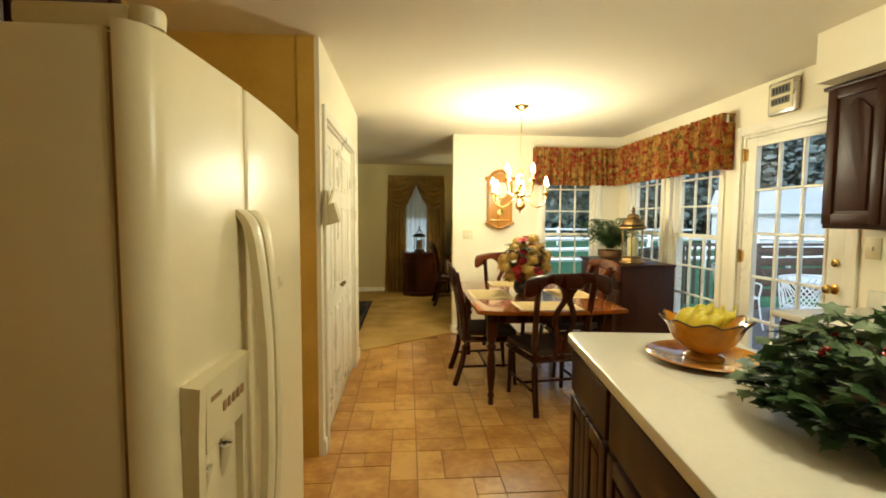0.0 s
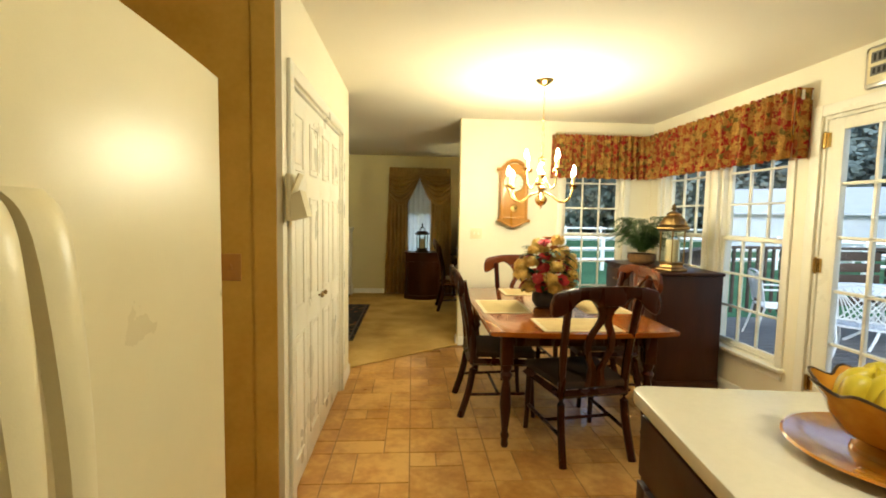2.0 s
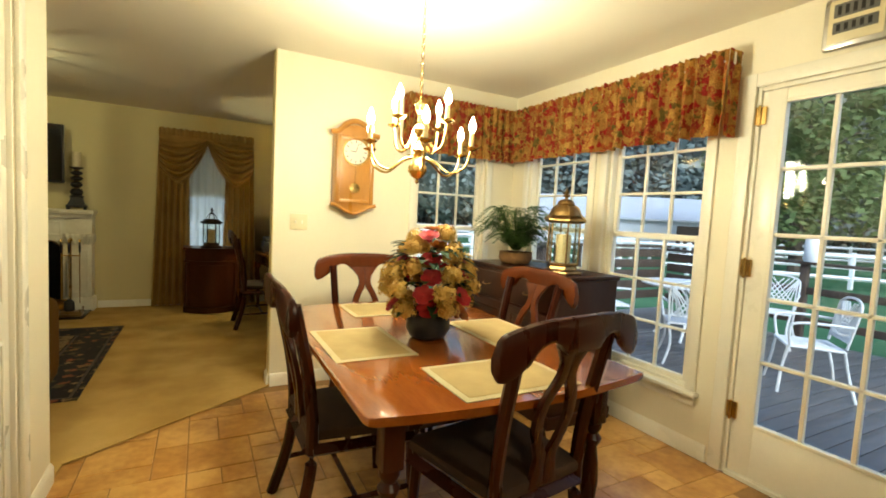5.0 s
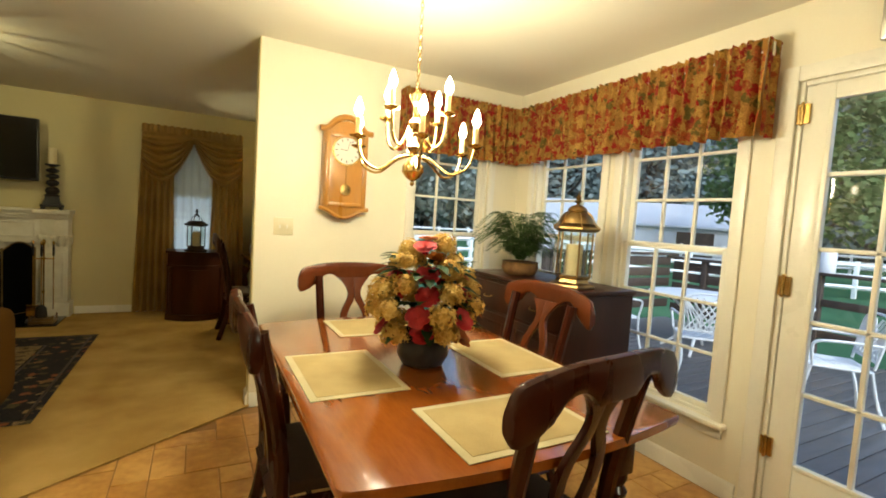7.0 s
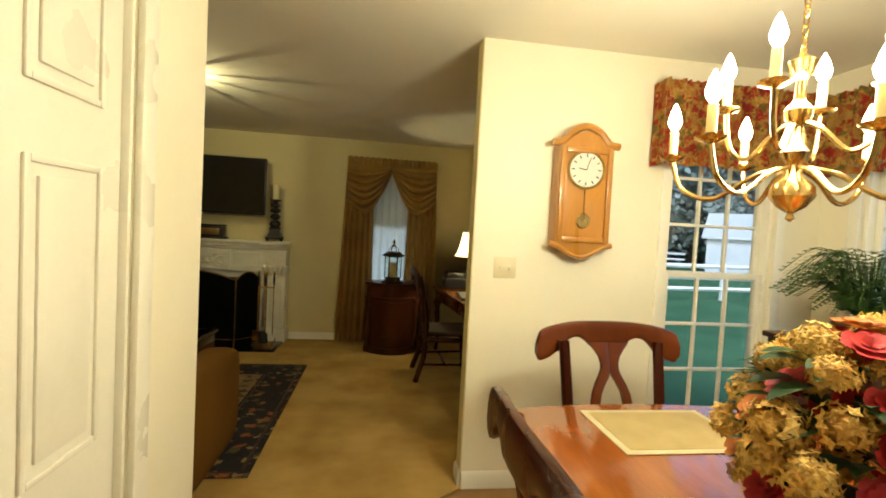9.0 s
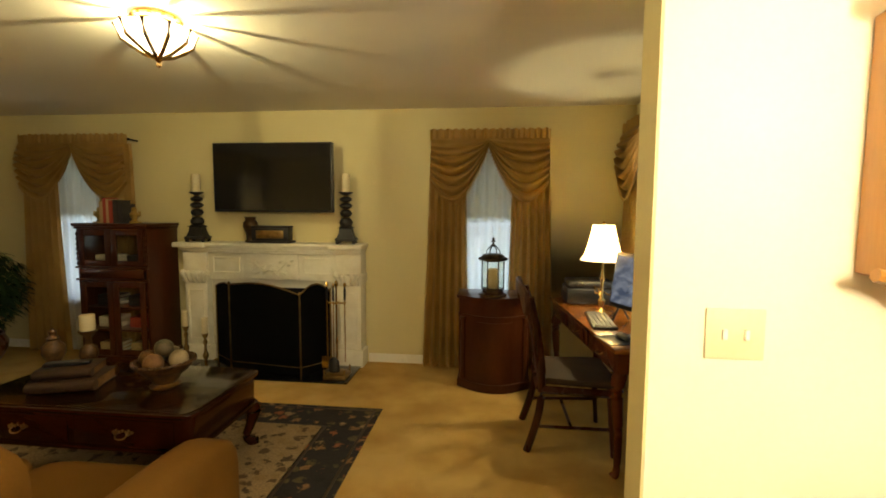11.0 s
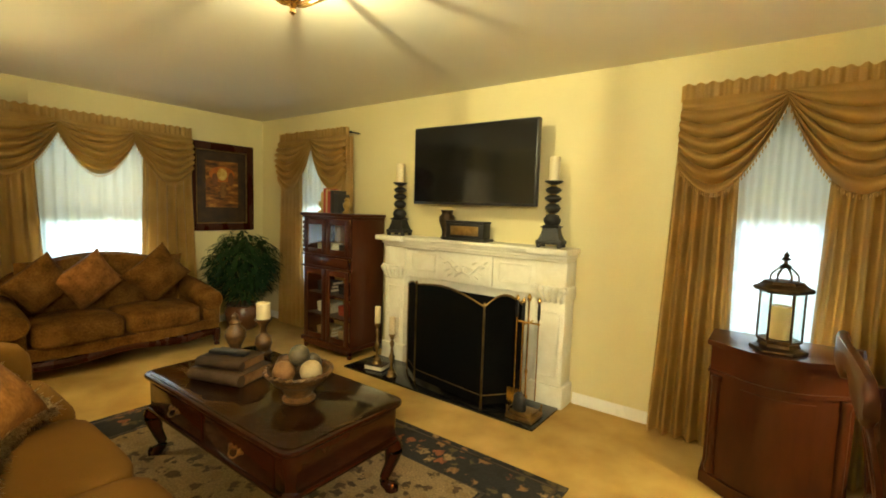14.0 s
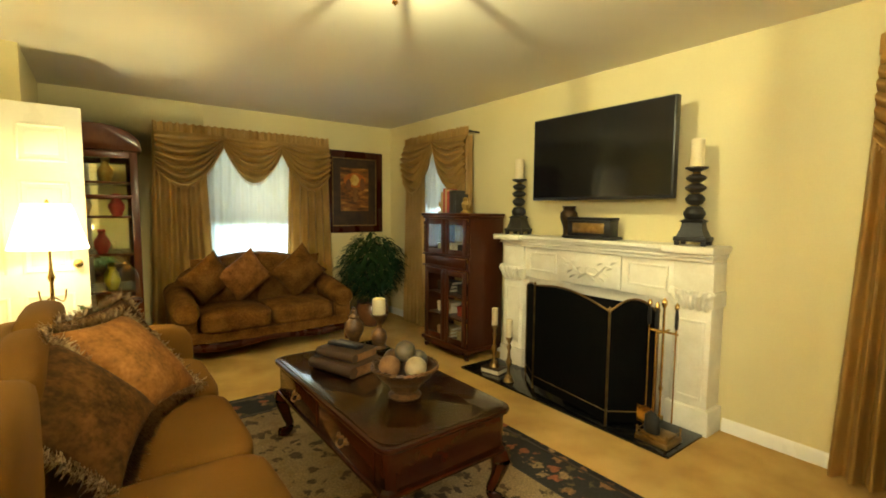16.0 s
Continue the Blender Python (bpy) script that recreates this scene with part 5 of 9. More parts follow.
# ---- living room ----
def fireplace():
    root = thing("fireplace", "carved cream mantelpiece round a black firebox", "fireplace", (-0.55, LN - 0.0005, 0))
    for s in (-1, 1):
        pil = box_part("pilaster", root, "mantel", s * 0.765 - 0.115, -0.17, 0.1705, s * 0.765 + 0.115, 0, 0.7995, 0.005)
        box_part("plinth_block", pil, "mantel", s * 0.765 - 0.135, -0.19, 0.0, s * 0.765 + 0.135, 0, 0.17, 0.006)
        bm = bmesh.new()
        border(bm, "y", -0.180, -0.1702, s * 0.765 - 0.085, s * 0.765 + 0.085, 0.22, 0.72, 0.018, 0.004)
        part("shaft_moulding", bm, "mantel", pil)
        box_part("impost", pil, "mantel", s * 0.765 - 0.13, -0.19, 0.80, s * 0.765 + 0.13, 0, 0.8995, 0.01)
        box_part("corner_block", pil, "mantel", s * 0.765 - 0.12, -0.18, 0.90, s * 0.765 + 0.12, 0, 1.0795, 0.005)
        bm = bmesh.new()
        for k in range(5):
            x = s * 0.765 + (k - 2) * 0.045
            tube(bm, curve([(x, -0.178, 0.79), (x, -0.205, 0.83), (x + 0.008 * (k - 2), -0.218, 0.875), (x + 0.012 * (k - 2), -0.205, 0.895)], 4), [0.016] * 8 + [0.02] * 5, 6)
        for e in (-1, 1):
            tube(bm, [(s * 0.765 + e * 0.115 + 0.022 * math.cos(t * 0.7), -0.195, 0.885 + 0.022 * math.sin(t * 0.7)) for t in range(9)], 0.010, 6)
        part("capital", bm, "mantel", pil, "carved leaf capital")
    bm = bmesh.new()
    cube(bm, -0.645, -0.15, 0.82, 0.645, 0, 1.0795, 0.004)
    frieze = part("frieze", bm, "mantel", root)
    for x0, x1 in ((-0.60, -0.31), (0.31, 0.60)):
        bm = bmesh.new()
        border(bm, "y", -0.160, -0.1502, x0, x1, 0.88, 1.04, 0.018, 0.004)
        part("panel_moulding", bm, "mantel", frieze)
    box_part("centre_block", frieze, "mantel", -0.27, -0.172, 0.83, 0.27, -0.1502, 1.075, 0.005)
    bm = bmesh.new()
    for s in (-1, 1):
        tube(bm, curve([(0, -0.175, 0.93), (s * 0.06, -0.18, 0.91), (s * 0.11, -0.18, 0.945), (s * 0.16, -0.178, 0.99), (s * 0.21, -0.176, 0.975)], 5), [0.02 - 0.0007 * i for i in range(21)], 8, 0.7)
        for k, (x, z) in enumerate(((0.05, 0.965), (0.09, 0.985), (0.13, 0.935), (0.17, 0.955), (0.03, 0.90), (0.20, 1.0), (0.10, 0.90))):
            leaf_blade(bm, (s * x, -0.176, z), (s * 0.8, -0.15, 0.5 if k % 2 else -0.4), 0.06, 0.035, 0.1, 0.5)
    lathe(bm, [(0.001, -0.03), (0.028, -0.018), (0.034, 0), (0.028, 0.018), (0.001, 0.03)], (0, -0.176, 0.945), 12, 0.5)
    part("carving", bm, "mantel", root, "carved scroll and leaf ornament")
    bm = bmesh.new()
    for z0, z1, y, x in ((1.08, 1.105, -0.20, 0.885), (1.105, 1.13, -0.22, 0.895), (1.13, 1.15, -0.235, 0.902), (1.15, 1.18, -0.26, 0.910)):
        cube(bm, -x, y, z0, x, 0, z1, 0.008)
    for s in (-1, 1):
        cube(bm, s * 0.765 - 0.155, -0.285, 1.135, s * 0.765 + 0.152, -0.05, 1.1802, 0.008)
    part("shelf", bm, "mantel", root)
    bm = bmesh.new()
    cube(bm, -0.645, -0.10, 0.0, -0.53, 0, 0.82, 0.003)
    cube(bm, 0.53, -0.10, 0.0, 0.645, 0, 0.82, 0.003)
    cube(bm, -0.53, -0.10, 0.74, 0.53, 0, 0.82, 0.003)
    part("slip", bm, "mantel", root)
    bm = bmesh.new()
    cube(bm, -0.53, 0.30, 0.0, 0.53, 0.32, 0.82)
    cube(bm, -0.55, 0.0, 0.0, -0.53, 0.32, 0.82)
    cube(bm, 0.53, 0.0, 0.0, 0.55, 0.32, 0.82)
    cube(bm, -0.55, 0.0, 0.80, 0.55, 0.32, 0.82)
    cube(bm, -0.53, -0.10, 0.0, 0.53, 0.30, 0.022)
    part("firebox", bm, "soot", root)


fireplace()
bm = bmesh.new()
cube(bm, -1.49, 8.66, 0.005, 0.33, LN - 0.195, 0.026, 0.004)
cube(bm, -1.06, LN - 0.196, 0.005, -0.04, LN - 0.105, 0.026)
solo("hearth", bm, "granite", "polished black granite hearth slab before the fireplace", "hearth")


def fire_screen():
    root = thing("fire_screen", "black mesh folding fire screen with arched brass rims", "screen", (0, 0, 0.026))
    spots = [(-1.02, 8.97), (-0.79, 8.80), (-0.09, 8.70), (0.10, 8.93)]
    for i, (a, b) in enumerate(zip(spots, spots[1:])):
        a, b = Vector((*a, 0)), Vector((*b, 0))
        ends = [(0.76, 0.80), (0.80, 0.74), (0.74, 0.74)][i]
        peak = 0.05 if i else 0.02
        def rim(t):
            z = ends[0] * (1 - t) + ends[1] * t + peak * math.sin(math.pi * t) + (0.03 * math.sin(math.pi * t) if i == 2 else 0)
            return a.lerp(b, t) + Vector((0, 0, z))
        n = 14
        bm = bmesh.new()
        sheet(bm, lambda u, v: a.lerp(b, u) + Vector((0, 0, 0.03 + (rim(u).z - 0.03) * v)), n, 1, 0.003)
        p = part("mesh_panel", bm, "mesh", root)
        bm = bmesh.new()
        tube(bm, [a + Vector((0, 0, 0.0)), a + Vector((0, 0, ends[0]))], 0.008, 8)
        tube(bm, [b + Vector((0, 0, 0.0)), b + Vector((0, 0, ends[1]))], 0.008, 8)
        tube(bm, [rim(t / n) for t in range(n + 1)], 0.007, 8)
        tube(bm, [a + Vector((0, 0, 0.10)), b + Vector((0, 0, 0.10))], 0.004, 6)
        lathe(bm, [(0.002, 0), (0.012, 0.01), (0.010, 0.022), (0.002, 0.03)], (b.x, b.y, ends[1]), 10)
        part("rim", bm, "old_brass", root)


fire_screen()


def fire_tools():
    root = thing("fireplace_tools", "brass fireplace tool set with black grips on the hearth", "tool set", (0.20, 8.80, 0.026))
    bm = bmesh.new()
    cube(bm, -0.10, -0.09, 0, 0.10, 0.09, 0.03, 0.006)
    cube(bm, -0.08, -0.07, 0.03, 0.08, 0.07, 0.05, 0.006)
    for sx in (-1, 1):
        for sy in (-1, 1):
            lathe(bm, [(0.006, 0.03), (0.006, 0.07), (0.009, 0.078), (0.002, 0.088)], (sx * 0.09, sy * 0.08, 0), 8)
        tube(bm, [(sx * 0.09, -0.08, 0.065), (sx * 0.09, 0.08, 0.065)], 0.003, 6)
    tube(bm, [(-0.09, -0.08, 0.065), (0.09, -0.08, 0.065)], 0.003, 6)
    part("base", bm, "old_brass", root)
    bm = bmesh.new()
    lathe(bm, [(0.012, 0.05), (0.007, 0.07), (0.007, 0.30), (0.012, 0.32), (0.007, 0.34), (0.007, 0.80), (0.016, 0.82), (0.016, 0.84), (0.004, 0.86)], seg=12)
    tube(bm, [(-0.085, 0, 0.66), (0.085, 0, 0.66)], 0.007, 8)
    tube(bm, [(0, -0.07, 0.66), (0, 0.07, 0.66)], 0.006, 8)
    part("stand", bm, "brass", root)
    for x, y, nm in ((-0.08, 0.0, "shovel"), (0.08, 0.0, "poker"), (0.0, -0.065, "brush")):
        bm = bmesh.new()
        tube(bm, [(x, y - 0.014, 0.14), (x, y - 0.014, 0.70)], 0.005, 8)
        lathe(bm, [(0.003, 0.80), (0.013, 0.81), (0.013, 0.83), (0.003, 0.845)], (x, y - 0.014, 0), 10)
        if nm == "shovel":
            cube(bm, x - 0.05, y - 0.024, 0.075, x + 0.05, y - 0.016, 0.19, 0.003)
        t = part(nm, bm, "brass", root)
        bm = bmesh.new()
        lathe(bm, [(0.006, 0.69), (0.010, 0.70), (0.011, 0.76), (0.007, 0.805)], (x, y - 0.014, 0), 10)
        part("grip", bm, "iron", t, "black grip")
        if nm == "brush":
            bm = bmesh.new()
            lathe(bm, [(0.012, 0.20), (0.045, 0.17), (0.05, 0.08), (0.042, 0.07)], (x, y - 0.014, 0), 14, 0.5)
            part("bristles", bm, "iron", t, "black bristle head")


fire_tools()


def television():
    root = thing("television", "large black flat television mounted over the mantel", "television", (-0.483, 9.045, 1.47))
    bm = bmesh.new()
    cube(bm, -0.575, 0, 0, 0.575, 0.055, 0.64, 0.008)
    part("case", bm, "dark_plastic", root)
    bm = bmesh.new()
    cube(bm, -0.562, -0.003, 0.022, 0.562, -0.0004, 0.628)
    part("screen", bm, "screen", root, "dark glossy screen")
    bm = bmesh.new()
    cube(bm, -0.25, 0.056, 0.20, 0.25, 0.075, 0.50, 0.004)
    cube(bm, -0.10, 0.075, 0.25, 0.10, LN - 9.045 - 0.001, 0.45, 0.004)
    part("wall_bracket", bm, "iron", root)


television()


def stacked_candlestick(at, h):
    root = thing("candle_holder", "black stacked-stone candle holder with ivory candle on the mantel", "candle holder", at, 8, "pair on the mantel")
    k = h / 0.50
    bm = bmesh.new()
    for sx in (-1, 1):
        for sy in (-1, 1):
            cube(bm, sx * 0.075 * k - 0.014, sy * 0.06 * k - 0.014, 0, sx * 0.075 * k + 0.014, sy * 0.06 * k + 0.014, 0.03 * k, 0.004)
    cube(bm, -0.095 * k, -0.08 * k, 0.025 * k, 0.095 * k, 0.08 * k, 0.055 * k, 0.008)
    rings(bm, [[(sx * w * k, sy * w * 0.85 * k, z * k) for sx, sy in ((-1, -1), (1, -1), (1, 1), (-1, 1))] for w, z in ((0.08, 0.055), (0.062, 0.10), (0.055, 0.14), (0.068, 0.15), (0.04, 0.165))])
    part("base", bm, "iron", root)
    z = 0.16
    for r, hh in ((0.062, 0.075), (0.056, 0.055), (0.06, 0.04), (0.058, 0.036)):
        bm = bmesh.new()
        lathe(bm, [(0.02 * k, (z - 0.012) * k), (r * 0.75 * k, z * k), (r * k, (z + hh * 0.4) * k), (r * k, (z + hh * 0.6) * k), (r * 0.7 * k, (z + hh) * k), (0.02 * k, (z + hh + 0.008) * k)], seg=20)
        part("stone_disc", bm, "iron", root)
        z += hh + 0.022
        bm = bmesh.new()
        lathe(bm, [(0.018 * k, (z - 0.024) * k), (0.024 * k, (z - 0.012) * k), (0.018 * k, z * k)], seg=14)
        part("neck", bm, "old_brass", root)
    bm = bmesh.new()
    lathe(bm, [(0.02 * k, (z - 0.004) * k), (0.05 * k, (z + 0.01) * k), (0.065 * k, (z + 0.018) * k), (0.065 * k, (z + 0.026) * k), (0.02 * k, (z + 0.026) * k)], seg=20)
    part("tray", bm, "iron", root)
    bm = bmesh.new()
    lathe(bm, [(0.036, z * k + 0.025), (0.038, z * k + 0.03), (0.038, z * k + 0.19), (0.034, z * k + 0.196), (0.008, z * k + 0.188)], seg=20)
    part("candle", bm, "wax", root, "ivory pillar candle")


stacked_candlestick((0.19, 9.13, 1.1805), 0.50)
stacked_candlestick((-1.29, 9.13, 1.1805), 0.50)
bm = bmesh.new()
lathe(bm, [(0.045, 0), (0.055, 0.008), (0.04, 0.03), (0.042, 0.08), (0.068, 0.15), (0.066, 0.19), (0.045, 0.215), (0.05, 0.235), (0.056, 0.245), (0.04, 0.245), (0.035, 0.215)], seg=24)
solo("vase", bm, "bronze", "dark bronze urn vase on the mantel", "vase", (-0.745, 9.12, 1.1805))
root = thing("mantel_box", "black wooden keepsake box with gold panel on the mantel", "box", (-0.53, 9.12, 1.1805), 3)
box_part("base", root, "iron", -0.20, -0.075, 0, 0.20, 0.075, 0.022, 0.005)
box_part("body", root, "iron", -0.175, -0.06, 0.022, 0.175, 0.06, 0.14, 0.006)
box_part("gold_panel", root, "old_brass", -0.13, -0.064, 0.045, 0.13, -0.0602, 0.12, 0.002, "gold ornament panel")
box_part("lid", root, "iron", -0.18, -0.065, 0.1402, 0.18, 0.065, 0.162, 0.006)


def candlestick(at, h, candle, group="hearth candlesticks"):
    root = thing("candlestick", "turned silver-brown candlestick with ivory candle on the hearth", "candlestick", at, 0, group)
    bm = bmesh.new()
    lathe(bm, [(0.042, 0), (0.044, 0.006), (0.03, 0.03), (0.034, 0.04), (0.014, 0.06), (0.011, h * 0.33), (0.022, h * 0.40), (0.026, h * 0.46), (0.014, h * 0.53), (0.010, h * 0.68), (0.02, h * 0.78), (0.010, h * 0.86), (0.024, h * 0.95), (0.028, h), (0.02, h)], seg=18)
    part("stem", bm, "old_brass", root)
    bm = bmesh.new()
    lathe(bm, [(0.024, h + 0.0005), (0.026, h + 0.004), (0.026, h + candle), (0.022, h + candle + 0.004), (0.005, h + candle - 0.002)], seg=16)
    part("candle", bm, "wax", root, "ivory candle")


root = thing("book", "closed brown leather book under a candlestick on the hearth", "book", (-1.22, 8.80, 0.026), 12)
box_part("page_block", root, "paper", -0.085, -0.065, 0.006, 0.085, 0.065, 0.04, 0.002)
bm = bmesh.new()
cube(bm, -0.09, -0.07, 0, 0.09, 0.07, 0.006, 0.002)
cube(bm, -0.09, -0.07, 0.04, 0.09, 0.07, 0.046, 0.002)
part("cover", bm, "leather", root)
candlestick((-1.22, 8.80, 0.0725), 0.36, 0.14)
candlestick((-1.0, 8.75, 0.0265), 0.36, 0.14)


def curio():
    root = thing("curio_cabinet", "narrow cherry curio cabinet with glazed doors and books", "cabinet", (-2.27, 8.80, 0))
    w, d, h = 0.70, 0.42, 1.36
    bm = bmesh.new()
    cube(bm, 0, 0.012, 0.10, 0.025, d, h - 0.03, 0.003)
    cube(bm, w - 0.025, 0.012, 0.10, w, d, h - 0.03, 0.003)
    cube(bm, 0.025, d - 0.015, 0.10, w - 0.025, d, h - 0.03)
    part("body", bm, "cherry_brown", root)
    for z in (0.10, 0.35, 0.56, 0.83, 0.94):
        box_part("shelf", root, "cherry_brown", 0.0255, 0.03, z, w - 0.0255, d - 0.016, z + 0.018, 0.0)
    bm = bmesh.new()
    cube(bm, -0.025, -0.02, h - 0.029, w + 0.025, d, h, 0.008)
    cube(bm, -0.012, -0.006, h - 0.052, w + 0.012, d - 0.002, h - 0.03, 0.006)
    part("top", bm, "cherry_brown", root)
    bm = bmesh.new()
    cube(bm, -0.018, -0.015, 0.085, w + 0.018, d - 0.004, 0.125, 0.01)
    for x in (0.03, w - 0.03):
        for y in (0.03, d - 0.05):
            tube(bm, curve([(x, y, 0.09), (x * 1.0, y - 0.012, 0.05), (x, y - 0.004, 0.0)], 4), [0.032 - 0.0016 * i for i in range(9)], 8)
    cube(bm, 0.06, -0.01, 0.055, w - 0.06, 0.02, 0.09, 0.01)
    part("base", bm, "cherry_brown", root)
    bm = bmesh.new()
    cube(bm, -0.015, -0.008, 0.83, w + 0.015, 0.012, 0.85, 0.006)
    cube(bm, -0.015, -0.008, 0.945, w + 0.015, 0.012, 0.962, 0.006)
    part("waist_moulding", bm, "cherry_brown", root)
    box_part("drawer", root, "cherry_brown", 0.04, -0.004, 0.855, w - 0.04, 0.0118, 0.94, 0.004)
    for z0, z1 in ((0.13, 0.825), (0.965, h - 0.055)):
        for x0, x1 in ((0.03, w / 2 - 0.003), (w / 2 + 0.003, w - 0.03)):
            bm = bmesh.new()
            border(bm, "y", -0.006, 0.0115, x0, x1, z0, z1, 0.055, 0.004)
            door = part("door", bm, "cherry_brown", root)
            bm = bmesh.new()
            cube(bm, x0 + 0.05, 0.001, z0 + 0.05, x1 - 0.05, 0.004, z1 - 0.05)
            part("pane", bm, "tableglass", door).visible_shadow = False
    for x in (0.012, w - 0.012):
        bm = bmesh.new()
        for i in range(7):
            lathe(bm, [(0.002, 0), (0.011, 0.014), (0.009, 0.03), (0.002, 0.042)], (x, -0.001, 0.97 + i * 0.045), 8)
        part("carved_post", bm, "cherry_brown", root)


curio()


def book(at, size, mat, turn=0, lean=0, label="upright closed book with plain cloth cover"):
    """A standing book: size is thickness, depth, height."""
    t, d, h = size
    root = thing("book", label, "book", at, turn, "books on the curio")
    bm = bmesh.new()
    cube(bm, -t / 2 + 0.003, 0.003, 0.004, t / 2 - 0.003, d - 0.004, h - 0.004)
    part("page_block", bm, "paper", root)
    bm = bmesh.new()
    cube(bm, -t / 2, 0, 0, -t / 2 + 0.003, d, h, 0.001)
    cube(bm, t / 2 - 0.003, 0, 0, t / 2, d, h, 0.001)
    cube(bm, -t / 2, -0.003, 0, t / 2, 0.002, h, 0.001)
    part("cover", bm, mat, root)


x = -2.07
for t, h, mt, lb in ((0.035, 0.20, "tan_book", "upright tan cloth book on the curio"), (0.03, 0.235, "red_book", "upright red cloth book on the curio"), (0.025, 0.225, "tan_book", "upright tan cloth book on the curio"), (0.04, 0.21, "red_book", "upright red cloth book on the curio"), (0.05, 0.215, "dark_book", "upright black cloth book on the curio"), (0.045, 0.18, "dark_book", "upright black cloth book on the curio")):
    book((x + t / 2, 8.86, 1.3605), (t, 0.15, h), mt, 0, 0, lb)
    x += t + 0.002
for x, tn in ((-2.13, 0), (-1.78, 180)):
    bm = bmesh.new()
    lathe(bm, [(0.04, 0), (0.044, 0.012), (0.02, 0.03), (0.034, 0.06), (0.04, 0.085), (0.02, 0.115), (0.026, 0.13), (0.012, 0.15)], seg=14)
    cube(bm, -0.05, -0.03, 0.0, 0.03, 0.03, 0.016, 0.004)
    tube(bm, curve([(0.01, 0, 0.08), (-0.05, 0, 0.07), (-0.055, 0, 0.11)], 4), 0.012, 8)
    solo("bookend", bm, "gold", "small gilt figural bookend on the curio", "bookend", (x, 8.93, 1.3605), tn, "bookends")
for z, mats in ((0.119, ("tan_book", "tan_book")), (0.369, ("paper", "red_book")), (0.579, ("dark_book", "dark_book")), (0.959, ("paper", "dark_book"))):
    for k, mt in enumerate(mats):
        for j in range(3):
            root = thing("book", "closed book lying flat in the curio", "book", (-2.08 + 0.32 * k, 8.99, z + j * 0.034), 4 * j - 3, "books in the curio")
            bm = bmesh.new()
            cube(bm, -0.10, -0.07, 0.004, 0.10, 0.07, 0.028)
            part("page_block", bm, "paper", root)
            bm = bmesh.new()
            cube(bm, -0.105, -0.075, 0, 0.105, 0.075, 0.004, 0.001)
            cube(bm, -0.105, -0.075, 0.028, 0.105, 0.075, 0.032, 0.001)
            cube(bm, -0.105, -0.078, 0.004, 0.105, -0.0705, 0.028)
            part("cover", bm, mt, root)


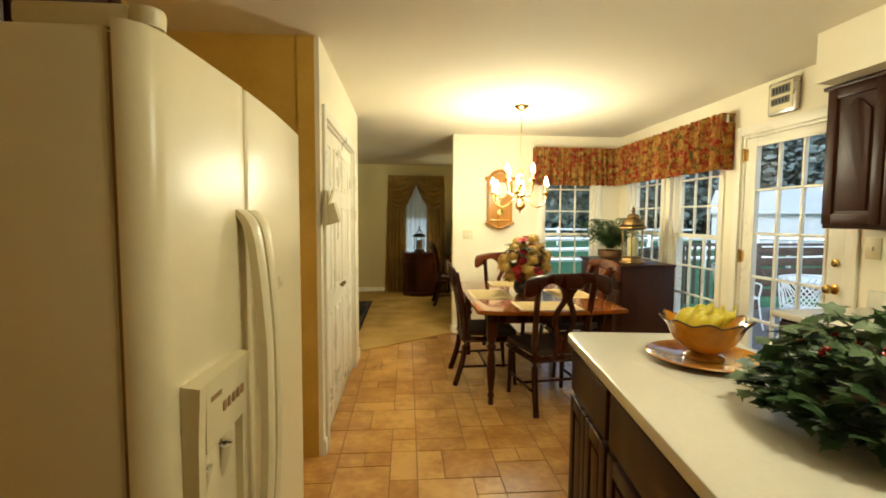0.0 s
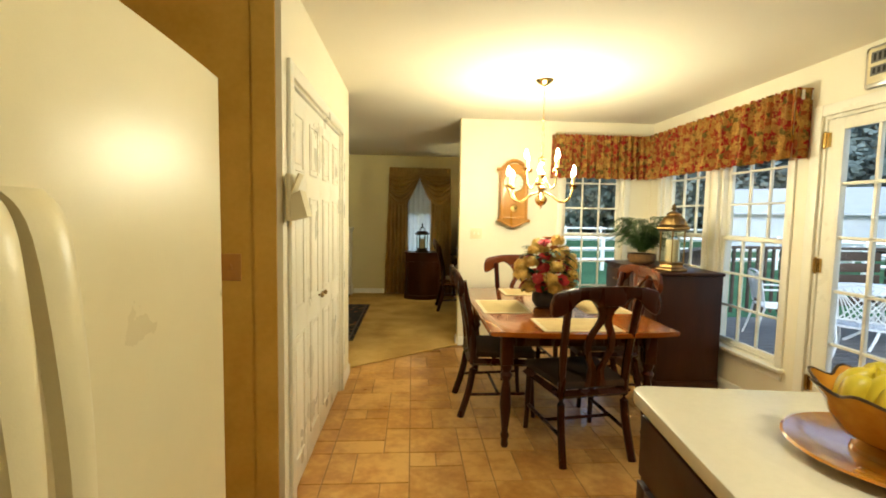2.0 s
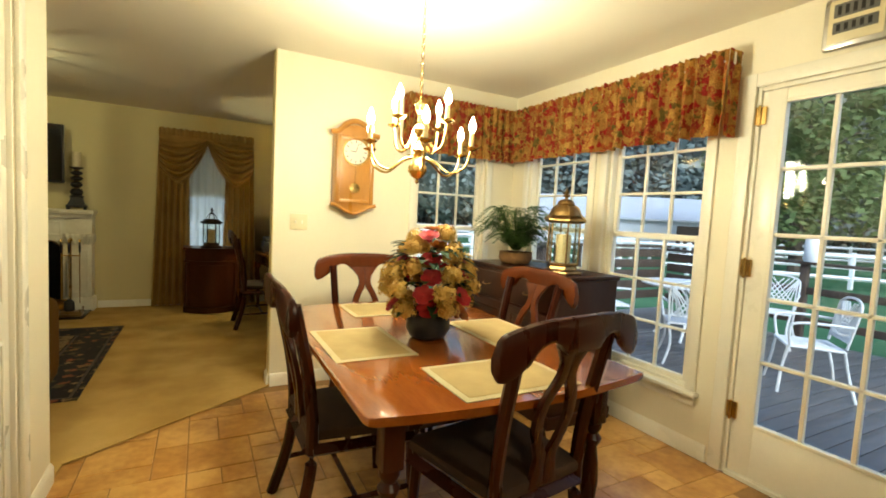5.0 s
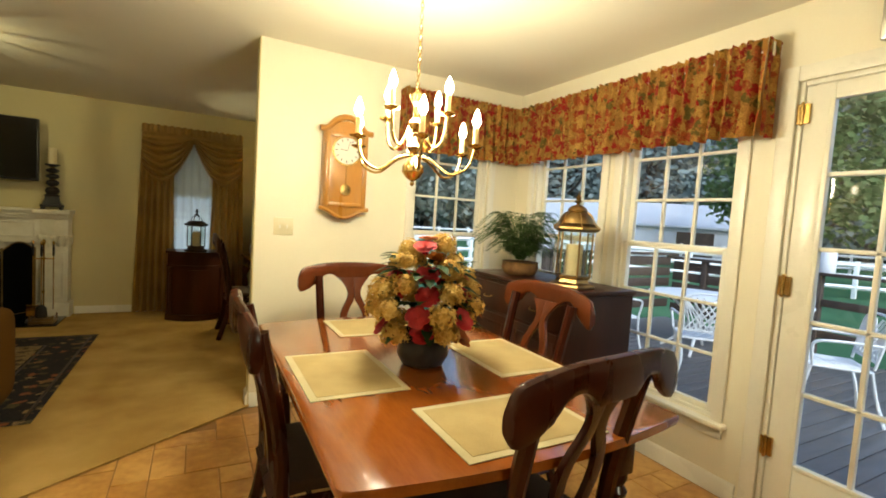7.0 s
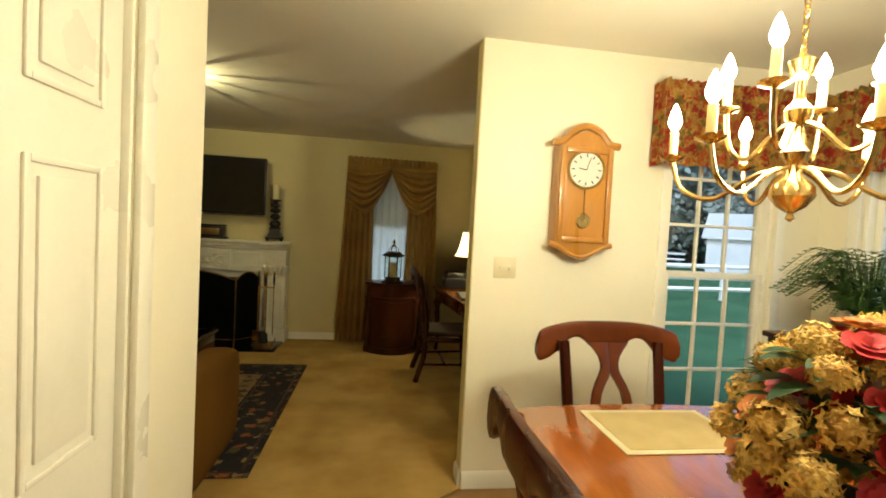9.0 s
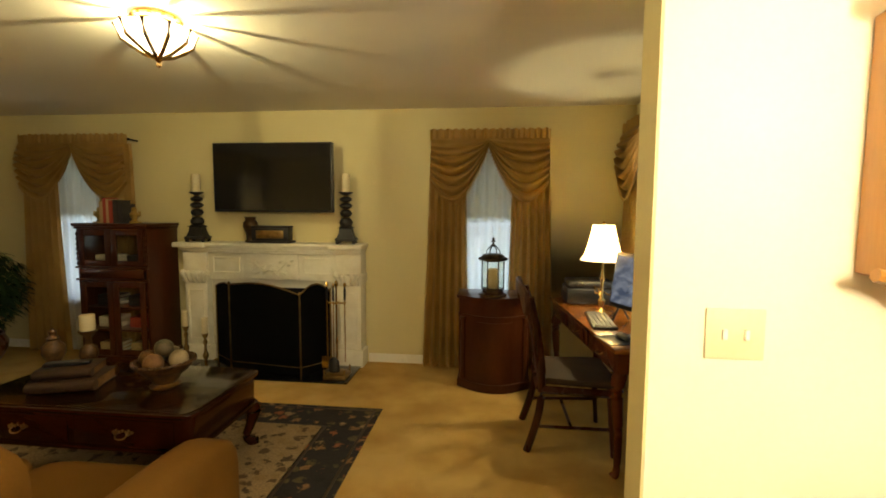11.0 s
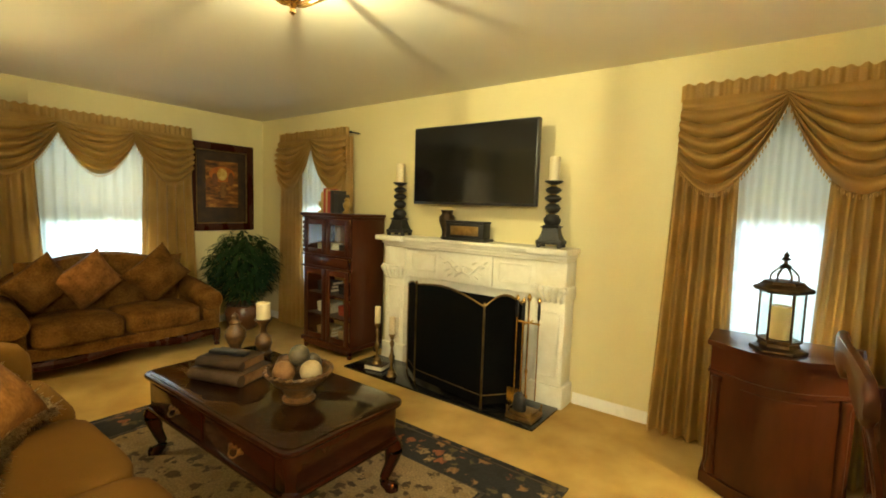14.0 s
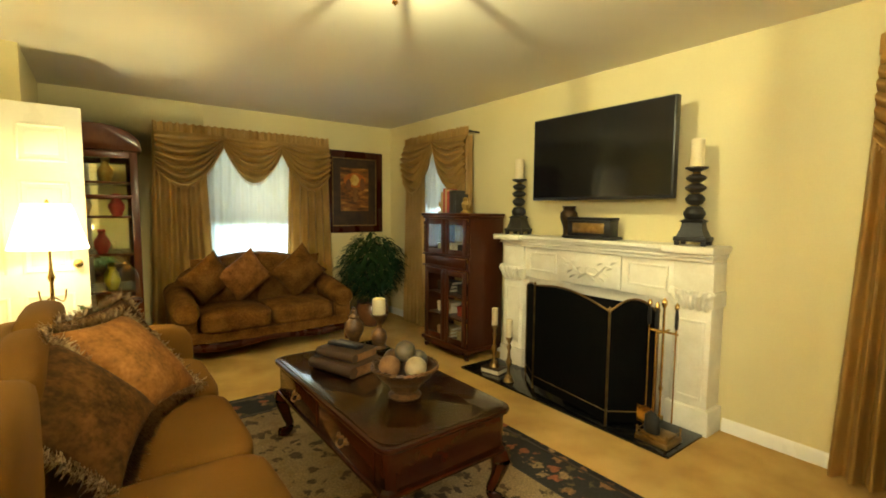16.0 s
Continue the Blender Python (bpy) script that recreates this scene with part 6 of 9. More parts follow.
def drapery(name, label, axis, wall_at, into, a0, a1, top, swags, panel=0.30, foot=0.03, sheer=True, shade=1.42, win=None):
    """Swagged curtains on a wall: axis is the one that the wall crosses, into the way into the room."""
    root = thing(name, label, "curtains")
    def P(a, off, z):
        q = wall_at + into * off
        return Vector((q, a, z)) if axis == "x" else Vector((a, q, z))
    L = a1 - a0
    bm = bmesh.new()
    def head(u, v):
        a = a0 + L * u
        return P(a, 0.155 + 0.008 * math.sin(a * 130) + 0.004 * math.sin(a * 57), top - 0.10 * v + (0.008 * math.sin(a * 95) if v == 0 else 0))
    sheet(bm, head, int(L * 110), 3, 0.004)
    part("heading", bm, "drape", root, angle=80)
    n = len(swags)
    for i, (s0, s1, drop, kind) in enumerate(swags):
        bm = bmesh.new()
        def sw(u, v):
            a = s0 + (s1 - s0) * u
            if kind == 0:
                edge = math.sin(math.pi * u) ** 0.75
            else:
                w = u if kind < 0 else 1 - u
                edge = (0.72 + 0.28 * math.sin(math.pi * min(1.0, w / 0.7))) if w < 0.35 else (1.0 - ((w - 0.35) / 0.65) ** 1.9)
            edge = max(edge, 0.02)
            d = drop * edge * v
            fold = (abs(math.sin(v * math.pi * 6.5 + 0.5 * math.sin(3 * u) + i)) ** 0.7 - 0.5) * 0.060 * min(1, 3 * v) * min(1.0, edge * 1.5)
            return P(a, 0.165 + 0.05 * math.sin(math.pi * v) * edge + fold + 0.004 * i, top - 0.085 - d)
        sheet(bm, sw, 30, 64, 0.003)
        part("swag", bm, "drape", root, angle=80)
        bm = bmesh.new()
        for k in range(1, 44):
            u = k / 44
            p = sw(u, 1.0)
            lathe(bm, [(0.001, -0.028), (0.0045, -0.02), (0.0045, -0.012), (0.0015, -0.006), (0.0015, 0.002)], p, 5)
        part("bead_fringe", bm, "drape", root, "tan bead fringe")
    for a, s in ((a0, 1), (a1, -1)):
        bm = bmesh.new()
        def pn(u, v):
            w = panel * (0.88 + 0.30 * v)
            q = a + s * (w * u - 0.07 * v)
            wob = noise.noise(Vector((a, u * 3, v * 1.4))) * 0.8
            return P(q, 0.105 + (0.022 + 0.016 * v) * math.sin(u * 2 * math.pi * 5.5 + wob), top - 0.09 - (top - 0.09 - foot) * v)
        sheet(bm, pn, 56, 18, 0.0025)
        part("panel", bm, "drape", root, angle=80)
    if sheer:
        b0, b1 = (a0 + panel * 0.6, a1 - panel * 0.6)
        bm = bmesh.new()
        sheet(bm, lambda u, v: P(b0 + (b1 - b0) * u, 0.062 + 0.012 * math.sin(u * (b1 - b0) * 75), top - 0.08 - (top - 0.08 - foot) * v), int((b1 - b0) * 90), 8)
        part("sheer_panel", bm, "sheer", root, "white sheer voile panel", angle=80)
    if shade and win:
        bm = bmesh.new()
        sheet(bm, lambda u, v: P(win[0] + 0.01 + (win[1] - win[0] - 0.02) * u, 0.022, top - 0.12 - (top - 0.12 - shade) * v), 4, 4, 0.002)
        part("roller_shade", bm, "shade_cloth", root, "half-drawn cream roller shade")
    bm = bmesh.new()
    e = P(a0 + 0.01, 0.12, top - 0.05), P(a1 - 0.01, 0.12, top - 0.05)
    tube(bm, e, 0.012, 8)
    for a in (a0 + 0.02, a1 - 0.02):
        tube(bm, [P(a, 0.0005, top - 0.05), P(a, 0.12, top - 0.05)], 0.008, 6)
    part("rod", bm, "iron", root)


drapery("curtains", "bronze swagged curtains with sheer beside the fireplace", "y", LN, -1, 0.98, 2.04, 2.22, [(0.99, 1.53, 0.56, -1), (1.48, 2.03, 0.56, 1)], 0.36, win=W1)
drapery("curtains", "bronze swagged curtains with sheer behind the curio", "y", LN, -1, -3.16, -1.98, 2.22, [(-3.15, -2.53, 0.56, -1), (-2.60, -1.99, 0.56, 1)], 0.40, win=W3)
drapery("curtains", "bronze triple-swag curtains with sheer behind the loveseat", "x", LW, 1, 6.62, 8.36, 2.20, [(6.63, 7.28, 0.52, -1), (7.20, 7.85, 0.46, 0), (7.76, 8.35, 0.52, 1)], 0.50, shade=1.22, win=WL)
drapery("curtains", "bronze swagged curtains with sheer over the desk", "x", LE, -1, 7.05, 9.10, 2.24, [(8.42, 9.09, 0.55, 1), (7.75, 8.50, 0.50, 0), (7.06, 7.80, 0.55, -1)], 0.42, win=None, shade=0)


def picture():
    root = thing("framed_painting", "amber landscape painting in a wide dark wooden frame", "painting", (LW + 0.001, 8.755, 1.10))
    bm = bmesh.new()
    border(bm, "x", 0.0, 0.035, -0.385, 0.385, 0.0, 1.005, 0.085, 0.012)
    part("frame", bm, "cherry", root)
    bm = bmesh.new()
    border(bm, "x", 0.004, 0.022, -0.301, 0.301, 0.084, 0.921, 0.012, 0.003)
    part("inner_moulding", bm, "old_brass", root)
    bm = bmesh.new()
    cube(bm, 0.002, -0.29, 0.095, 0.012, 0.29, 0.91)
    part("mat", bm, "leather", root, "brown mat board")
    bm = bmesh.new()
    cube(bm, 0.0122, -0.19, 0.27, 0.014, 0.19, 0.80)
    part("canvas", bm, "painting", root)
    for y0, y1, z0, z1, mt in ((-0.15, 0.15, 0.56, 0.74, "rust"), (-0.06, 0.06, 0.58, 0.72, "hydrangea"), (-0.12, -0.05, 0.52, 0.66, "terracotta"), (0.07, 0.14, 0.52, 0.68, "terracotta"), (-0.03, 0.05, 0.38, 0.56, "ball_tan")):
        bm = bmesh.new()
        vs = lathe(bm, [(0.001, 0), (0.5, 0.0002), (0.5, 0.0006), (0.001, 0.0008)], seg=18)
        for v in vs:
            v.co = Vector((0.0142 + v.co.z * 0.8 + 0.0002 * (mt != "rust"), (y0 + y1) / 2 + v.co.x * (y1 - y0), (z0 + z1) / 2 + v.co.y * (z1 - z0)))
        part("paint_patch", bm, mt, root)


picture()


def soft_box(bm, x0, y0, z0, x1, y1, z1, r=0.05, crown=0.02, segs=4):
    vs = cube(bm, x0, y0, z0, x1, y1, z1, r, None, segs)
    cx, cy, hx, hy = (x0 + x1) / 2, (y0 + y1) / 2, (x1 - x0) / 2, (y1 - y0) / 2
    for v in vs:
        if v.is_valid and v.co.z > (z0 + z1) / 2:
            v.co.z += crown * max(0, 1 - ((v.co.x - cx) / hx) ** 2) * max(0, 1 - ((v.co.y - cy) / hy) ** 2)


def filled_box(bm, x0, y0, z0, x1, y1, z1, n, puff):
    """A padded block whose faces bulge."""
    vs = cube(bm, x0, y0, z0, x1, y1, z1)
    es = list({e for v in vs for e in v.link_edges})
    bmesh.ops.subdivide_edges(bm, edges=es, cuts=n, use_grid_fill=True)
    c = Vector(((x0 + x1) / 2, (y0 + y1) / 2, (z0 + z1) / 2))
    h = Vector(((x1 - x0) / 2, (y1 - y0) / 2, (z1 - z0) / 2))
    for v in bm.verts:
        p = v.co - c
        q = Vector((p.x / h.x, p.y / h.y, p.z / h.z))
        if max(abs(q.x), abs(q.y), abs(q.z)) > 1.02:
            continue
        # round the block off towards a superellipsoid and puff it
        m = max(abs(q.x), abs(q.y), abs(q.z))
        k = (abs(q.x) ** 7 + abs(q.y) ** 7 + abs(q.z) ** 7) ** (1 / 7)
        q = q * (m / k if k else 1) * (1 + 0.0)
        v.co = c + Vector((q.x * h.x, q.y * h.y, q.z * (h.z + puff * (1 - q.x ** 2) * (1 - q.y ** 2))))


def sofa():
    root = thing("sofa", "tan suede three-seat sofa with padded arms", "sofa", (-1.92, 5.72, 0))
    L, D = 2.50, 0.94
    bm = bmesh.new()
    cube(bm, 0.03, 0.06, 0.06, L - 0.03, D - 0.04, 0.30, 0.03, None, 3)
    part("base", bm, "suede", root)
    for x0, x1 in ((0.0, 0.21), (L - 0.21, L)):
        bm = bmesh.new()
        filled_box(bm, x0, 0.10, 0.06, x1, D - 0.02, 0.63, 8, 0.02)
        part("arm", bm, "suede", root)
    bm = bmesh.new()
    filled_box(bm, 0.04, 0.0, 0.06, L - 0.04, 0.26, 0.80, 10, 0.03)
    part("back", bm, "suede", root)
    w = (L - 0.42) / 3
    for i in range(3):
        bm = bmesh.new()
        filled_box(bm, 0.21 + w * i + 0.004, 0.22, 0.29, 0.21 + w * (i + 1) - 0.004, D + 0.01, 0.455, 9, 0.025)
        part("seat_cushion", bm, "suede", root)
        bm = bmesh.new()
        filled_box(bm, 0.21 + w * i + 0.004, 0.14, 0.45, 0.21 + w * (i + 1) - 0.004, 0.31, 0.88, 8, 0.04)
        part("back_cushion", bm, "suede", root)
    for x in (0.10, L - 0.10):
        for y in (0.1, D - 0.1):
            bm = bmesh.new()
            lathe(bm, [(0.02, 0.0), (0.03, 0.02), (0.034, 0.059)], (x, y, 0), 12)
            part("foot", bm, "cherry", root)


sofa()


def pillow(label, at, size, rot, mat, frill=True, seed=1):
    root = thing("throw_pillow", label, "pillow", at, 0, "pillows on the sofas")
    root.rotation_euler = [radians(a) for a in rot]
    bm = bmesh.new()
    cushion(bm, (size, 0.20, size), n=16, pinch=0.10)
    part("cushion", bm, mat, root)
    if frill:
        rnd = random.Random(seed)
        bm = bmesh.new()
        h = size / 2
        n = 300
        for i in range(4 * n):
            s, t = divmod(i, n)
            u = -1 + 2 * (t + rnd.random()) / n
            edge = 1 - 0.10 * (1 - u * u)
            p, o = [((u * h, -edge * h), (0, -1)), ((edge * h, u * h), (1, 0)), ((-u * h, edge * h), (0, 1)), ((-edge * h, -u * h), (-1, 0))][s]
            out = Vector((o[0] + rnd.uniform(-0.5, 0.5), rnd.uniform(-0.8, 0.8), o[1] + rnd.uniform(-0.5, 0.5))).normalized()
            b = Vector((p[0], rnd.uniform(-0.018, 0.018), p[1]))
            L = rnd.uniform(0.034, 0.062)
            sd = out.orthogonal().normalized() * 0.006
            k = b + out * L * 0.6 + Vector((0, 0.004, -0.003))
            e = b + out * L
            a, c, d, f = bm.verts.new(b - sd), bm.verts.new(b + sd), bm.verts.new(k + sd * 0.8), bm.verts.new(k - sd * 0.8)
            g = bm.verts.new(e)
            bm.faces.new((a, c, d, f))
            bm.faces.new((f, d, g))
        part("fringe", bm, "fringe", root, "tan and brown eyelash fringe")


pillow("dark brown velvet throw pillow with fringe against the sofa arm", (-1.26, 6.25, 0.69), 0.45, (32, 4, -34), "pillow_dark", seed=2)
pillow("rust crushed velvet throw pillow with fringe on the sofa", (-0.88, 6.27, 0.70), 0.50, (44, -4, -32), "pillow_light", seed=3)
pillow("dark patterned throw pillow with thick fringe on the sofa", (-0.50, 6.11, 0.66), 0.48, (44, 12, -18), "pillow_dark", seed=4)


def loveseat():
    root = thing("loveseat", "mottled brown chenille loveseat with carved wooden base", "loveseat", (-3.62, 6.62, 0))
    D, L = 0.76, 1.72
    bm = bmesh.new()
    n = 40
    loops = []
    for i in range(n + 1):
        u = i / n
        y = 0.12 + (L - 0.24) * u
        top = 0.66 + 0.28 * math.sin(math.pi * u) ** 0.55
        loops.append([(0.0, y, 0.18), (0.22, y, 0.18), (0.20, y, top - 0.10), (0.16, y, top - 0.02), (0.08, y, top), (0.0, y, top - 0.05)])
    rings(bm, loops)
    part("back", bm, "chenille", root)
    for y, s in ((0.0, 1), (L, -1)):
        bm = bmesh.new()
        pts = []
        for k in range(18):
            a = -0.6 + k * 2 * math.pi / 18
            pts.append((0.115 * math.cos(a), 0.105 * math.sin(a)))
        loops = []
        for j, (x, r, dz) in enumerate(((0.05, 0.9, 0.08), (0.25, 1.0, 0.05), (0.50, 1.02, 0.01), (0.70, 1.0, -0.02), (0.735, 0.85, -0.02), (0.74, 0.5, -0.02))):
            loops.append([(x, y + s * (0.13 + p * r), 0.49 + dz + q * r) for p, q in pts])
        rings(bm, loops)
        cube(bm, 0.05, min(y + s * 0.04, y + s * 0.22), 0.20, 0.71, max(y + s * 0.04, y + s * 0.22), 0.48, 0.03)
        part("arm", bm, "chenille", root)
    for y0, y1 in ((0.24, L / 2 - 0.003), (L / 2 + 0.003, L - 0.24)):
        bm = bmesh.new()
        filled_box(bm, 0.16, y0, 0.27, D + 0.02, y1, 0.45, 9, 0.03)
        part("seat_cushion", bm, "chenille", root)
        bm = bmesh.new()
        cushion(bm, (y1 - y0 + 0.02, 0.20, 0.50), (0.25, (y0 + y1) / 2, 0.66), (-12, 0, -90), 12, 1.0, 0.03)
        part("back_cushion", bm, "chenille", root)
    bm = bmesh.new()
    loops = []
    for i in range(n + 1):
        u = i / n
        y = 0.05 + (L - 0.10) * u
        bulge = 0.06 * math.sin(math.pi * u) ** 2
        low = 0.11 - 0.03 * math.sin(3 * math.pi * u) * math.sin(math.pi * u)
        loops.append([(D - 0.10 + bulge, y, low), (D - 0.06 + bulge, y, low + 0.01), (D - 0.05 + bulge, y, low + 0.05), (D - 0.07 + bulge, y, low + 0.075), (D - 0.10 + bulge, y, low + 0.075)])
    rings(bm, loops)
    part("carved_rail", bm, "cherry", root, "curved carved wooden front rail")
    bm = bmesh.new()
    loops = []
    for i in range(n + 1):
        u = i / n
        y = 0.06 + (L - 0.12) * u
        bulge = 0.06 * math.sin(math.pi * u) ** 2
        loops.append([(0.05, y, 0.17), (D - 0.06 + bulge, y, 0.185), (D - 0.05 + bulge, y, 0.28), (0.05, y, 0.28)])
    rings(bm, loops)
    part("base", bm, "chenille", root)
    for y in (0.08, L - 0.08):
        for x in (0.06, D - 0.08):
            bm = bmesh.new()
            tube(bm, curve([(x, y, 0.17), (x + 0.015, y, 0.10), (x + 0.005, y, 0.05), (x + 0.02, y, 0.0)], 4), [0.042 - 0.0016 * i for i in range(13)], 10)
            part("leg", bm, "cherry", root)


loveseat()
for y, rot, mt, sd, s in ((6.98, (-20, 40, -84), "chenille", 11, 0.40), (7.30, (-22, 38, -92), "pillow_light", 12, 0.42), (7.83, (-20, 42, -98), "chenille", 13, 0.46)):
    pillow("brown velvet throw pillow set cornerwise on the loveseat", (-3.17, y, 0.735), s, rot, mt, False, sd)


def coffee_table():
    root = thing("coffee_table", "dark cherry coffee table with glass top and cabriole legs", "coffee table", (-0.56, 7.325, 0.022))
    w, d, h = 0.67, 0.345, 0.478
    def outline(g, r):
        pts = []
        for sx, sy, a0 in ((1, 1, 0), (-1, 1, 90), (-1, -1, 180), (1, -1, 270)):
            for k in range(5):
                a = radians(a0 + 22.5 * k)
                pts.append((sx * (w - g - r) + r * math.cos(a), sy * (d - g - r) + r * math.sin(a)))
        return pts
    bm = bmesh.new()
    prism(bm, outline(0.0, 0.07), 2, h - 0.03, h - 0.006, 0.008)
    part("tabletop", bm, "table_cherry", root)
    bm = bmesh.new()
    prism(bm, outline(0.02, 0.06), 2, h - 0.0035, h, 0.001)
    part("glass_top", bm, "tableglass", root, "clear glass top sheet")
    bm = bmesh.new()
    prism(bm, outline(0.025, 0.05), 2, h - 0.20, h - 0.0305, 0.004)
    part("apron", bm, "table_cherry", root)
    bm = bmesh.new()
    prism(bm, outline(0.012, 0.05), 2, h - 0.215, h - 0.195, 0.006)
    part("lower_moulding", bm, "table_cherry", root)
    for x in (-0.29, 0.29):
        bm = bmesh.new()
        cube(bm, x - 0.27, -d + 0.018, h - 0.185, x + 0.27, -d + 0.0248, h - 0.05, 0.003)
        dr = part("drawer", bm, "table_cherry", root)
        bm = bmesh.new()
        for s in (-1, 1):
            lathe(bm, [(0.001, -0.012), (0.012, -0.004), (0.012, 0.004), (0.001, 0.012)], (x + s * 0.035, -d + 0.014, h - 0.115), 8)
        tube(bm, curve([(x - 0.035, -d + 0.012, h - 0.115), (x - 0.02, -d - 0.006, h - 0.135), (x + 0.02, -d - 0.006, h - 0.135), (x + 0.035, -d + 0.012, h - 0.115)], 4), 0.004, 6)
        for k in range(7):
            lathe(bm, [(0.001, -0.010), (0.010, 0.0), (0.001, 0.010)], (x + (k - 3) * 0.017, -d + 0.0165, h - 0.112 + 0.008 * (k % 2)), 6, 0.3)
        part("handle", bm, "old_brass", dr, "aged brass bail handle")
    for sx in (-1, 1):
        for sy in (-1, 1):
            bm = bmesh.new()
            x, y = sx * (w - 0.07), sy * (d - 0.07)
            ox, oy = sx * 0.7, sy * 0.7
            pts = [(x, y, h - 0.20), (x + 0.035 * ox, y + 0.035 * oy, h - 0.25), (x + 0.02 * ox, y + 0.02 * oy, 0.14), (x - 0.01 * ox, y - 0.01 * oy, 0.06), (x + 0.03 * ox, y + 0.03 * oy, 0.02), (x + 0.055 * ox, y + 0.055 * oy, 0.012)]
            rr = [0.042, 0.05, 0.030, 0.022, 0.03, 0.012]
            c = curve(pts, 5)
            rad = [rr[min(i // 5, 4)] + (rr[min(i // 5 + 1, 5)] - rr[min(i // 5, 4)]) * (i % 5) / 5 for i in range(len(c))]
            tube(bm, c, rad, 10)
            lathe(bm, [(0.02, 0), (0.036, 0.008), (0.034, 0.02), (0.012, 0.032)], (x + 0.03 * ox, y + 0.03 * oy, 0), 12)
            part("leg", bm, "table_cherry", root)


coffee_table()
TT = 0.5005


def fruit_bowl():
    root = thing("decorative_bowl", "carved brown pedestal bowl on the coffee table", "bowl", (-0.28, 7.32, TT))
    bm = bmesh.new()
    lathe(bm, [(0.075, 0), (0.08, 0.01), (0.06, 0.025), (0.075, 0.05), (0.08, 0.065), (0.11, 0.085), (0.145, 0.125), (0.15, 0.135), (0.158, 0.14), (0.155, 0.15), (0.14, 0.148), (0.10, 0.10), (0.02, 0.085)], seg=32)
    part("dish", bm, "basket", root)
    bm = bmesh.new()
    for i in range(32):
        a, b = 2 * math.pi * i / 32, 2 * math.pi * (i + 1) / 32
        tube(bm, [(0.154 * math.cos(a), 0.154 * math.sin(a), 0.142), (0.154 * math.cos(b), 0.154 * math.sin(b), 0.15)], 0.009, 6)
    part("rope_rim", bm, "basket", root)


fruit_bowl()
for x, y, z, r, mt, lb in ((-0.37, 7.31, 0.155, 0.05, "basket", "brown woven ball"), (-0.285, 7.24, 0.155, 0.052, "ball_tan", "tan woven ball"), (-0.20, 7.33, 0.155, 0.052, "ball_pale", "pale stone ball"), (-0.29, 7.40, 0.155, 0.05, "ball_dark", "dark mottled ball"), (-0.285, 7.325, 0.215, 0.05, "ball_dark", "dark mottled ball")):
    bm = bmesh.new()
    bmesh.ops.create_icosphere(bm, subdivisions=3, radius=r)
    for v in bm.verts:
        v.co *= 1 + 0.03 * noise.noise(v.co * 60)
    solo("decorative_ball", bm, mt, lb + " in the bowl on the coffee table", "ball", (x, y, TT + z), 0, "balls in the bowl")


def flat_book(at, turn, size, mat, label):
    root = thing("book", label, "book", at, turn, "books on the coffee table")
    w, d, t = size
    bm = bmesh.new()
    cube(bm, -w / 2 + 0.006, -d / 2 + 0.006, 0.005, w / 2 - 0.006, d / 2 - 0.006, t - 0.005)
    part("page_block", bm, "ball_tan", root)
    bm = bmesh.new()
    cube(bm, -w / 2, -d / 2, 0, w / 2, d / 2, 0.005, 0.002)
    cube(bm, -w / 2, -d / 2, t - 0.005, w / 2, d / 2, t, 0.002)
    tube(bm, [(-w / 2 + 0.003, -d / 2 + 0.004, t / 2), (w / 2 - 0.003, -d / 2 + 0.004, t / 2)], t * 0.48, 10)
    part("cover", bm, mat, root)


flat_book((-0.80, 7.27, TT), 18, (0.33, 0.23, 0.062), "leather", "large worn leather book lying on the coffee table")
flat_book((-0.82, 7.28, TT + 0.0625), 22, (0.28, 0.19, 0.05), "leather", "smaller leather book on top of a larger book")
root = thing("remote_control", "black remote control on the stacked books", "remote", (-0.83, 7.27, TT + 0.113), 25)
box_part("case", root, "dark_plastic", -0.11, -0.026, 0, 0.11, 0.026, 0.02, 0.006)
bm = bmesh.new()
for i in range(8):
    for j in range(3):
        cube(bm, -0.085 + 0.018 * i, -0.016 + 0.012 * j, 0.0201, -0.073 + 0.018 * i, -0.008 + 0.012 * j, 0.023)
part("buttons", bm, "keys", root)
bm = bmesh.new()
lathe(bm, [(0.035, 0), (0.04, 0.01), (0.03, 0.025), (0.035, 0.05), (0.062, 0.11), (0.06, 0.15), (0.035, 0.18), (0.03, 0.19), (0.036, 0.20), (0.02, 0.215), (0.018, 0.225), (0.022, 0.24), (0.004, 0.26)], seg=20)
solo("lidded_urn", bm, "basket", "carved brown lidded urn on the coffee table", "urn", (-1.13, 7.47, TT))
root = thing("candle_holder", "carved brown pedestal holder with ivory pillar candle", "candle holder", (-1.0, 7.58, TT))
bm = bmesh.new()
lathe(bm, [(0.045, 0), (0.05, 0.012), (0.04, 0.03), (0.052, 0.07), (0.045, 0.11), (0.02, 0.135), (0.016, 0.17), (0.026, 0.19), (0.05, 0.215), (0.054, 0.225), (0.02, 0.224)], seg=20)
part("stem", bm, "basket", root)
bm = bmesh.new()
lathe(bm, [(0.040, 0.2255), (0.042, 0.23), (0.042, 0.32), (0.038, 0.325), (0.008, 0.318)], seg=20)
part("candle", bm, "wax", root, "ivory pillar candle")

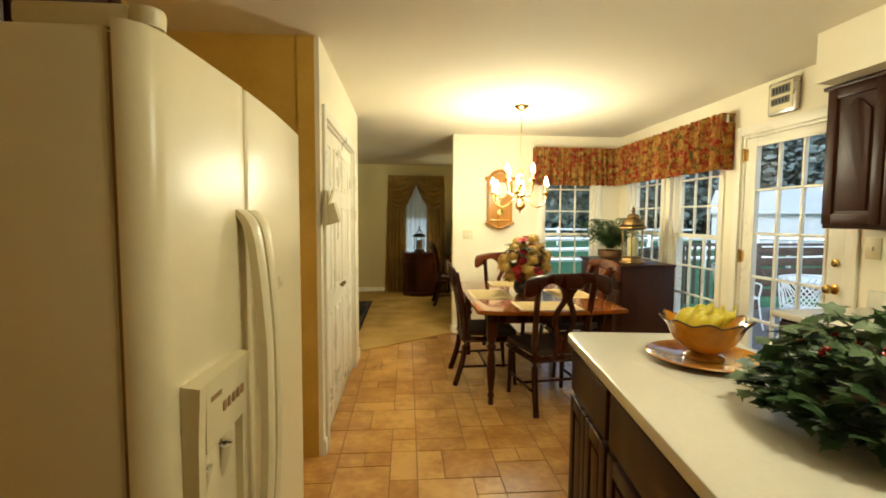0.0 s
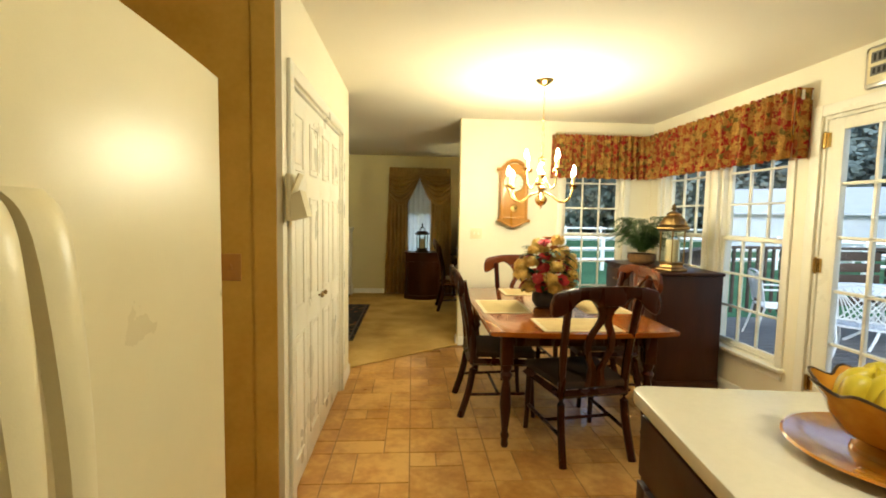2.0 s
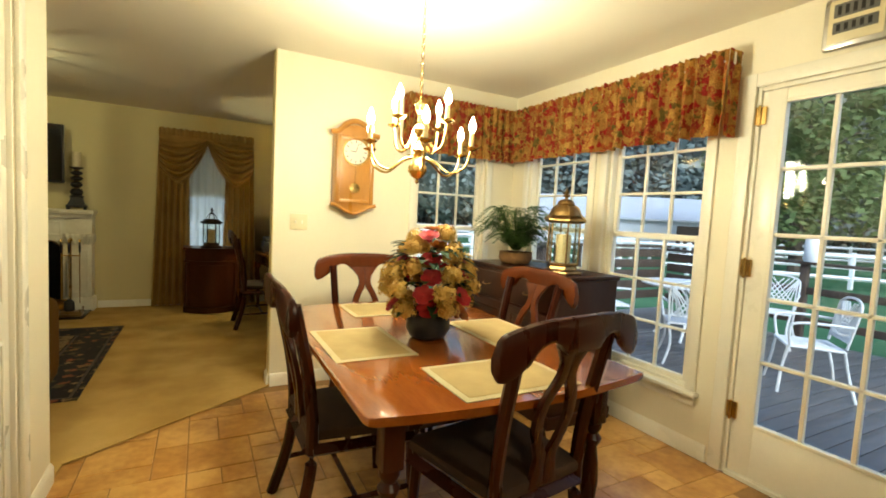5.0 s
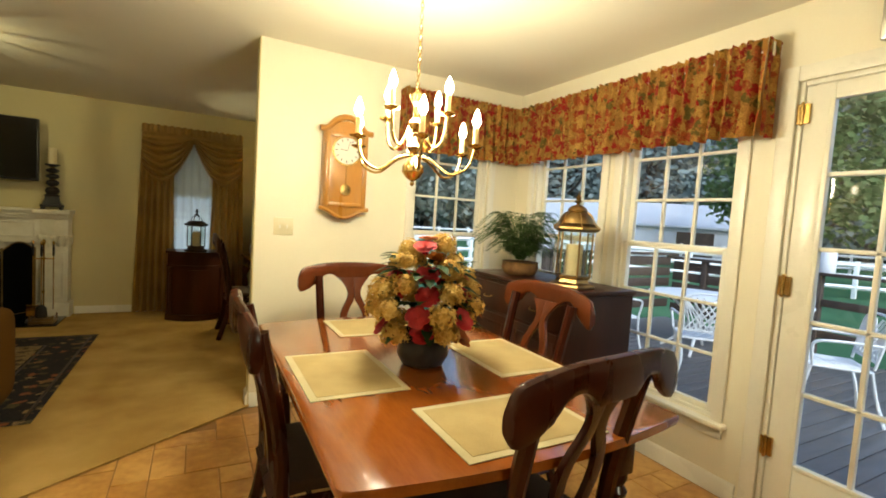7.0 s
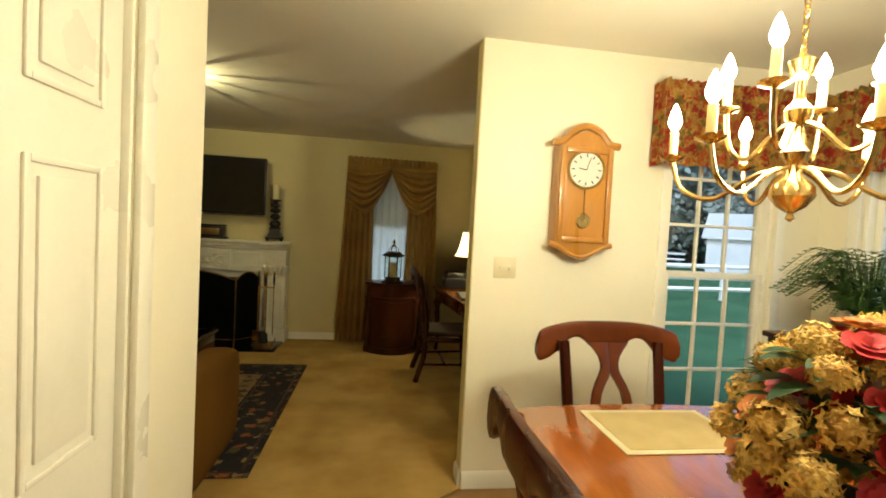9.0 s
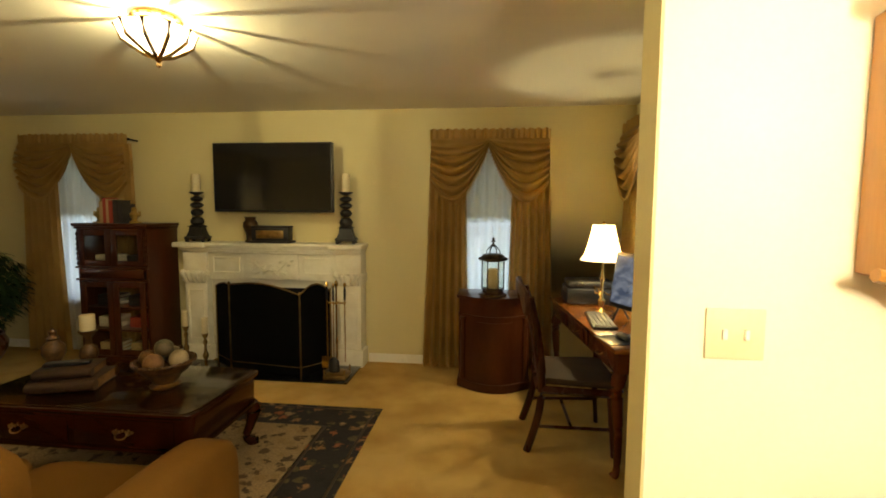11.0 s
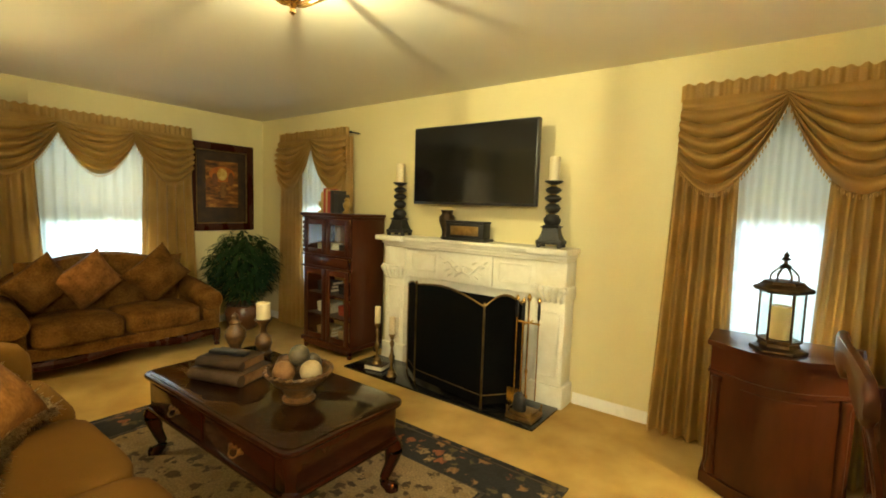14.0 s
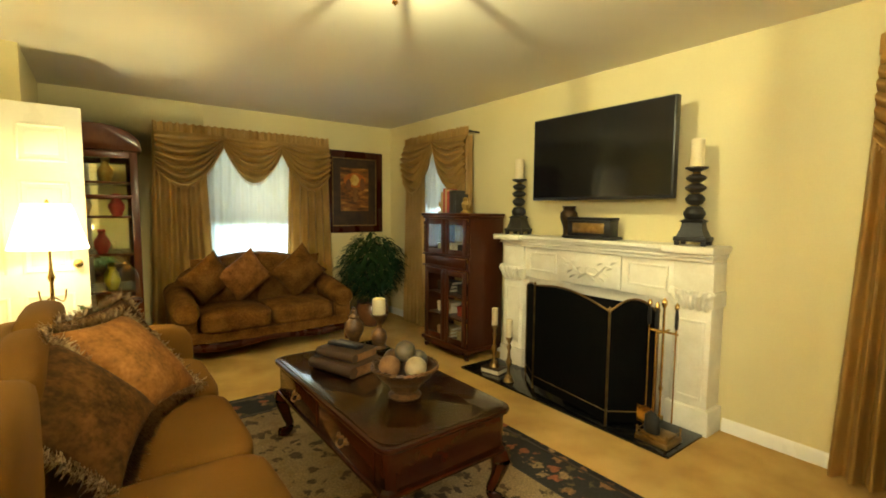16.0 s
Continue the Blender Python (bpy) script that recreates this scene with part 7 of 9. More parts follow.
root = thing("area_rug", "black-bordered floral area rug under the coffee table", "rug", (-0.575, 7.20, 0.0125))
bm = bmesh.new()
prism(bm, [(-1.325, -1.02), (1.325, -1.02), (1.325, 1.02), (-1.325, 1.02)], 2, 0.0, 0.0075, 0.003)
part("border", bm, "rug_border", root)
bm = bmesh.new()
prism(bm, [(-0.98, -0.70), (0.98, -0.70), (0.98, 0.70), (-0.98, 0.70)], 2, 0.0076, 0.0092, 0.0006)
part("field", bm, "rug_field", root, "tan floral field")
bm = bmesh.new()
for o in (1.01, 1.285):
    k = (o - 1.325)
    x, y = 1.325 + k, 1.02 + k
    for a, b, c, d in ((-x, -y, x, -y + 0.018), (-x, y - 0.018, x, y), (-x, -y, -x + 0.018, y), (x - 0.018, -y, x, y)):
        cube(bm, a, b, 0.0076, c, d, 0.0086)
part("guard_stripe", bm, "leather", root, "narrow brown guard stripes")


def ficus():
    rnd = random.Random(21)
    root = thing("ficus_plant", "bushy green ficus in a brown pot in the corner", "plant", (-3.28, 8.75, 0.0125))
    bm = bmesh.new()
    lathe(bm, [(0.10, 0), (0.13, 0.02), (0.19, 0.12), (0.20, 0.20), (0.17, 0.27), (0.18, 0.285), (0.16, 0.285), (0.15, 0.26), (0.01, 0.255)], seg=28)
    part("pot", bm, "terracotta", root)
    bm = bmesh.new()
    for i in range(7):
        a = i * 0.9
        tube(bm, curve([(0.02 * math.cos(a), 0.02 * math.sin(a), 0.25), (0.05 * math.cos(a), 0.05 * math.sin(a), 0.5), (0.16 * math.cos(a), 0.16 * math.sin(a), 0.8)], 4), 0.008, 6)
    part("stems", bm, "bark", root)
    bm = bmesh.new()
    for i in range(2200):
        a = rnd.uniform(0, 6.283)
        z = rnd.uniform(-1, 1)
        q = math.sqrt(1 - z * z)
        k = rnd.uniform(0.55, 1.0) * (1 + 0.12 * noise.noise(Vector((q * math.cos(a) * 2, q * math.sin(a) * 2, z * 2))))
        p = Vector((0.37 * k * q * math.cos(a), 0.37 * k * q * math.sin(a), 0.72 + 0.40 * k * z))
        leaf_blade(bm, p, (math.cos(a) + rnd.uniform(-0.6, 0.6), math.sin(a) + rnd.uniform(-0.6, 0.6), rnd.uniform(-0.6, 0.3)), rnd.uniform(0.06, 0.10), rnd.uniform(0.022, 0.036), 0.4, 0.25, 3)
    part("leaves", bm, "leaf", root)


ficus()


def bow_cabinet():
    root = thing("bow_cabinet", "bow-fronted cherry side cabinet below the window", "cabinet", (1.57, 9.05, 0.0125))
    def out(g):
        pts = [(-0.29 - g, 0.0), (-0.29 - g, -0.30)]
        for k in range(13):
            u = -1 + k / 6
            pts.append(((0.22 + g) * u, -0.33 - g - 0.10 * (1 - u * u)))
        return pts + [(0.29 + g, -0.30), (0.29 + g, 0.0)]
    bm = bmesh.new()
    prism(bm, out(0.0), 2, 0.07, 0.755, 0.003)
    part("body", bm, "cherry_brown", root)
    for z0, z1, g, nm in ((0.0, 0.07, 0.015, "plinth"), (0.755, 0.785, 0.022, "top"), (0.61, 0.63, 0.01, "drawer_moulding")):
        bm = bmesh.new()
        prism(bm, out(g), 2, z0, z1 + (0.0 if nm != "plinth" else -0.0005), 0.008)
        part(nm, bm, "cherry_brown", root)
    bm = bmesh.new()
    loops = [[(x, y - 0.006, z) for x, y in out(0.0)[4:13]] + [(x, y + 0.002, z) for x, y in out(0.0)[4:13]][::-1] for z in (0.11, 0.58)]
    rings(bm, loops)
    part("door", bm, "cherry_brown", root)
    for s in (-1, 1):
        bm = bmesh.new()
        lathe(bm, [(0.024, 0.08), (0.028, 0.11), (0.02, 0.14), (0.022, 0.45), (0.02, 0.56), (0.028, 0.59), (0.024, 0.605)], (s * 0.255, -0.315, 0), 12)
        part("corner_column", bm, "cherry_brown", root)


bow_cabinet()
lantern("candle_lantern", "dark bronze candle lantern on the bow-fronted cabinet", (1.555, 8.74, 0.798), 0.49, "bronze", True)


def desk():
    root = thing("desk", "orange cherry writing desk under the window", "desk", (2.20, 7.46, 0.0125), 6)
    W, L, h = 0.46, 1.50, 0.7475
    bm = bmesh.new()
    cube(bm, 0, 0, h - 0.03, W, L, h, 0.008)
    part("desktop", bm, "deskwood", root)
    bm = bmesh.new()
    cube(bm, 0.03, 0.03, h - 0.15, W - 0.02, L - 0.03, h - 0.0305, 0.004)
    part("apron", bm, "cherry_red", root)
    for y0 in (0.06, 0.55, 1.04):
        bm = bmesh.new()
        cube(bm, 0.022, y0, h - 0.14, 0.0295, y0 + 0.42, h - 0.045, 0.003)
        dr = part("drawer", bm, "cherry_red", root)
        bm = bmesh.new()
        tube(bm, curve([(0.02, y0 + 0.17, h - 0.09), (0.0, y0 + 0.185, h - 0.10), (0.0, y0 + 0.235, h - 0.10), (0.02, y0 + 0.25, h - 0.09)], 4), 0.004, 6)
        part("handle", bm, "old_brass", dr, "aged brass handle")
    for x in (0.06, W - 0.06):
        for y in (0.06, L - 0.06):
            bm = bmesh.new()
            tube(bm, curve([(x, y, h - 0.15), (x - 0.015, y, h - 0.25), (x, y, 0.25), (x, y, 0.05), (x - 0.02, y, 0.0)], 5), [0.04, 0.042, 0.043, 0.042, 0.04, 0.037, 0.034, 0.031, 0.029, 0.027, 0.025, 0.023, 0.022, 0.021, 0.02, 0.02, 0.021, 0.023, 0.025, 0.026, 0.024], 10)
            part("leg", bm, "cherry_red", root)


desk()
bm = bmesh.new()
cube(bm, 2.34, 6.98, 0.0125, 2.745, 7.43, 0.60, 0.006)
cube(bm, 2.33, 6.97, 0.60, 2.75, 7.435, 0.622, 0.006)
cube(bm, 2.333, 7.03, 0.08, 2.3395, 7.38, 0.55, 0.003)
solo("wooden_stand", bm, "cherry_brown", "dark wooden filing stand beside the desk", "stand")
DT = 0.7605


def table_lamp(at, h, r_top, r_low, shade_h, label, bell=True):
    root = thing("table_lamp", label, "lamp", at)
    bm = bmesh.new()
    s = h - shade_h
    lathe(bm, [(0.075, 0), (0.078, 0.008), (0.05, 0.02), (0.02, 0.035), (0.012, 0.05), (0.024, 0.08), (0.028, 0.10), (0.012, 0.125), (0.010, s * 0.6), (0.02, s * 0.66), (0.012, s * 0.72), (0.007, s * 0.85), (0.007, s + 0.03), (0.012, s + 0.04), (0.012, s + 0.07), (0.003, s + 0.075)], seg=20)
    for a in (0, 2.09, 4.19):
        tube(bm, curve([(0.01 * math.cos(a), 0.01 * math.sin(a), s * 0.42), (0.06 * math.cos(a), 0.06 * math.sin(a), s * 0.36), (0.075 * math.cos(a), 0.075 * math.sin(a), s * 0.50)], 4), 0.005, 6)
    part("stem", bm, "brass", root, "polished brass stem")
    bm = bmesh.new()
    prof = []
    for i in range(9):
        v = i / 8
        prof.append((r_low + (r_top - r_low) * (v ** (0.6 if bell else 1.0)), s + shade_h * v))
    loops = [[(r * math.cos(2 * math.pi * k / 32), r * math.sin(2 * math.pi * k / 32), z) for k in range(32)] for r, z in prof]
    rings(bm, loops, caps=False)
    bmesh.ops.solidify(bm, geom=bm.faces[:], thickness=0.002)
    part("shade", bm, "lampshade", root, "lit cream fabric shade")
    bm = bmesh.new()
    for k in range(3):
        a = k * 2.09
        tube(bm, [(0, 0, h - 0.02), (r_top * math.cos(a), r_top * math.sin(a), h - 0.02)], 0.002, 5)
    for a in (0.4, 0.4 + math.pi):
        tube(bm, curve([(0.01 * math.cos(a), 0.01 * math.sin(a), s + 0.03), (0.05 * math.cos(a), 0.05 * math.sin(a), s + 0.11), (0.002 * math.cos(a), 0.002 * math.sin(a), h - 0.015)], 5), 0.002, 5)
    lathe(bm, [(0.003, h - 0.02), (0.003, h + 0.0), (0.012, h + 0.008), (0.008, h + 0.02), (0.002, h + 0.028)], seg=10)
    part("finial", bm, "brass", root)


table_lamp((2.33, 8.33, DT), 0.64, 0.075, 0.155, 0.25, "lit brass table lamp with bell shade on the desk")


def monitor():
    root = thing("monitor", "black computer monitor with lit screen on the desk", "monitor", (2.455, 7.98, DT + 0.004), -67)
    bm = bmesh.new()
    cube(bm, -0.215, -0.012, 0.09, 0.215, 0.03, 0.46, 0.01, (-9, 0, 0))
    part("case", bm, "dark_plastic", root)
    bm = bmesh.new()
    cube(bm, -0.195, -0.0145, 0.122, 0.195, -0.0124, 0.438)
    bmesh.ops.rotate(bm, verts=bm.verts, cent=(0, 0.009, 0.275), matrix=Euler((radians(-9), 0, 0)).to_matrix())
    part("screen", bm, "mon", root, "lit blue-grey screen")
    for x in (-0.15, 0.15):
        bm = bmesh.new()
        tube(bm, [(x, 0.01, 0.12), (x, -0.05, 0.006)], 0.008, 6)
        tube(bm, [(x, 0.01, 0.12), (x, 0.08, 0.006)], 0.008, 6)
        part("stand_leg", bm, "dark_plastic", root)


monitor()


def keyboard():
    root = thing("keyboard", "pale grey computer keyboard on the desk", "keyboard", (2.27, 8.10, DT), 86)
    box_part("case", root, "dark_plastic", -0.22, -0.075, 0, 0.22, 0.075, 0.016, 0.004)
    bm = bmesh.new()
    for i in range(15):
        for j in range(5):
            cube(bm, -0.208 + 0.0278 * i, -0.066 + 0.027 * j, 0.0162, -0.184 + 0.0278 * i, -0.043 + 0.027 * j, 0.023)
    part("keycap_block", bm, "keys", root)


keyboard()


def printer():
    root = thing("printer", "black inkjet printer on the far end of the desk", "printer", (2.33, 8.79, DT), 90)
    bm = bmesh.new()
    cube(bm, -0.15, -0.19, 0.0, 0.15, 0.19, 0.13, 0.02)
    part("body", bm, "dark_plastic", root)
    bm = bmesh.new()
    cube(bm, -0.14, -0.175, 0.131, 0.14, 0.175, 0.185, 0.022)
    part("scanner_lid", bm, "dark_plastic", root)
    bm = bmesh.new()
    cube(bm, -0.10, 0.19, 0.03, 0.10, 0.20, 0.08, 0.004)
    part("tray", bm, "dark_plastic", root)
    box_part("panel", root, "silver", -0.05, 0.1905, 0.095, 0.05, 0.193, 0.12, 0.001, "grey control panel")


printer()
bm = bmesh.new()
prism(bm, [(-0.12, -0.10), (0.12, -0.10), (0.12, 0.10), (-0.12, 0.10)], 2, 0, 0.004, 0.001)
solo("mouse_pad", bm, "dark_plastic", "black mouse pad on the desk", "mouse pad", (2.29, 7.66, DT), 15)
bm = bmesh.new()
lathe(bm, [(0.030, 0), (0.034, 0.008), (0.028, 0.026), (0.012, 0.036), (0.001, 0.038)], seg=18, squash=1.7)
solo("computer_mouse", bm, "dark_plastic", "black computer mouse on the pad", "mouse", (2.30, 7.66, DT + 0.0042), 20)
dining_chair("desk_chair", "cherry side chair drawn up to the desk", (1.86, 7.97, 0.0125), -90, "cherry_brown")


def ceiling_light():
    root = thing("ceiling_light", "flush glass ceiling light with brass ribs, lit", "ceiling light", (-0.12, 7.17, 0))
    bm = bmesh.new()
    lathe(bm, [(0.05, CEIL - 0.001), (0.11, CEIL - 0.004), (0.115, CEIL - 0.016), (0.10, CEIL - 0.026), (0.05, CEIL - 0.026)], seg=24)
    part("canopy", bm, "brass", root)
    n = 10
    for i in range(n):
        a0, a1 = 2 * math.pi * i / n, 2 * math.pi * (i + 1) / n
        prof = [(0.10, CEIL - 0.04), (0.175, CEIL - 0.07), (0.15, CEIL - 0.13), (0.07, CEIL - 0.18), (0.012, CEIL - 0.20)]
        bm = bmesh.new()
        sheet(bm, lambda u, v: (lambda r, z: Vector((r * math.cos(a0 + (a1 - a0) * u), r * math.sin(a0 + (a1 - a0) * u), z)))(*(prof[int(round(v * 4))])), 3, 4)
        part("glass_panel", bm, "dome", root, "lit frosted glass panel").visible_shadow = False
        bm = bmesh.new()
        tube(bm, [(r * 1.01 * math.cos(a0), r * 1.01 * math.sin(a0), z) for r, z in prof], 0.010, 6)
        part("rib", bm, "brass", root)
    bm = bmesh.new()
    lathe(bm, [(0.003, CEIL - 0.245), (0.014, CEIL - 0.235), (0.008, CEIL - 0.22), (0.022, CEIL - 0.205), (0.012, CEIL - 0.195)], seg=14)
    part("finial", bm, "brass", root)


ceiling_light()


# ---- west end of the living room ----
def end_table():
    root = thing("end_table", "round dark cherry end table beside the sofa", "table", (-2.13, 5.98, 0.0125))
    bm = bmesh.new()
    lathe(bm, [(0.19, 0.565), (0.20, 0.57), (0.20, 0.59), (0.19, 0.5975)], seg=32)
    part("top", bm, "cherry", root)
    bm = bmesh.new()
    lathe(bm, [(0.05, 0.10), (0.06, 0.13), (0.03, 0.20), (0.05, 0.33), (0.03, 0.45), (0.05, 0.54), (0.09, 0.5645)], seg=18)
    part("pedestal", bm, "cherry", root)
    for k in range(3):
        a = 2.09 * k + 0.5
        bm = bmesh.new()
        tube(bm, curve([(0.03 * math.cos(a), 0.03 * math.sin(a), 0.14), (0.11 * math.cos(a), 0.11 * math.sin(a), 0.10), (0.17 * math.cos(a), 0.17 * math.sin(a), 0.015)], 5), 0.017, 8)
        part("foot", bm, "cherry", root)


end_table()
table_lamp((-2.13, 5.94, 0.6105), 0.79, 0.115, 0.195, 0.27, "lit brass table lamp with cream shade on the end table", False)


def greenery(name, label, at, r, count, seed, mat, flat=0.6, size=0.05, lobes=False):
    rnd = random.Random(seed)
    root = thing(name, label, "plant", at)
    bm = bmesh.new()
    lathe(bm, [(r * 0.4, 0), (r * 0.45, 0.02), (r * 0.48, 0.07), (r * 0.42, 0.075), (0.01, 0.07)], seg=18)
    part("basket", bm, "basket", root)
    bm = bmesh.new()
    for i in range(count):
        a, z = rnd.uniform(0, 6.283), rnd.uniform(-0.25, 1)
        q = math.sqrt(1 - z * z)
        k = rnd.uniform(0.5, 1.0)
        p = Vector((r * k * q * math.cos(a), r * k * q * math.sin(a), max(0.02, 0.05 + r * flat * k * max(z, 0) + rnd.uniform(0, 0.03))))
        d = Vector((math.cos(a) + rnd.uniform(-0.8, 0.8), math.sin(a) + rnd.uniform(-0.8, 0.8), rnd.uniform(-0.3, 0.7))).normalized()
        if lobes:
            nrm = Vector((rnd.uniform(-0.6, 0.6), rnd.uniform(-0.6, 0.6), 1)).normalized()
            s = nrm.cross(d).normalized()
            L = size * rnd.uniform(0.7, 1.25)
            tip = [(0.0, 0.0), (0.10, 0.30), (-0.05, 0.55), (0.32, 0.30), (0.50, 0.46), (0.60, 0.20), (1.0, 0.0)]
            mid = bm.verts.new(p + d * L * 0.35 - nrm * L * 0.08)
            ring = [bm.verts.new(p + d * L * u + s * L * w - nrm * 0.2 * L * (u * u + w * w)) for u, w in tip]
            ring += [bm.verts.new(p + d * L * u - s * L * w - nrm * 0.2 * L * (u * u + w * w)) for u, w in tip[-2:0:-1]]
            for j in range(len(ring)):
                bm.faces.new((ring[j], ring[(j + 1) % len(ring)], mid))
        else:
            leaf_blade(bm, p, d, size * rnd.uniform(0.8, 1.3), size * 0.5, 0.35, 0.2, 3)
    part("leaves", bm, mat, root)
    return root


greenery("ivy_plant", "low green ivy in a basket on the end table", (-2.0, 6.20, 0.6105), 0.15, 240, 31, "ivy", 0.7, 0.055, True)
root = thing("glass_cloche", "clear glass cloche with brass knob on a wooden stand", "cloche", (-2.40, 6.32, 0.0125))
bm = bmesh.new()
lathe(bm, [(0.11, 0), (0.12, 0.02), (0.04, 0.06), (0.03, 0.45), (0.05, 0.66), (0.10, 0.70), (0.10, 0.72), (0.01, 0.72)], seg=22)
part("stand", bm, "cherry", root)
bm = bmesh.new()
loops = [[(r * math.cos(2 * math.pi * k / 24), r * math.sin(2 * math.pi * k / 24), z) for k in range(24)] for r, z in ((0.085, 0.721), (0.085, 0.85), (0.075, 0.91), (0.045, 0.95), (0.005, 0.965))]
rings(bm, loops, caps=False)
part("dome", bm, "tableglass", root).visible_shadow = False
bm = bmesh.new()
lathe(bm, [(0.004, 0.964), (0.012, 0.975), (0.004, 0.99)], seg=10)
part("knob", bm, "brass", root)


def open_door():
    root = thing("door_3", "white panelled entry door standing open into the room", "door", (-2.46, 5.36, 0.0), 3, kind="structure")
    bm = bmesh.new()
    cube(bm, -0.02, 0.0, 0.025, 0.02, 0.76, 2.05, 0.003)
    leaf = part("door_leaf", bm, "trim", root, angle=25)
    for z0, z1 in ((0.20, 0.80), (0.95, 1.55), (1.68, 1.92)):
        for y0, y1 in ((0.09, 0.35), (0.42, 0.68)):
            bm = bmesh.new()
            border(bm, "x", 0.0203, 0.028, y0, y1, z0, z1, 0.018, 0.003)
            cube(bm, 0.0203, y0 + 0.045, z0 + 0.045, 0.026, y1 - 0.045, z1 - 0.045, 0.003)
            part("panel", bm, "trim", leaf, angle=25)
    bm = bmesh.new()
    for s in (-1, 1):
        vs = lathe(bm, [(0.03, 0), (0.028, 0.006), (0.010, 0.01), (0.010, 0.03), (0.024, 0.036), (0.028, 0.05), (0.02, 0.062), (0.002, 0.066)], seg=16)
        for v in vs:
            v.co = Vector((s * (0.0205 + v.co.z), 0.70 + v.co.y, 1.0 + v.co.x))
    part("door_knob", bm, "brass", leaf)
    for z in (0.25, 1.05, 1.85):
        bm = bmesh.new()
        lathe(bm, [(0.006, -0.05), (0.008, -0.045), (0.008, 0.045), (0.006, 0.05)], (0.022, 0.0, z), 8)
        part("hinge", bm, "brass", leaf)


open_door()


def tall_clock():
    root = thing("display_cabinet", "tall arched cherry display cabinet with glass door", "cabinet", (-3.72, 5.86, 0.0125))
    D, L, h = 0.36, 0.62, 1.98
    bm = bmesh.new()
    cube(bm, 0, 0, 0.0, D, 0.03, h - 0.12, 0.003)
    cube(bm, 0, L - 0.03, 0.0, D, L, h - 0.12, 0.003)
    cube(bm, 0, 0.03, 0.0, 0.015, L - 0.03, h - 0.12)
    for z in (0.12, 0.62, 0.95, 1.28, 1.58):
        cube(bm, 0.016, 0.03, z, D - 0.03, L - 0.03, z + 0.016)
    cube(bm, 0.0, 0.03, 0.0, D, L - 0.03, 0.1195, 0.004)
    part("body", bm, "cherry_red", root)
    box_part("mirror_back", root, "mirror", 0.0155, 0.031, 0.13, 0.0185, L - 0.031, h - 0.125, 0.0, "mirrored back panel")
    bm = bmesh.new()
    arch = [(-0.03, h - 0.12)] + [(L / 2 - (L / 2 + 0.03) * math.cos(math.pi * k / 14), h - 0.10 + 0.20 * math.sin(math.pi * k / 14) ** 0.8) for k in range(15)] + [(L + 0.03, h - 0.12)]
    prism(bm, arch, 0, 0.0, D + 0.03, 0.008)
    part("arched_top", bm, "cherry_red", root)
    bm = bmesh.new()
    border(bm, "x", D + 0.0005, D + 0.02, 0.0, L, 0.14, h - 0.125, 0.06, 0.005)
    cube(bm, D + 0.0005, 0.06, 1.45, D + 0.018, L - 0.06, 1.48, 0.004)
    door = part("door", bm, "cherry_red", root)
    bm = bmesh.new()
    cube(bm, D + 0.006, 0.055, 0.195, D + 0.009, L - 0.055, h - 0.18)
    part("pane", bm, "tableglass", door).visible_shadow = False


tall_clock()
for y, z, mt, lb in ((6.20, 0.9785, "rose", "red glass vase in the display cabinet"), (6.32, 1.3085, "rose", "red glass vase in the display cabinet"), (6.08, 1.3085, "ball_pale", "pale ceramic vase in the display cabinet"), (6.26, 0.6485, "yellow", "yellow ceramic vase in the display cabinet"), (6.25, 1.6085, "hydrangea", "cream ceramic vase in the display cabinet")):
    bm = bmesh.new()
    lathe(bm, [(0.03, 0), (0.034, 0.006), (0.06, 0.07), (0.062, 0.10), (0.03, 0.15), (0.024, 0.18), (0.036, 0.20), (0.026, 0.20), (0.02, 0.16)], seg=18)
    solo("vase", bm, mt, lb, "vase", (-3.52, y, z), 0, "vases in the display cabinet")


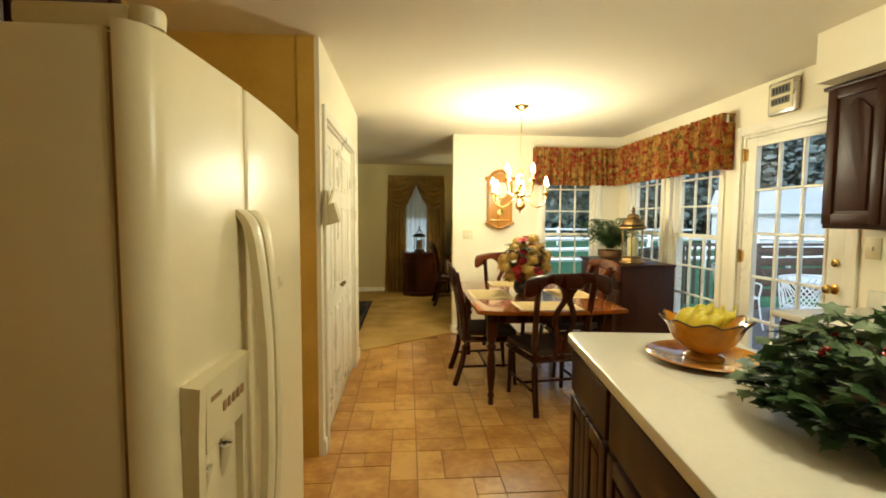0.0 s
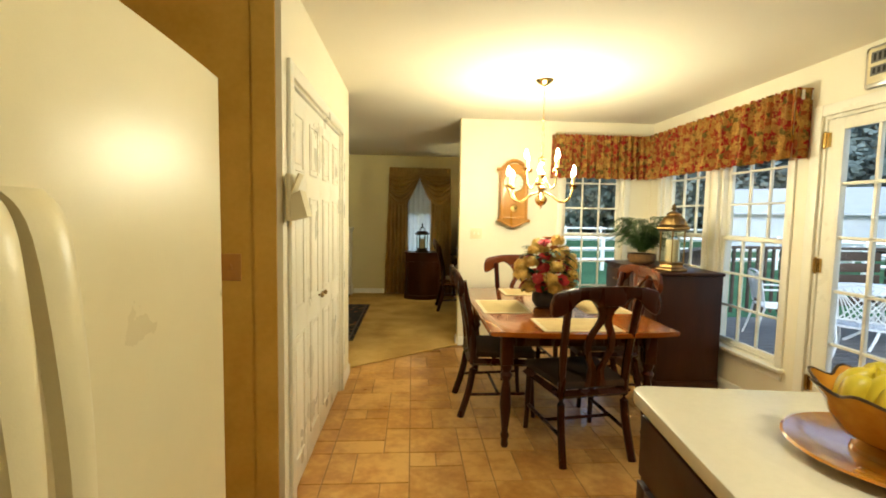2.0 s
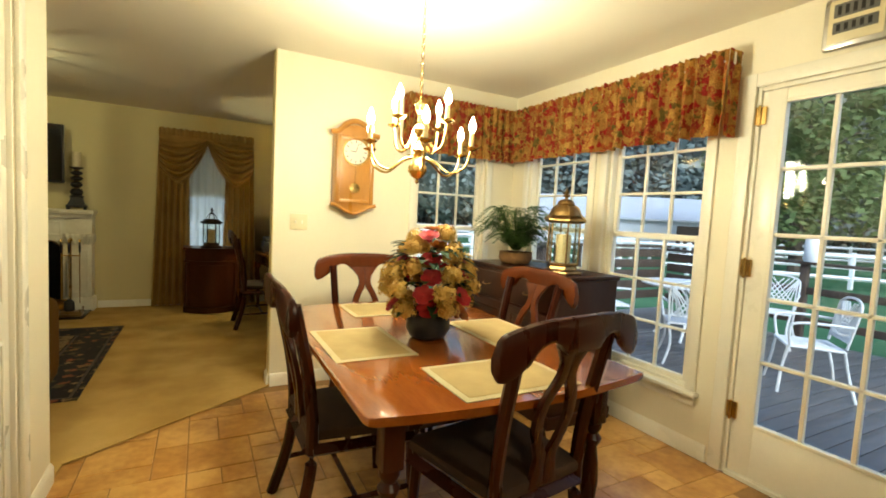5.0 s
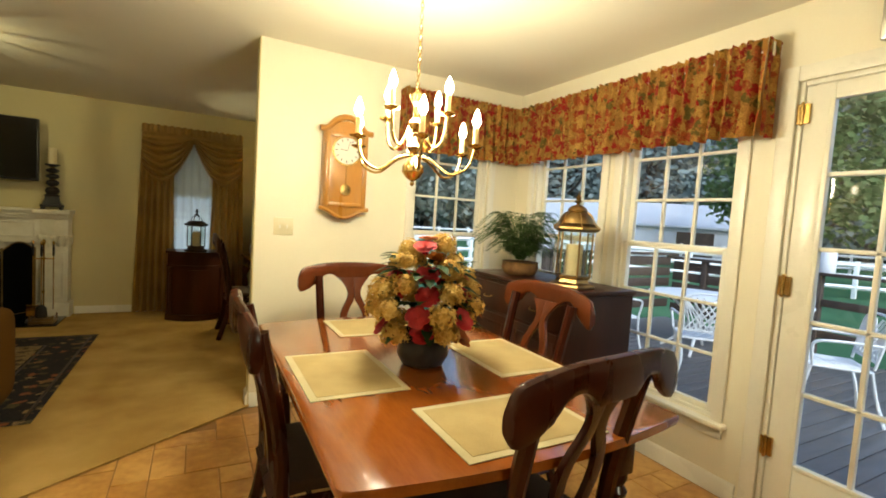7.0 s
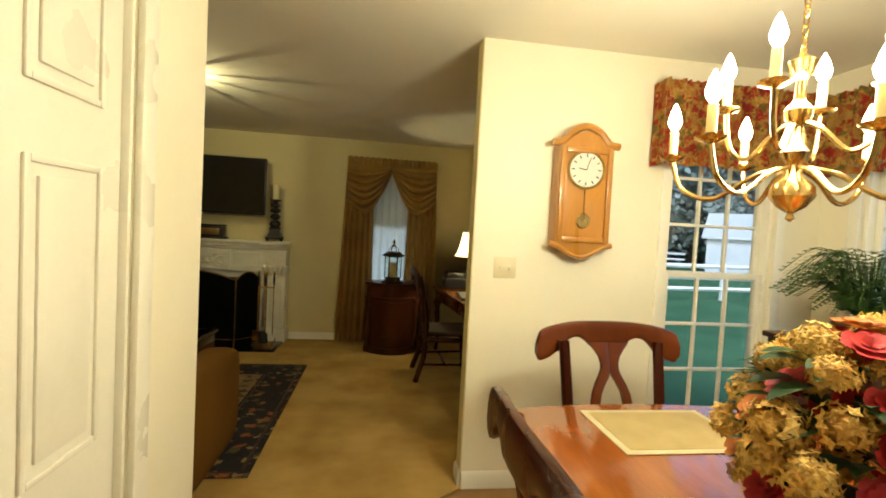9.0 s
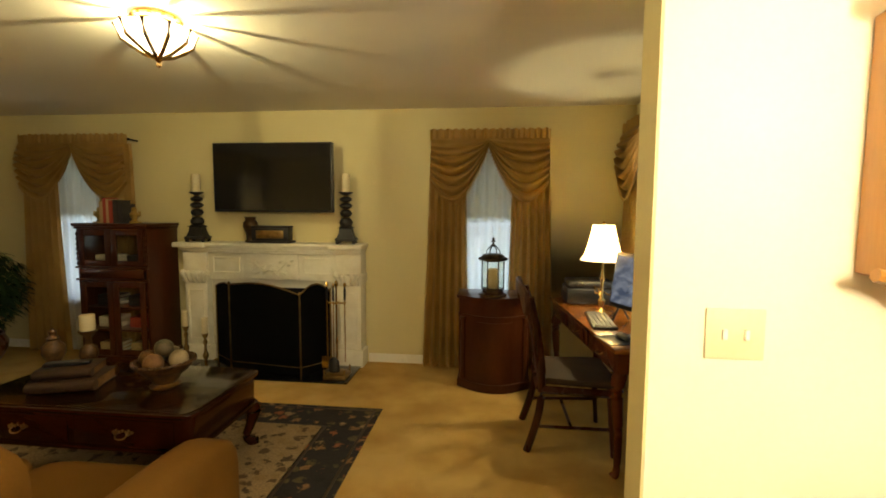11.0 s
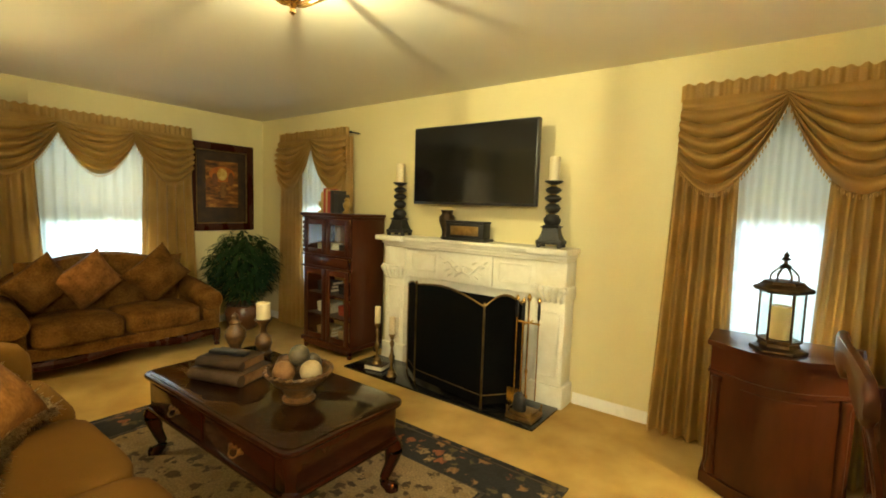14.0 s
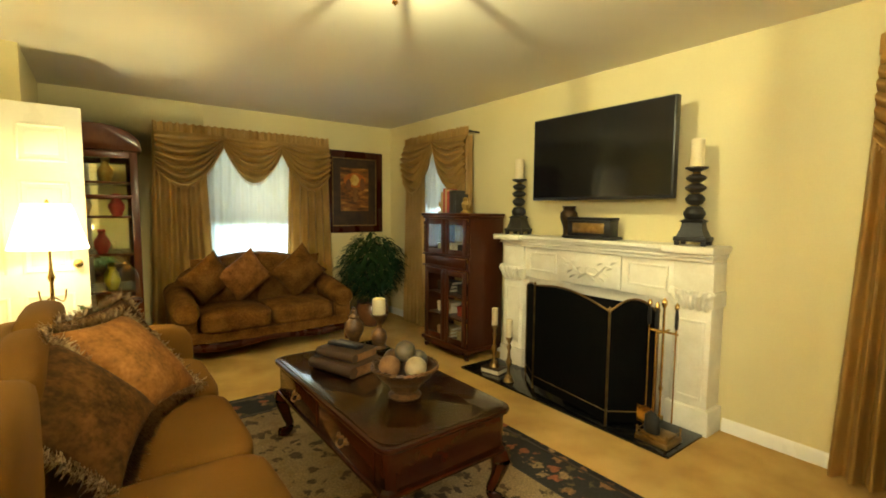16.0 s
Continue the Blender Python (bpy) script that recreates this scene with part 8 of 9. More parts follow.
# ---- kitchen ----
def refrigerator():
    root = thing("refrigerator", "white side-by-side refrigerator with ice dispenser", "refrigerator", (0.075, 1.32, 0))
    W, D, H = 1.12, 0.76, 1.75
    bm = bmesh.new()
    cube(bm, 0, 0.0, 0.03, D, W, H - 0.01, 0.008)
    part("body", bm, "fridge", root)
    bm = bmesh.new()
    cube(bm, 0.02, 0.03, 0.0, D - 0.02, W - 0.03, 0.0295)
    part("kick_plate", bm, "dark_plastic", root)
    doors = {}
    for nm, y0, y1, ra, rb in (("freezer_door", 0.0, 0.412, 0.055, 0.012), ("fridge_door", 0.420, W, 0.012, 0.055)):
        bm = bmesh.new()
        def front(y):
            return D + 0.085 - 0.022 * ((y - W / 2) / (W / 2)) ** 2
        pts = [(D + 0.012, y0)]
        pts += [(front(y0 + ra) - ra + ra * math.sin(math.pi * k / 12), y0 + ra - ra * math.cos(math.pi * k / 12)) for k in range(7)]
        pts += [(front(y0 + ra + (y1 - y0 - ra - rb) * k / 8), y0 + ra + (y1 - y0 - ra - rb) * k / 8) for k in range(1, 8)]
        pts += [(front(y1 - rb) - rb + rb * math.cos(math.pi * k / 12), y1 - rb + rb * math.sin(math.pi * k / 12)) for k in range(7)]
        pts.append((D + 0.012, y1))
        prism(bm, pts, 2, 0.08, H, 0.009)
        doors[nm] = part(nm, bm, "fridge", root, angle=30)
    bm = bmesh.new()
    cube(bm, D + 0.0005, 0.01, 0.09, D + 0.0115, W - 0.01, H - 0.02)
    part("door_seal", bm, "grout", root, "tan rubber seal")
    for y, s, nm in ((0.376, 1, "freezer_door"), (0.456, -1, "fridge_door")):
        bm = bmesh.new()
        front = D + 0.083
        pts = curve([(front - 0.006, y, 1.44), (front + 0.030, y, 1.38), (front + 0.052, y, 1.15), (front + 0.055, y, 0.95), (front + 0.052, y, 0.75), (front + 0.030, y, 0.50), (front - 0.006, y, 0.42)], 6)
        loops = []
        for i, p in enumerate(pts):
            w = 0.034 * (0.8 + 0.2 * math.cos(2 * math.pi * i / (len(pts) - 1)))
            loops.append([(p.x - 0.012, p.y - w, p.z), (p.x + 0.008, p.y - w, p.z), (p.x + 0.016, p.y - w * 0.4, p.z), (p.x + 0.016, p.y + w * 0.4, p.z), (p.x + 0.008, p.y + w, p.z), (p.x - 0.012, p.y + w, p.z)])
        rings(bm, loops)
        part("handle", bm, "fridge", doors[nm], "curved white handle", angle=50)
    d = doors["freezer_door"]
    y0, y1, z0, z1 = 0.070, 0.335, 0.62, 1.10
    f = D + 0.066
    bm = bmesh.new()
    rings(bm, [[(f - 0.02, y, z0), (f + 0.030, y, z0), (f + 0.034, y, 0.98), (f + 0.040, y, z1 - 0.01), (f - 0.02, y, z1)] for y in (y0, y0 + 0.03)])
    rings(bm, [[(f - 0.02, y, z0), (f + 0.030, y, z0), (f + 0.034, y, 0.98), (f + 0.040, y, z1 - 0.01), (f - 0.02, y, z1)] for y in (y1 - 0.03, y1)])
    rings(bm, [[(f - 0.02, y, 0.945), (f + 0.036, y, 0.945), (f + 0.036, y, 0.98), (f + 0.040, y, z1 - 0.01), (f - 0.02, y, z1)] for y in (y0 + 0.03, y1 - 0.03)])
    rings(bm, [[(f - 0.02, y, z0), (f + 0.036, y, z0), (f + 0.036, y, z0 + 0.03), (f - 0.02, y, z0 + 0.03)] for y in (y0 + 0.03, y1 - 0.03)])
    part("dispenser_surround", bm, "plastic", d)
    bm = bmesh.new()
    for i in range(5):
        cube(bm, f + 0.036, y0 + 0.110 + 0.026 * i, 1.0, f + 0.0405, y0 + 0.126 + 0.026 * i, 1.022, 0.002)
    cube(bm, f + 0.036, y0 + 0.05, 1.045, f + 0.0405, y0 + 0.10, 1.055)
    part("buttons", bm, "grout", d, "row of small grey buttons")
    for y in (0.13, 0.24):
        bm = bmesh.new()
        tube(bm, curve([(f + 0.012, y, 0.945), (f + 0.02, y, 0.90), (f + 0.005, y, 0.82)], 4), [0.022, 0.022, 0.022, 0.022, 0.022, 0.02, 0.018, 0.016, 0.012], 10, 0.5)
        part("paddle", bm, "plastic", d)
    bm = bmesh.new()
    for i in range(12):
        cube(bm, f + 0.002, y0 + 0.037 + 0.0158 * i, z0 + 0.0305, f + 0.034, y0 + 0.045 + 0.0158 * i, z0 + 0.036)
    part("drip_grille", bm, "plastic", d)
    bm = bmesh.new()
    cube(bm, D - 0.16, 0.02, H - 0.0095, D + 0.03, 0.14, H + 0.035, 0.01)
    part("hinge_cover", bm, "plastic", root)
    bm = bmesh.new()
    lathe(bm, [(0.028, 0), (0.03, 0.02), (0.028, 0.032), (0.001, 0.034)], (D + 0.045, 0.05, H + 0.0005), 16)
    part("hinge_cap", bm, "plastic", root)


refrigerator()


def raised_door(parent, axis, p, out, a0, a1, z0, z1, mat, arch=False, name="door"):
    """A cabinet front with a frame and a raised middle panel."""
    bm = bmesh.new()
    q = sorted((p, p + out * 0.018))
    def bx(u0, w0, u1, w1, t, b=0.003):
        s = sorted((p + out * 0.0005, p + out * t))
        cube(bm, *((s[0], u0, w0, s[1], u1, w1) if axis == "x" else (u0, s[0], w0, u1, s[1], w1)), bevel=b)
    f = 0.055
    bx(a0, z0, a0 + f, z1, 0.02)
    bx(a1 - f, z0, a1, z1, 0.02)
    bx(a0 + f, z0, a1 - f, z0 + f, 0.02)
    bx(a0 + f, z1 - f, a1 - f, z1, 0.02)
    bx(a0 + f, z0 + f, a1 - f, z1 - f, 0.008, 0)
    d = part(name, bm, mat, parent, angle=25)
    bm = bmesh.new()
    u0, u1, w0, w1 = a0 + f + 0.02, a1 - f - 0.02, z0 + f + 0.02, z1 - f - 0.02
    pts = [(u0, w0), (u1, w0), (u1, w1 - (0.07 if arch else 0))]
    if arch:
        for k in range(1, 12):
            t = k / 12
            pts.append((u1 + (u0 - u1) * t, w1 - 0.07 + 0.07 * math.sin(math.pi * t) ** 1.6))
    pts.append((u0, w1 - (0.07 if arch else 0)))
    s = sorted((p + out * 0.0085, p + out * 0.017))
    prism(bm, pts, 0 if axis == "x" else 1, s[0], s[1], 0.006)
    part("raised_panel", bm, mat, d)
    return d


def over_fridge():
    root = thing("wall_cabinet", "dark walnut cabinet above the refrigerator", "cabinet")
    box_part("body", root, "walnut", 0.001, 1.25, 1.86, 0.34, 2.22, CEIL - 0.002, 0.004)
    for y0 in (1.27, 1.745):
        raised_door(root, "x", 0.3405, 1, y0, y0 + 0.455, 1.88, CEIL - 0.03, "walnut")


over_fridge()


def wall_cabinets():
    for y1 in (2.95, 2.27, 1.59, 0.91):
        root = thing("wall_cabinet", "dark walnut wall cabinet with arched raised-panel doors", "cabinet", group="kitchen wall cabinets")
        y0 = y1 - 0.678
        box_part("body", root, "walnut", 3.72, y0, 1.376, 3.999, y1, 2.168, 0.003)
        raised_door(root, "x", 3.7195, -1, y0 + 0.01, y0 + 0.335, 1.40, 2.145, "walnut", True)
        raised_door(root, "x", 3.7195, -1, y0 + 0.345, y1 - 0.012, 1.40, 2.145, "walnut", True)
        bm = bmesh.new()
        cube(bm, 3.69, y0, 2.145, 3.73, y1 + 0.012, 2.1685, 0.006)
        part("cornice", bm, "walnut", root)


wall_cabinets()


def base_cabinets():
    for y1 in (2.87, 2.20, 1.53, 0.86):
        root = thing("base_cabinet", "dark walnut base cabinet with drawer and doors", "cabinet", group="kitchen base cabinets")
        y0 = y1 - 0.668
        box_part("body", root, "walnut", 3.43, y0, 0.09, 3.999, y1, 0.879, 0.003)
        box_part("toe_kick", root, "dark_plastic", 3.48, y0 + 0.005, 0.0, 3.99, y1 - 0.005, 0.0895, 0.0)
        raised_door(root, "x", 3.4295, -1, y0 + 0.01, y0 + 0.33, 0.11, 0.66, "walnut")
        raised_door(root, "x", 3.4295, -1, y0 + 0.34, y1 - 0.01, 0.11, 0.66, "walnut")
        box_part("drawer", root, "walnut", 3.411, y0 + 0.01, 0.69, 3.4292, y1 - 0.01, 0.86, 0.006)
    bm = bmesh.new()
    cube(bm, 3.395, -1.69, 0.88, 3.998, 2.90, 0.918, 0.008)
    cube(bm, 3.975, -1.69, 0.919, 3.998, 2.90, 1.02, 0.004)
    solo("countertop", bm, "counter", "white laminate countertop along the kitchen wall", "countertop")


base_cabinets()


def island():
    ang = -7.0
    root = thing("kitchen_island", "dark walnut kitchen island with drawers and doors", "island", (2.058, 2.50, 0), ang)
    box_part("body", root, "walnut", 0.035, -1.98, 0.09, 0.655, -0.035, 0.8695, 0.004)
    box_part("toe_kick", root, "dark_plastic", 0.09, -1.95, 0.0, 0.62, -0.08, 0.0895, 0.0)
    for y1, w in ((-0.05, 0.50), (-0.57, 0.68), (-1.27, 0.68)):
        y0 = y1 - w
        box_part("drawer", root, "walnut", 0.017, y0 + 0.008, 0.665, 0.0348, y1 - 0.008, 0.845, 0.006)
        raised_door(root, "x", 0.0348, -1, y0 + 0.008, y0 + w / 2 - 0.004, 0.11, 0.645, "walnut")
        raised_door(root, "x", 0.0348, -1, y0 + w / 2 + 0.004, y1 - 0.008, 0.11, 0.645, "walnut")
    bm = bmesh.new()
    pts = []
    for cx, cy, a0 in ((0.64, -0.05, 0), (0.05, -0.05, 90), (0.05, -1.97, 180), (0.64, -1.97, 270)):
        for k in range(5):
            a = radians(a0 + 22.5 * k)
            pts.append((cx + 0.05 * math.cos(a), cy + 0.05 * math.sin(a)))
    prism(bm, pts, 2, 0.87, 0.91, 0.006)
    solo("island_top", bm, "counter", "white laminate island top with rounded corners", "countertop", (2.058, 2.50, 0), ang)


island()
IT = 0.9105


def ruffled_bowl():
    root = thing("serving_plate", "amber glazed platter on the island", "plate", (2.415, 2.05, IT))
    bm = bmesh.new()
    lathe(bm, [(0.10, 0), (0.11, 0.004), (0.14, 0.010), (0.185, 0.018), (0.195, 0.022), (0.19, 0.026), (0.14, 0.018), (0.10, 0.012), (0.01, 0.011)], seg=40)
    part("dish", bm, "amber", root)
    root = thing("ruffled_bowl", "amber glazed bowl with ruffled rim on a platter", "bowl", (2.415, 2.055, IT + 0.0125))
    bm = bmesh.new()
    n = 72
    def ring(r, z, wav, off=0.0):
        return [((r + wav * math.cos(9 * a)) * math.cos(a), (r + wav * math.cos(9 * a)) * math.sin(a), z + wav * 0.8 * math.cos(9 * a)) for a in (2 * math.pi * k / n for k in range(n))]
    rings(bm, [ring(0.068, 0.0, 0), ring(0.066, 0.010, 0), ring(0.046, 0.020, 0), ring(0.088, 0.042, 0), ring(0.112, 0.080, 0.001), ring(0.122, 0.11, 0.004), ring(0.142, 0.135, 0.010), ring(0.138, 0.138, 0.010), ring(0.117, 0.11, 0.004), ring(0.106, 0.080, 0.001), ring(0.08, 0.048, 0), ring(0.01, 0.035, 0)])
    part("body", bm, "amber", root)
    bm = bmesh.new()
    rim = ring(0.141, 0.1385, 0.0105)
    tube(bm, rim + rim[:1], 0.0035, 6)
    part("rim", bm, "bronze", root, "dark brown painted rim")
    rnd = random.Random(8)
    for i in range(11):
        bm = bmesh.new()
        a = 2 * math.pi * i / 11
        r = 0.062 if i % 3 else 0.03
        tube(bm, curve([(r * math.cos(a) - 0.04, r * math.sin(a), 0.095), (r * math.cos(a), r * math.sin(a) + 0.01, 0.135 + 0.02 * rnd.random()), (r * math.cos(a) + 0.03, r * math.sin(a), 0.14 + 0.03 * rnd.random()), (r * math.cos(a) + 0.045, r * math.sin(a) + 0.01, 0.175 + 0.02 * rnd.random())], 5), [0.010, 0.016, 0.020, 0.023, 0.025, 0.026, 0.025, 0.023, 0.020, 0.016, 0.011, 0.007, 0.005, 0.0045, 0.004, 0.003], 10)
        part("yellow_pepper", bm, "yellow", root, "curved yellow pepper")


ruffled_bowl()
ivy = greenery("ivy_arrangement", "green ivy arrangement with red berries on the island", (2.50, 1.48, IT), 0.30, 900, 41, "ivy", 0.75, 0.058, True)
rnd = random.Random(9)
bm = bmesh.new()
for i in range(40):
    a, q = rnd.uniform(0, 6.28), rnd.uniform(0.05, 0.2)
    lathe(bm, [(0.001, -0.009), (0.008, -0.004), (0.009, 0.002), (0.001, 0.009)], (q * math.cos(a), q * math.sin(a), rnd.uniform(0.16, 0.25)), 8)
part("berries", bm, "berry", ivy, "small red berries")


# dome added out of view as a body for the kitchen fill lamp
def kitchen_fill_light():
    root = thing("ceiling_light", "unseen round ceiling dome added to carry the kitchen fill light", "ceiling light", (2.6, 1.5, 0))
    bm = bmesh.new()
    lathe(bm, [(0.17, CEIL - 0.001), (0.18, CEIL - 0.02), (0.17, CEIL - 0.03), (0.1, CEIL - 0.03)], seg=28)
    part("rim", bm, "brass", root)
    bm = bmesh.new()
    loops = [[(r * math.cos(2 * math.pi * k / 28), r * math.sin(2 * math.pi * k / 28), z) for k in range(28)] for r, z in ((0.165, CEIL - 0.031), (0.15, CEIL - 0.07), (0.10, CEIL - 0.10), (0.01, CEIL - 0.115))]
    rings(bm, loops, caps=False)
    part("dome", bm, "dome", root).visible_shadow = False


kitchen_fill_light()


# ---- outdoors ----
GR = -0.55
bm = bmesh.new()
cube(bm, -400, -400, GR - 0.5, 400, 400, GR)
tagged(part("ground", bm, "grass"), "mown green lawn reaching the woods", "lawn", kind="structure")
DZ = -0.12
bm = bmesh.new()
for y in np.arange(-0.5, 8.0, 1.2):
    cube(bm, 4.3 if y < 6.1 else 4.6 + (y - 6.2) * 1.1, y, GR, 8.9, y + 0.09, DZ - 0.03)
structure("deck_frame", bm, "rail", "dark timber joists under the deck")


def deck_rail():
    root = thing("deck_railing", "dark stained deck railing with slats", "railing")
    top = 1.10
    for x in np.arange(5.95, 8.7, 1.38):
        bm = bmesh.new()
        cube(bm, x, 7.85, DZ, x + 0.09, 7.94, DZ + top, 0.006)
        part("post", bm, "rail", root)
    # the clipped corner runs from the house to the far side
    ax, ay, bx, by = 4.25, 6.25, 5.95, 7.88
    for t in (0.02, 0.5):
        bm = bmesh.new()
        x, y = ax + (bx - ax) * t, ay + (by - ay) * t
        cube(bm, x - 0.045, y - 0.045, DZ, x + 0.045, y + 0.045, DZ + top, 0.006)
        part("post", bm, "rail", root)
    bm = bmesh.new()
    tube(bm, [(ax, ay, DZ + top + 0.02), (bx + 0.03, by + 0.02, DZ + top + 0.02)], 0.075, 4, 0.35)
    part("handrail", bm, "rail", root)
    for k in range(1, 17):
        bm = bmesh.new()
        x, y = ax + (bx - ax) * k / 17, ay + (by - ay) * k / 17
        cube(bm, x - 0.017, y - 0.017, DZ + 0.1, x + 0.017, y + 0.017, DZ + top)
        part("baluster", bm, "rail", root)
    for y in np.arange(-0.5, 7.8, 1.55):
        bm = bmesh.new()
        cube(bm, 8.80, y, DZ, 8.89, y + 0.09, DZ + 1.05, 0.006)
        part("post", bm, "rail", root)
    bm = bmesh.new()
    cube(bm, 5.95, 7.83, DZ + top, 8.9, 7.96, DZ + top + 0.04, 0.006)
    cube(bm, 8.77, -0.5, DZ + 1.05, 8.91, 7.95, DZ + 1.09, 0.006)
    part("handrail", bm, "rail", root)
    k = 0
    for z in (0.15, 0.33, 0.51, 0.69, 0.87):
        bm = bmesh.new()
        cube(bm, 8.835, 6.6, DZ + z, 8.86, 7.85, DZ + z + 0.14, 0.004)
        part("slat", bm, "rail", root)
        bm = bmesh.new()
        cube(bm, 7.42, 7.88, DZ + z + 0.06, 8.80, 7.905, DZ + z + 0.20, 0.004)
        part("slat", bm, "rail", root)
    for z in (0.22, 0.64):
        bm = bmesh.new()
        cube(bm, 8.83, -0.5, DZ + z, 8.865, 6.6, DZ + z + 0.10, 0.004)
        part("rail", bm, "rail", root)
    for x in np.arange(6.09, 7.4, 0.13):
        bm = bmesh.new()
        cube(bm, x, 7.88, DZ + 0.10, x + 0.035, 7.915, DZ + top)
        part("baluster", bm, "rail", root)


deck_rail()


def patio_chair(at, turn):
    root = thing("patio_chair", "white cast-iron patio chair with lattice back", "chair", at, turn, "patio chairs on the deck")
    bm = bmesh.new()
    cube(bm, -0.23, -0.21, 0.425, 0.23, -0.18, 0.445, 0.004)
    cube(bm, -0.23, 0.20, 0.425, 0.23, 0.23, 0.445, 0.004)
    for i in range(9):
        u = -0.21 + i * 0.0525
        tube(bm, [(u, -0.20, 0.437), (min(u + 0.2, 0.22), 0.22, 0.437)], 0.009, 5)
        tube(bm, [(u, -0.20, 0.437), (max(u - 0.2, -0.22), 0.22, 0.437)], 0.009, 5)
    for s in (-1, 1):
        tube(bm, [(s * 0.22, -0.2, 0.435), (s * 0.22, 0.22, 0.435)], 0.012, 6)
    part("seat", bm, "white_iron", root)
    bm = bmesh.new()
    tube(bm, curve([(-0.22, -0.21, 0.46), (-0.24, -0.27, 0.80), (-0.16, -0.29, 0.88), (0, -0.295, 0.90), (0.16, -0.29, 0.88), (0.24, -0.27, 0.80), (0.22, -0.21, 0.46)], 6), 0.012, 6)
    for i in range(8):
        for s in (-1, 1):
            a = -0.20 + i * 0.057
            b = max(-0.22, min(0.22, a + s * 0.26))
            tube(bm, [(a, -0.225, 0.52), (b, -0.285, 0.86)], 0.008, 5)
    tube(bm, [(-0.225, -0.222, 0.52), (0.225, -0.222, 0.52)], 0.010, 6)
    part("backrest", bm, "white_iron", root)
    for s in (-1, 1):
        bm = bmesh.new()
        tube(bm, curve([(s * 0.235, -0.25, 0.66), (s * 0.27, 0.0, 0.67), (s * 0.27, 0.20, 0.65), (s * 0.25, 0.22, 0.56), (s * 0.23, 0.20, 0.44)], 5), 0.013, 6)
        part("armrest", bm, "white_iron", root)
        for y0, y1 in ((-0.2, -0.30), (0.21, 0.27)):
            bm = bmesh.new()
            tube(bm, curve([(s * 0.22, y0, 0.43), (s * 0.20, (y0 + y1) / 2, 0.22), (s * 0.26, y1, 0.0)], 5), 0.014, 6)
            part("leg", bm, "white_iron", root)
    return root


def patio_table(at):
    root = thing("patio_table", "round white cast-iron patio table on the deck", "table", at)
    bm = bmesh.new()
    lathe(bm, [(0.01, 0.700), (0.60, 0.700), (0.615, 0.705), (0.615, 0.722), (0.60, 0.728), (0.01, 0.728)], seg=40)
    part("tabletop", bm, "white_iron", root)
    for k in range(4):
        a = k * math.pi / 2 + 0.4
        bm = bmesh.new()
        c, s = math.cos(a), math.sin(a)
        tube(bm, curve([(0.40 * c, 0.40 * s, 0.70), (0.14 * c, 0.14 * s, 0.45), (0.18 * c, 0.18 * s, 0.22), (0.42 * c, 0.42 * s, 0.0)], 6), 0.018, 8)
        part("leg", bm, "white_iron", root)


patio_table((7.2, 6.3, DZ))
for at, turn in (((6.15, 6.75, DZ), -112), ((6.2, 5.65, DZ), -48), ((8.1, 5.75, DZ), 108), ((6.5, 4.65, DZ), 38)):
    patio_chair(at, turn)
bm = bmesh.new()
lathe(bm, [(0.09, 0), (0.095, 0.01), (0.095, 0.30), (0.08, 0.32), (0.01, 0.31)], seg=20)
solo("pillar_candle", bm, "white_iron", "white pillar candle on the deck railing", "candle", (8.84, 5.68, DZ + 1.0905))


def fence(points, rails, label):
    root = thing("paddock_fence", label, "fence", kind="")
    for (xa, ya), (xb, yb) in zip(points, points[1:]):
        L = math.hypot(xb - xa, yb - ya)
        n = max(1, int(L / 2.4))
        ang = math.atan2(yb - ya, xb - xa)
        for i in range(n):
            t = i / n
            bm = bmesh.new()
            x, y = xa + (xb - xa) * t, ya + (yb - ya) * t
            cube(bm, x - 0.065, y - 0.065, GR, x + 0.065, y + 0.065, GR + 1.35, 0.01)
            part("post", bm, "fence", root)
        for z in rails:
            bm = bmesh.new()
            tube(bm, [(xa, ya, GR + z), (xb, yb, GR + z)], 0.075, 4)
            part("rail", bm, "fence", root)


fence([(-6, 16.5), (6, 17.5), (16, 18.5), (24, 8), (26, -12)], (0.40, 0.80, 1.20), "near white vinyl three-rail paddock fence")
fence([(-10, 33), (10, 34), (23, 33.5)], (0.40, 0.80, 1.20), "far white vinyl three-rail paddock fence")
fence([(17, 18), (30, 22), (46, 12)], (0.40, 0.80, 1.20), "white vinyl three-rail fence before the barn")


def barn():
    root = thing("barn", "long white metal barn with pale gabled roof", "barn", (31, 29, GR), -42)
    w, d, e, r = 7.5, 4.0, 2.5, 4.1
    bm = bmesh.new()
    prism(bm, [(-d, 0), (d, 0), (d, e), (0, r), (-d, e)], 0, -w, w)
    part("wall", bm, "barn", root)
    for s in (-1, 1):
        bm = bmesh.new()
        loops = [[(x, s * (d + 0.35), e - 0.12), (x, s * (d + 0.35), e + 0.02), (x, 0, r + 0.18), (x, 0, r + 0.04)] for x in (-w - 0.3, w + 0.3)]
        rings(bm, loops)
        part("roof", bm, "barn", root)
    for x in np.arange(-w + 0.5, w, 0.6):
        bm = bmesh.new()
        cube(bm, x, -d - 0.03, 0.05, x + 0.05, -d - 0.001, e - 0.15)
        part("siding_rib", bm, "barn", root)
    bm = bmesh.new()
    cube(bm, 4.0, -d - 0.06, 0, 6.4, -d - 0.035, 2.1)
    part("door", bm, "rail", root, "dark barn door opening")


barn()


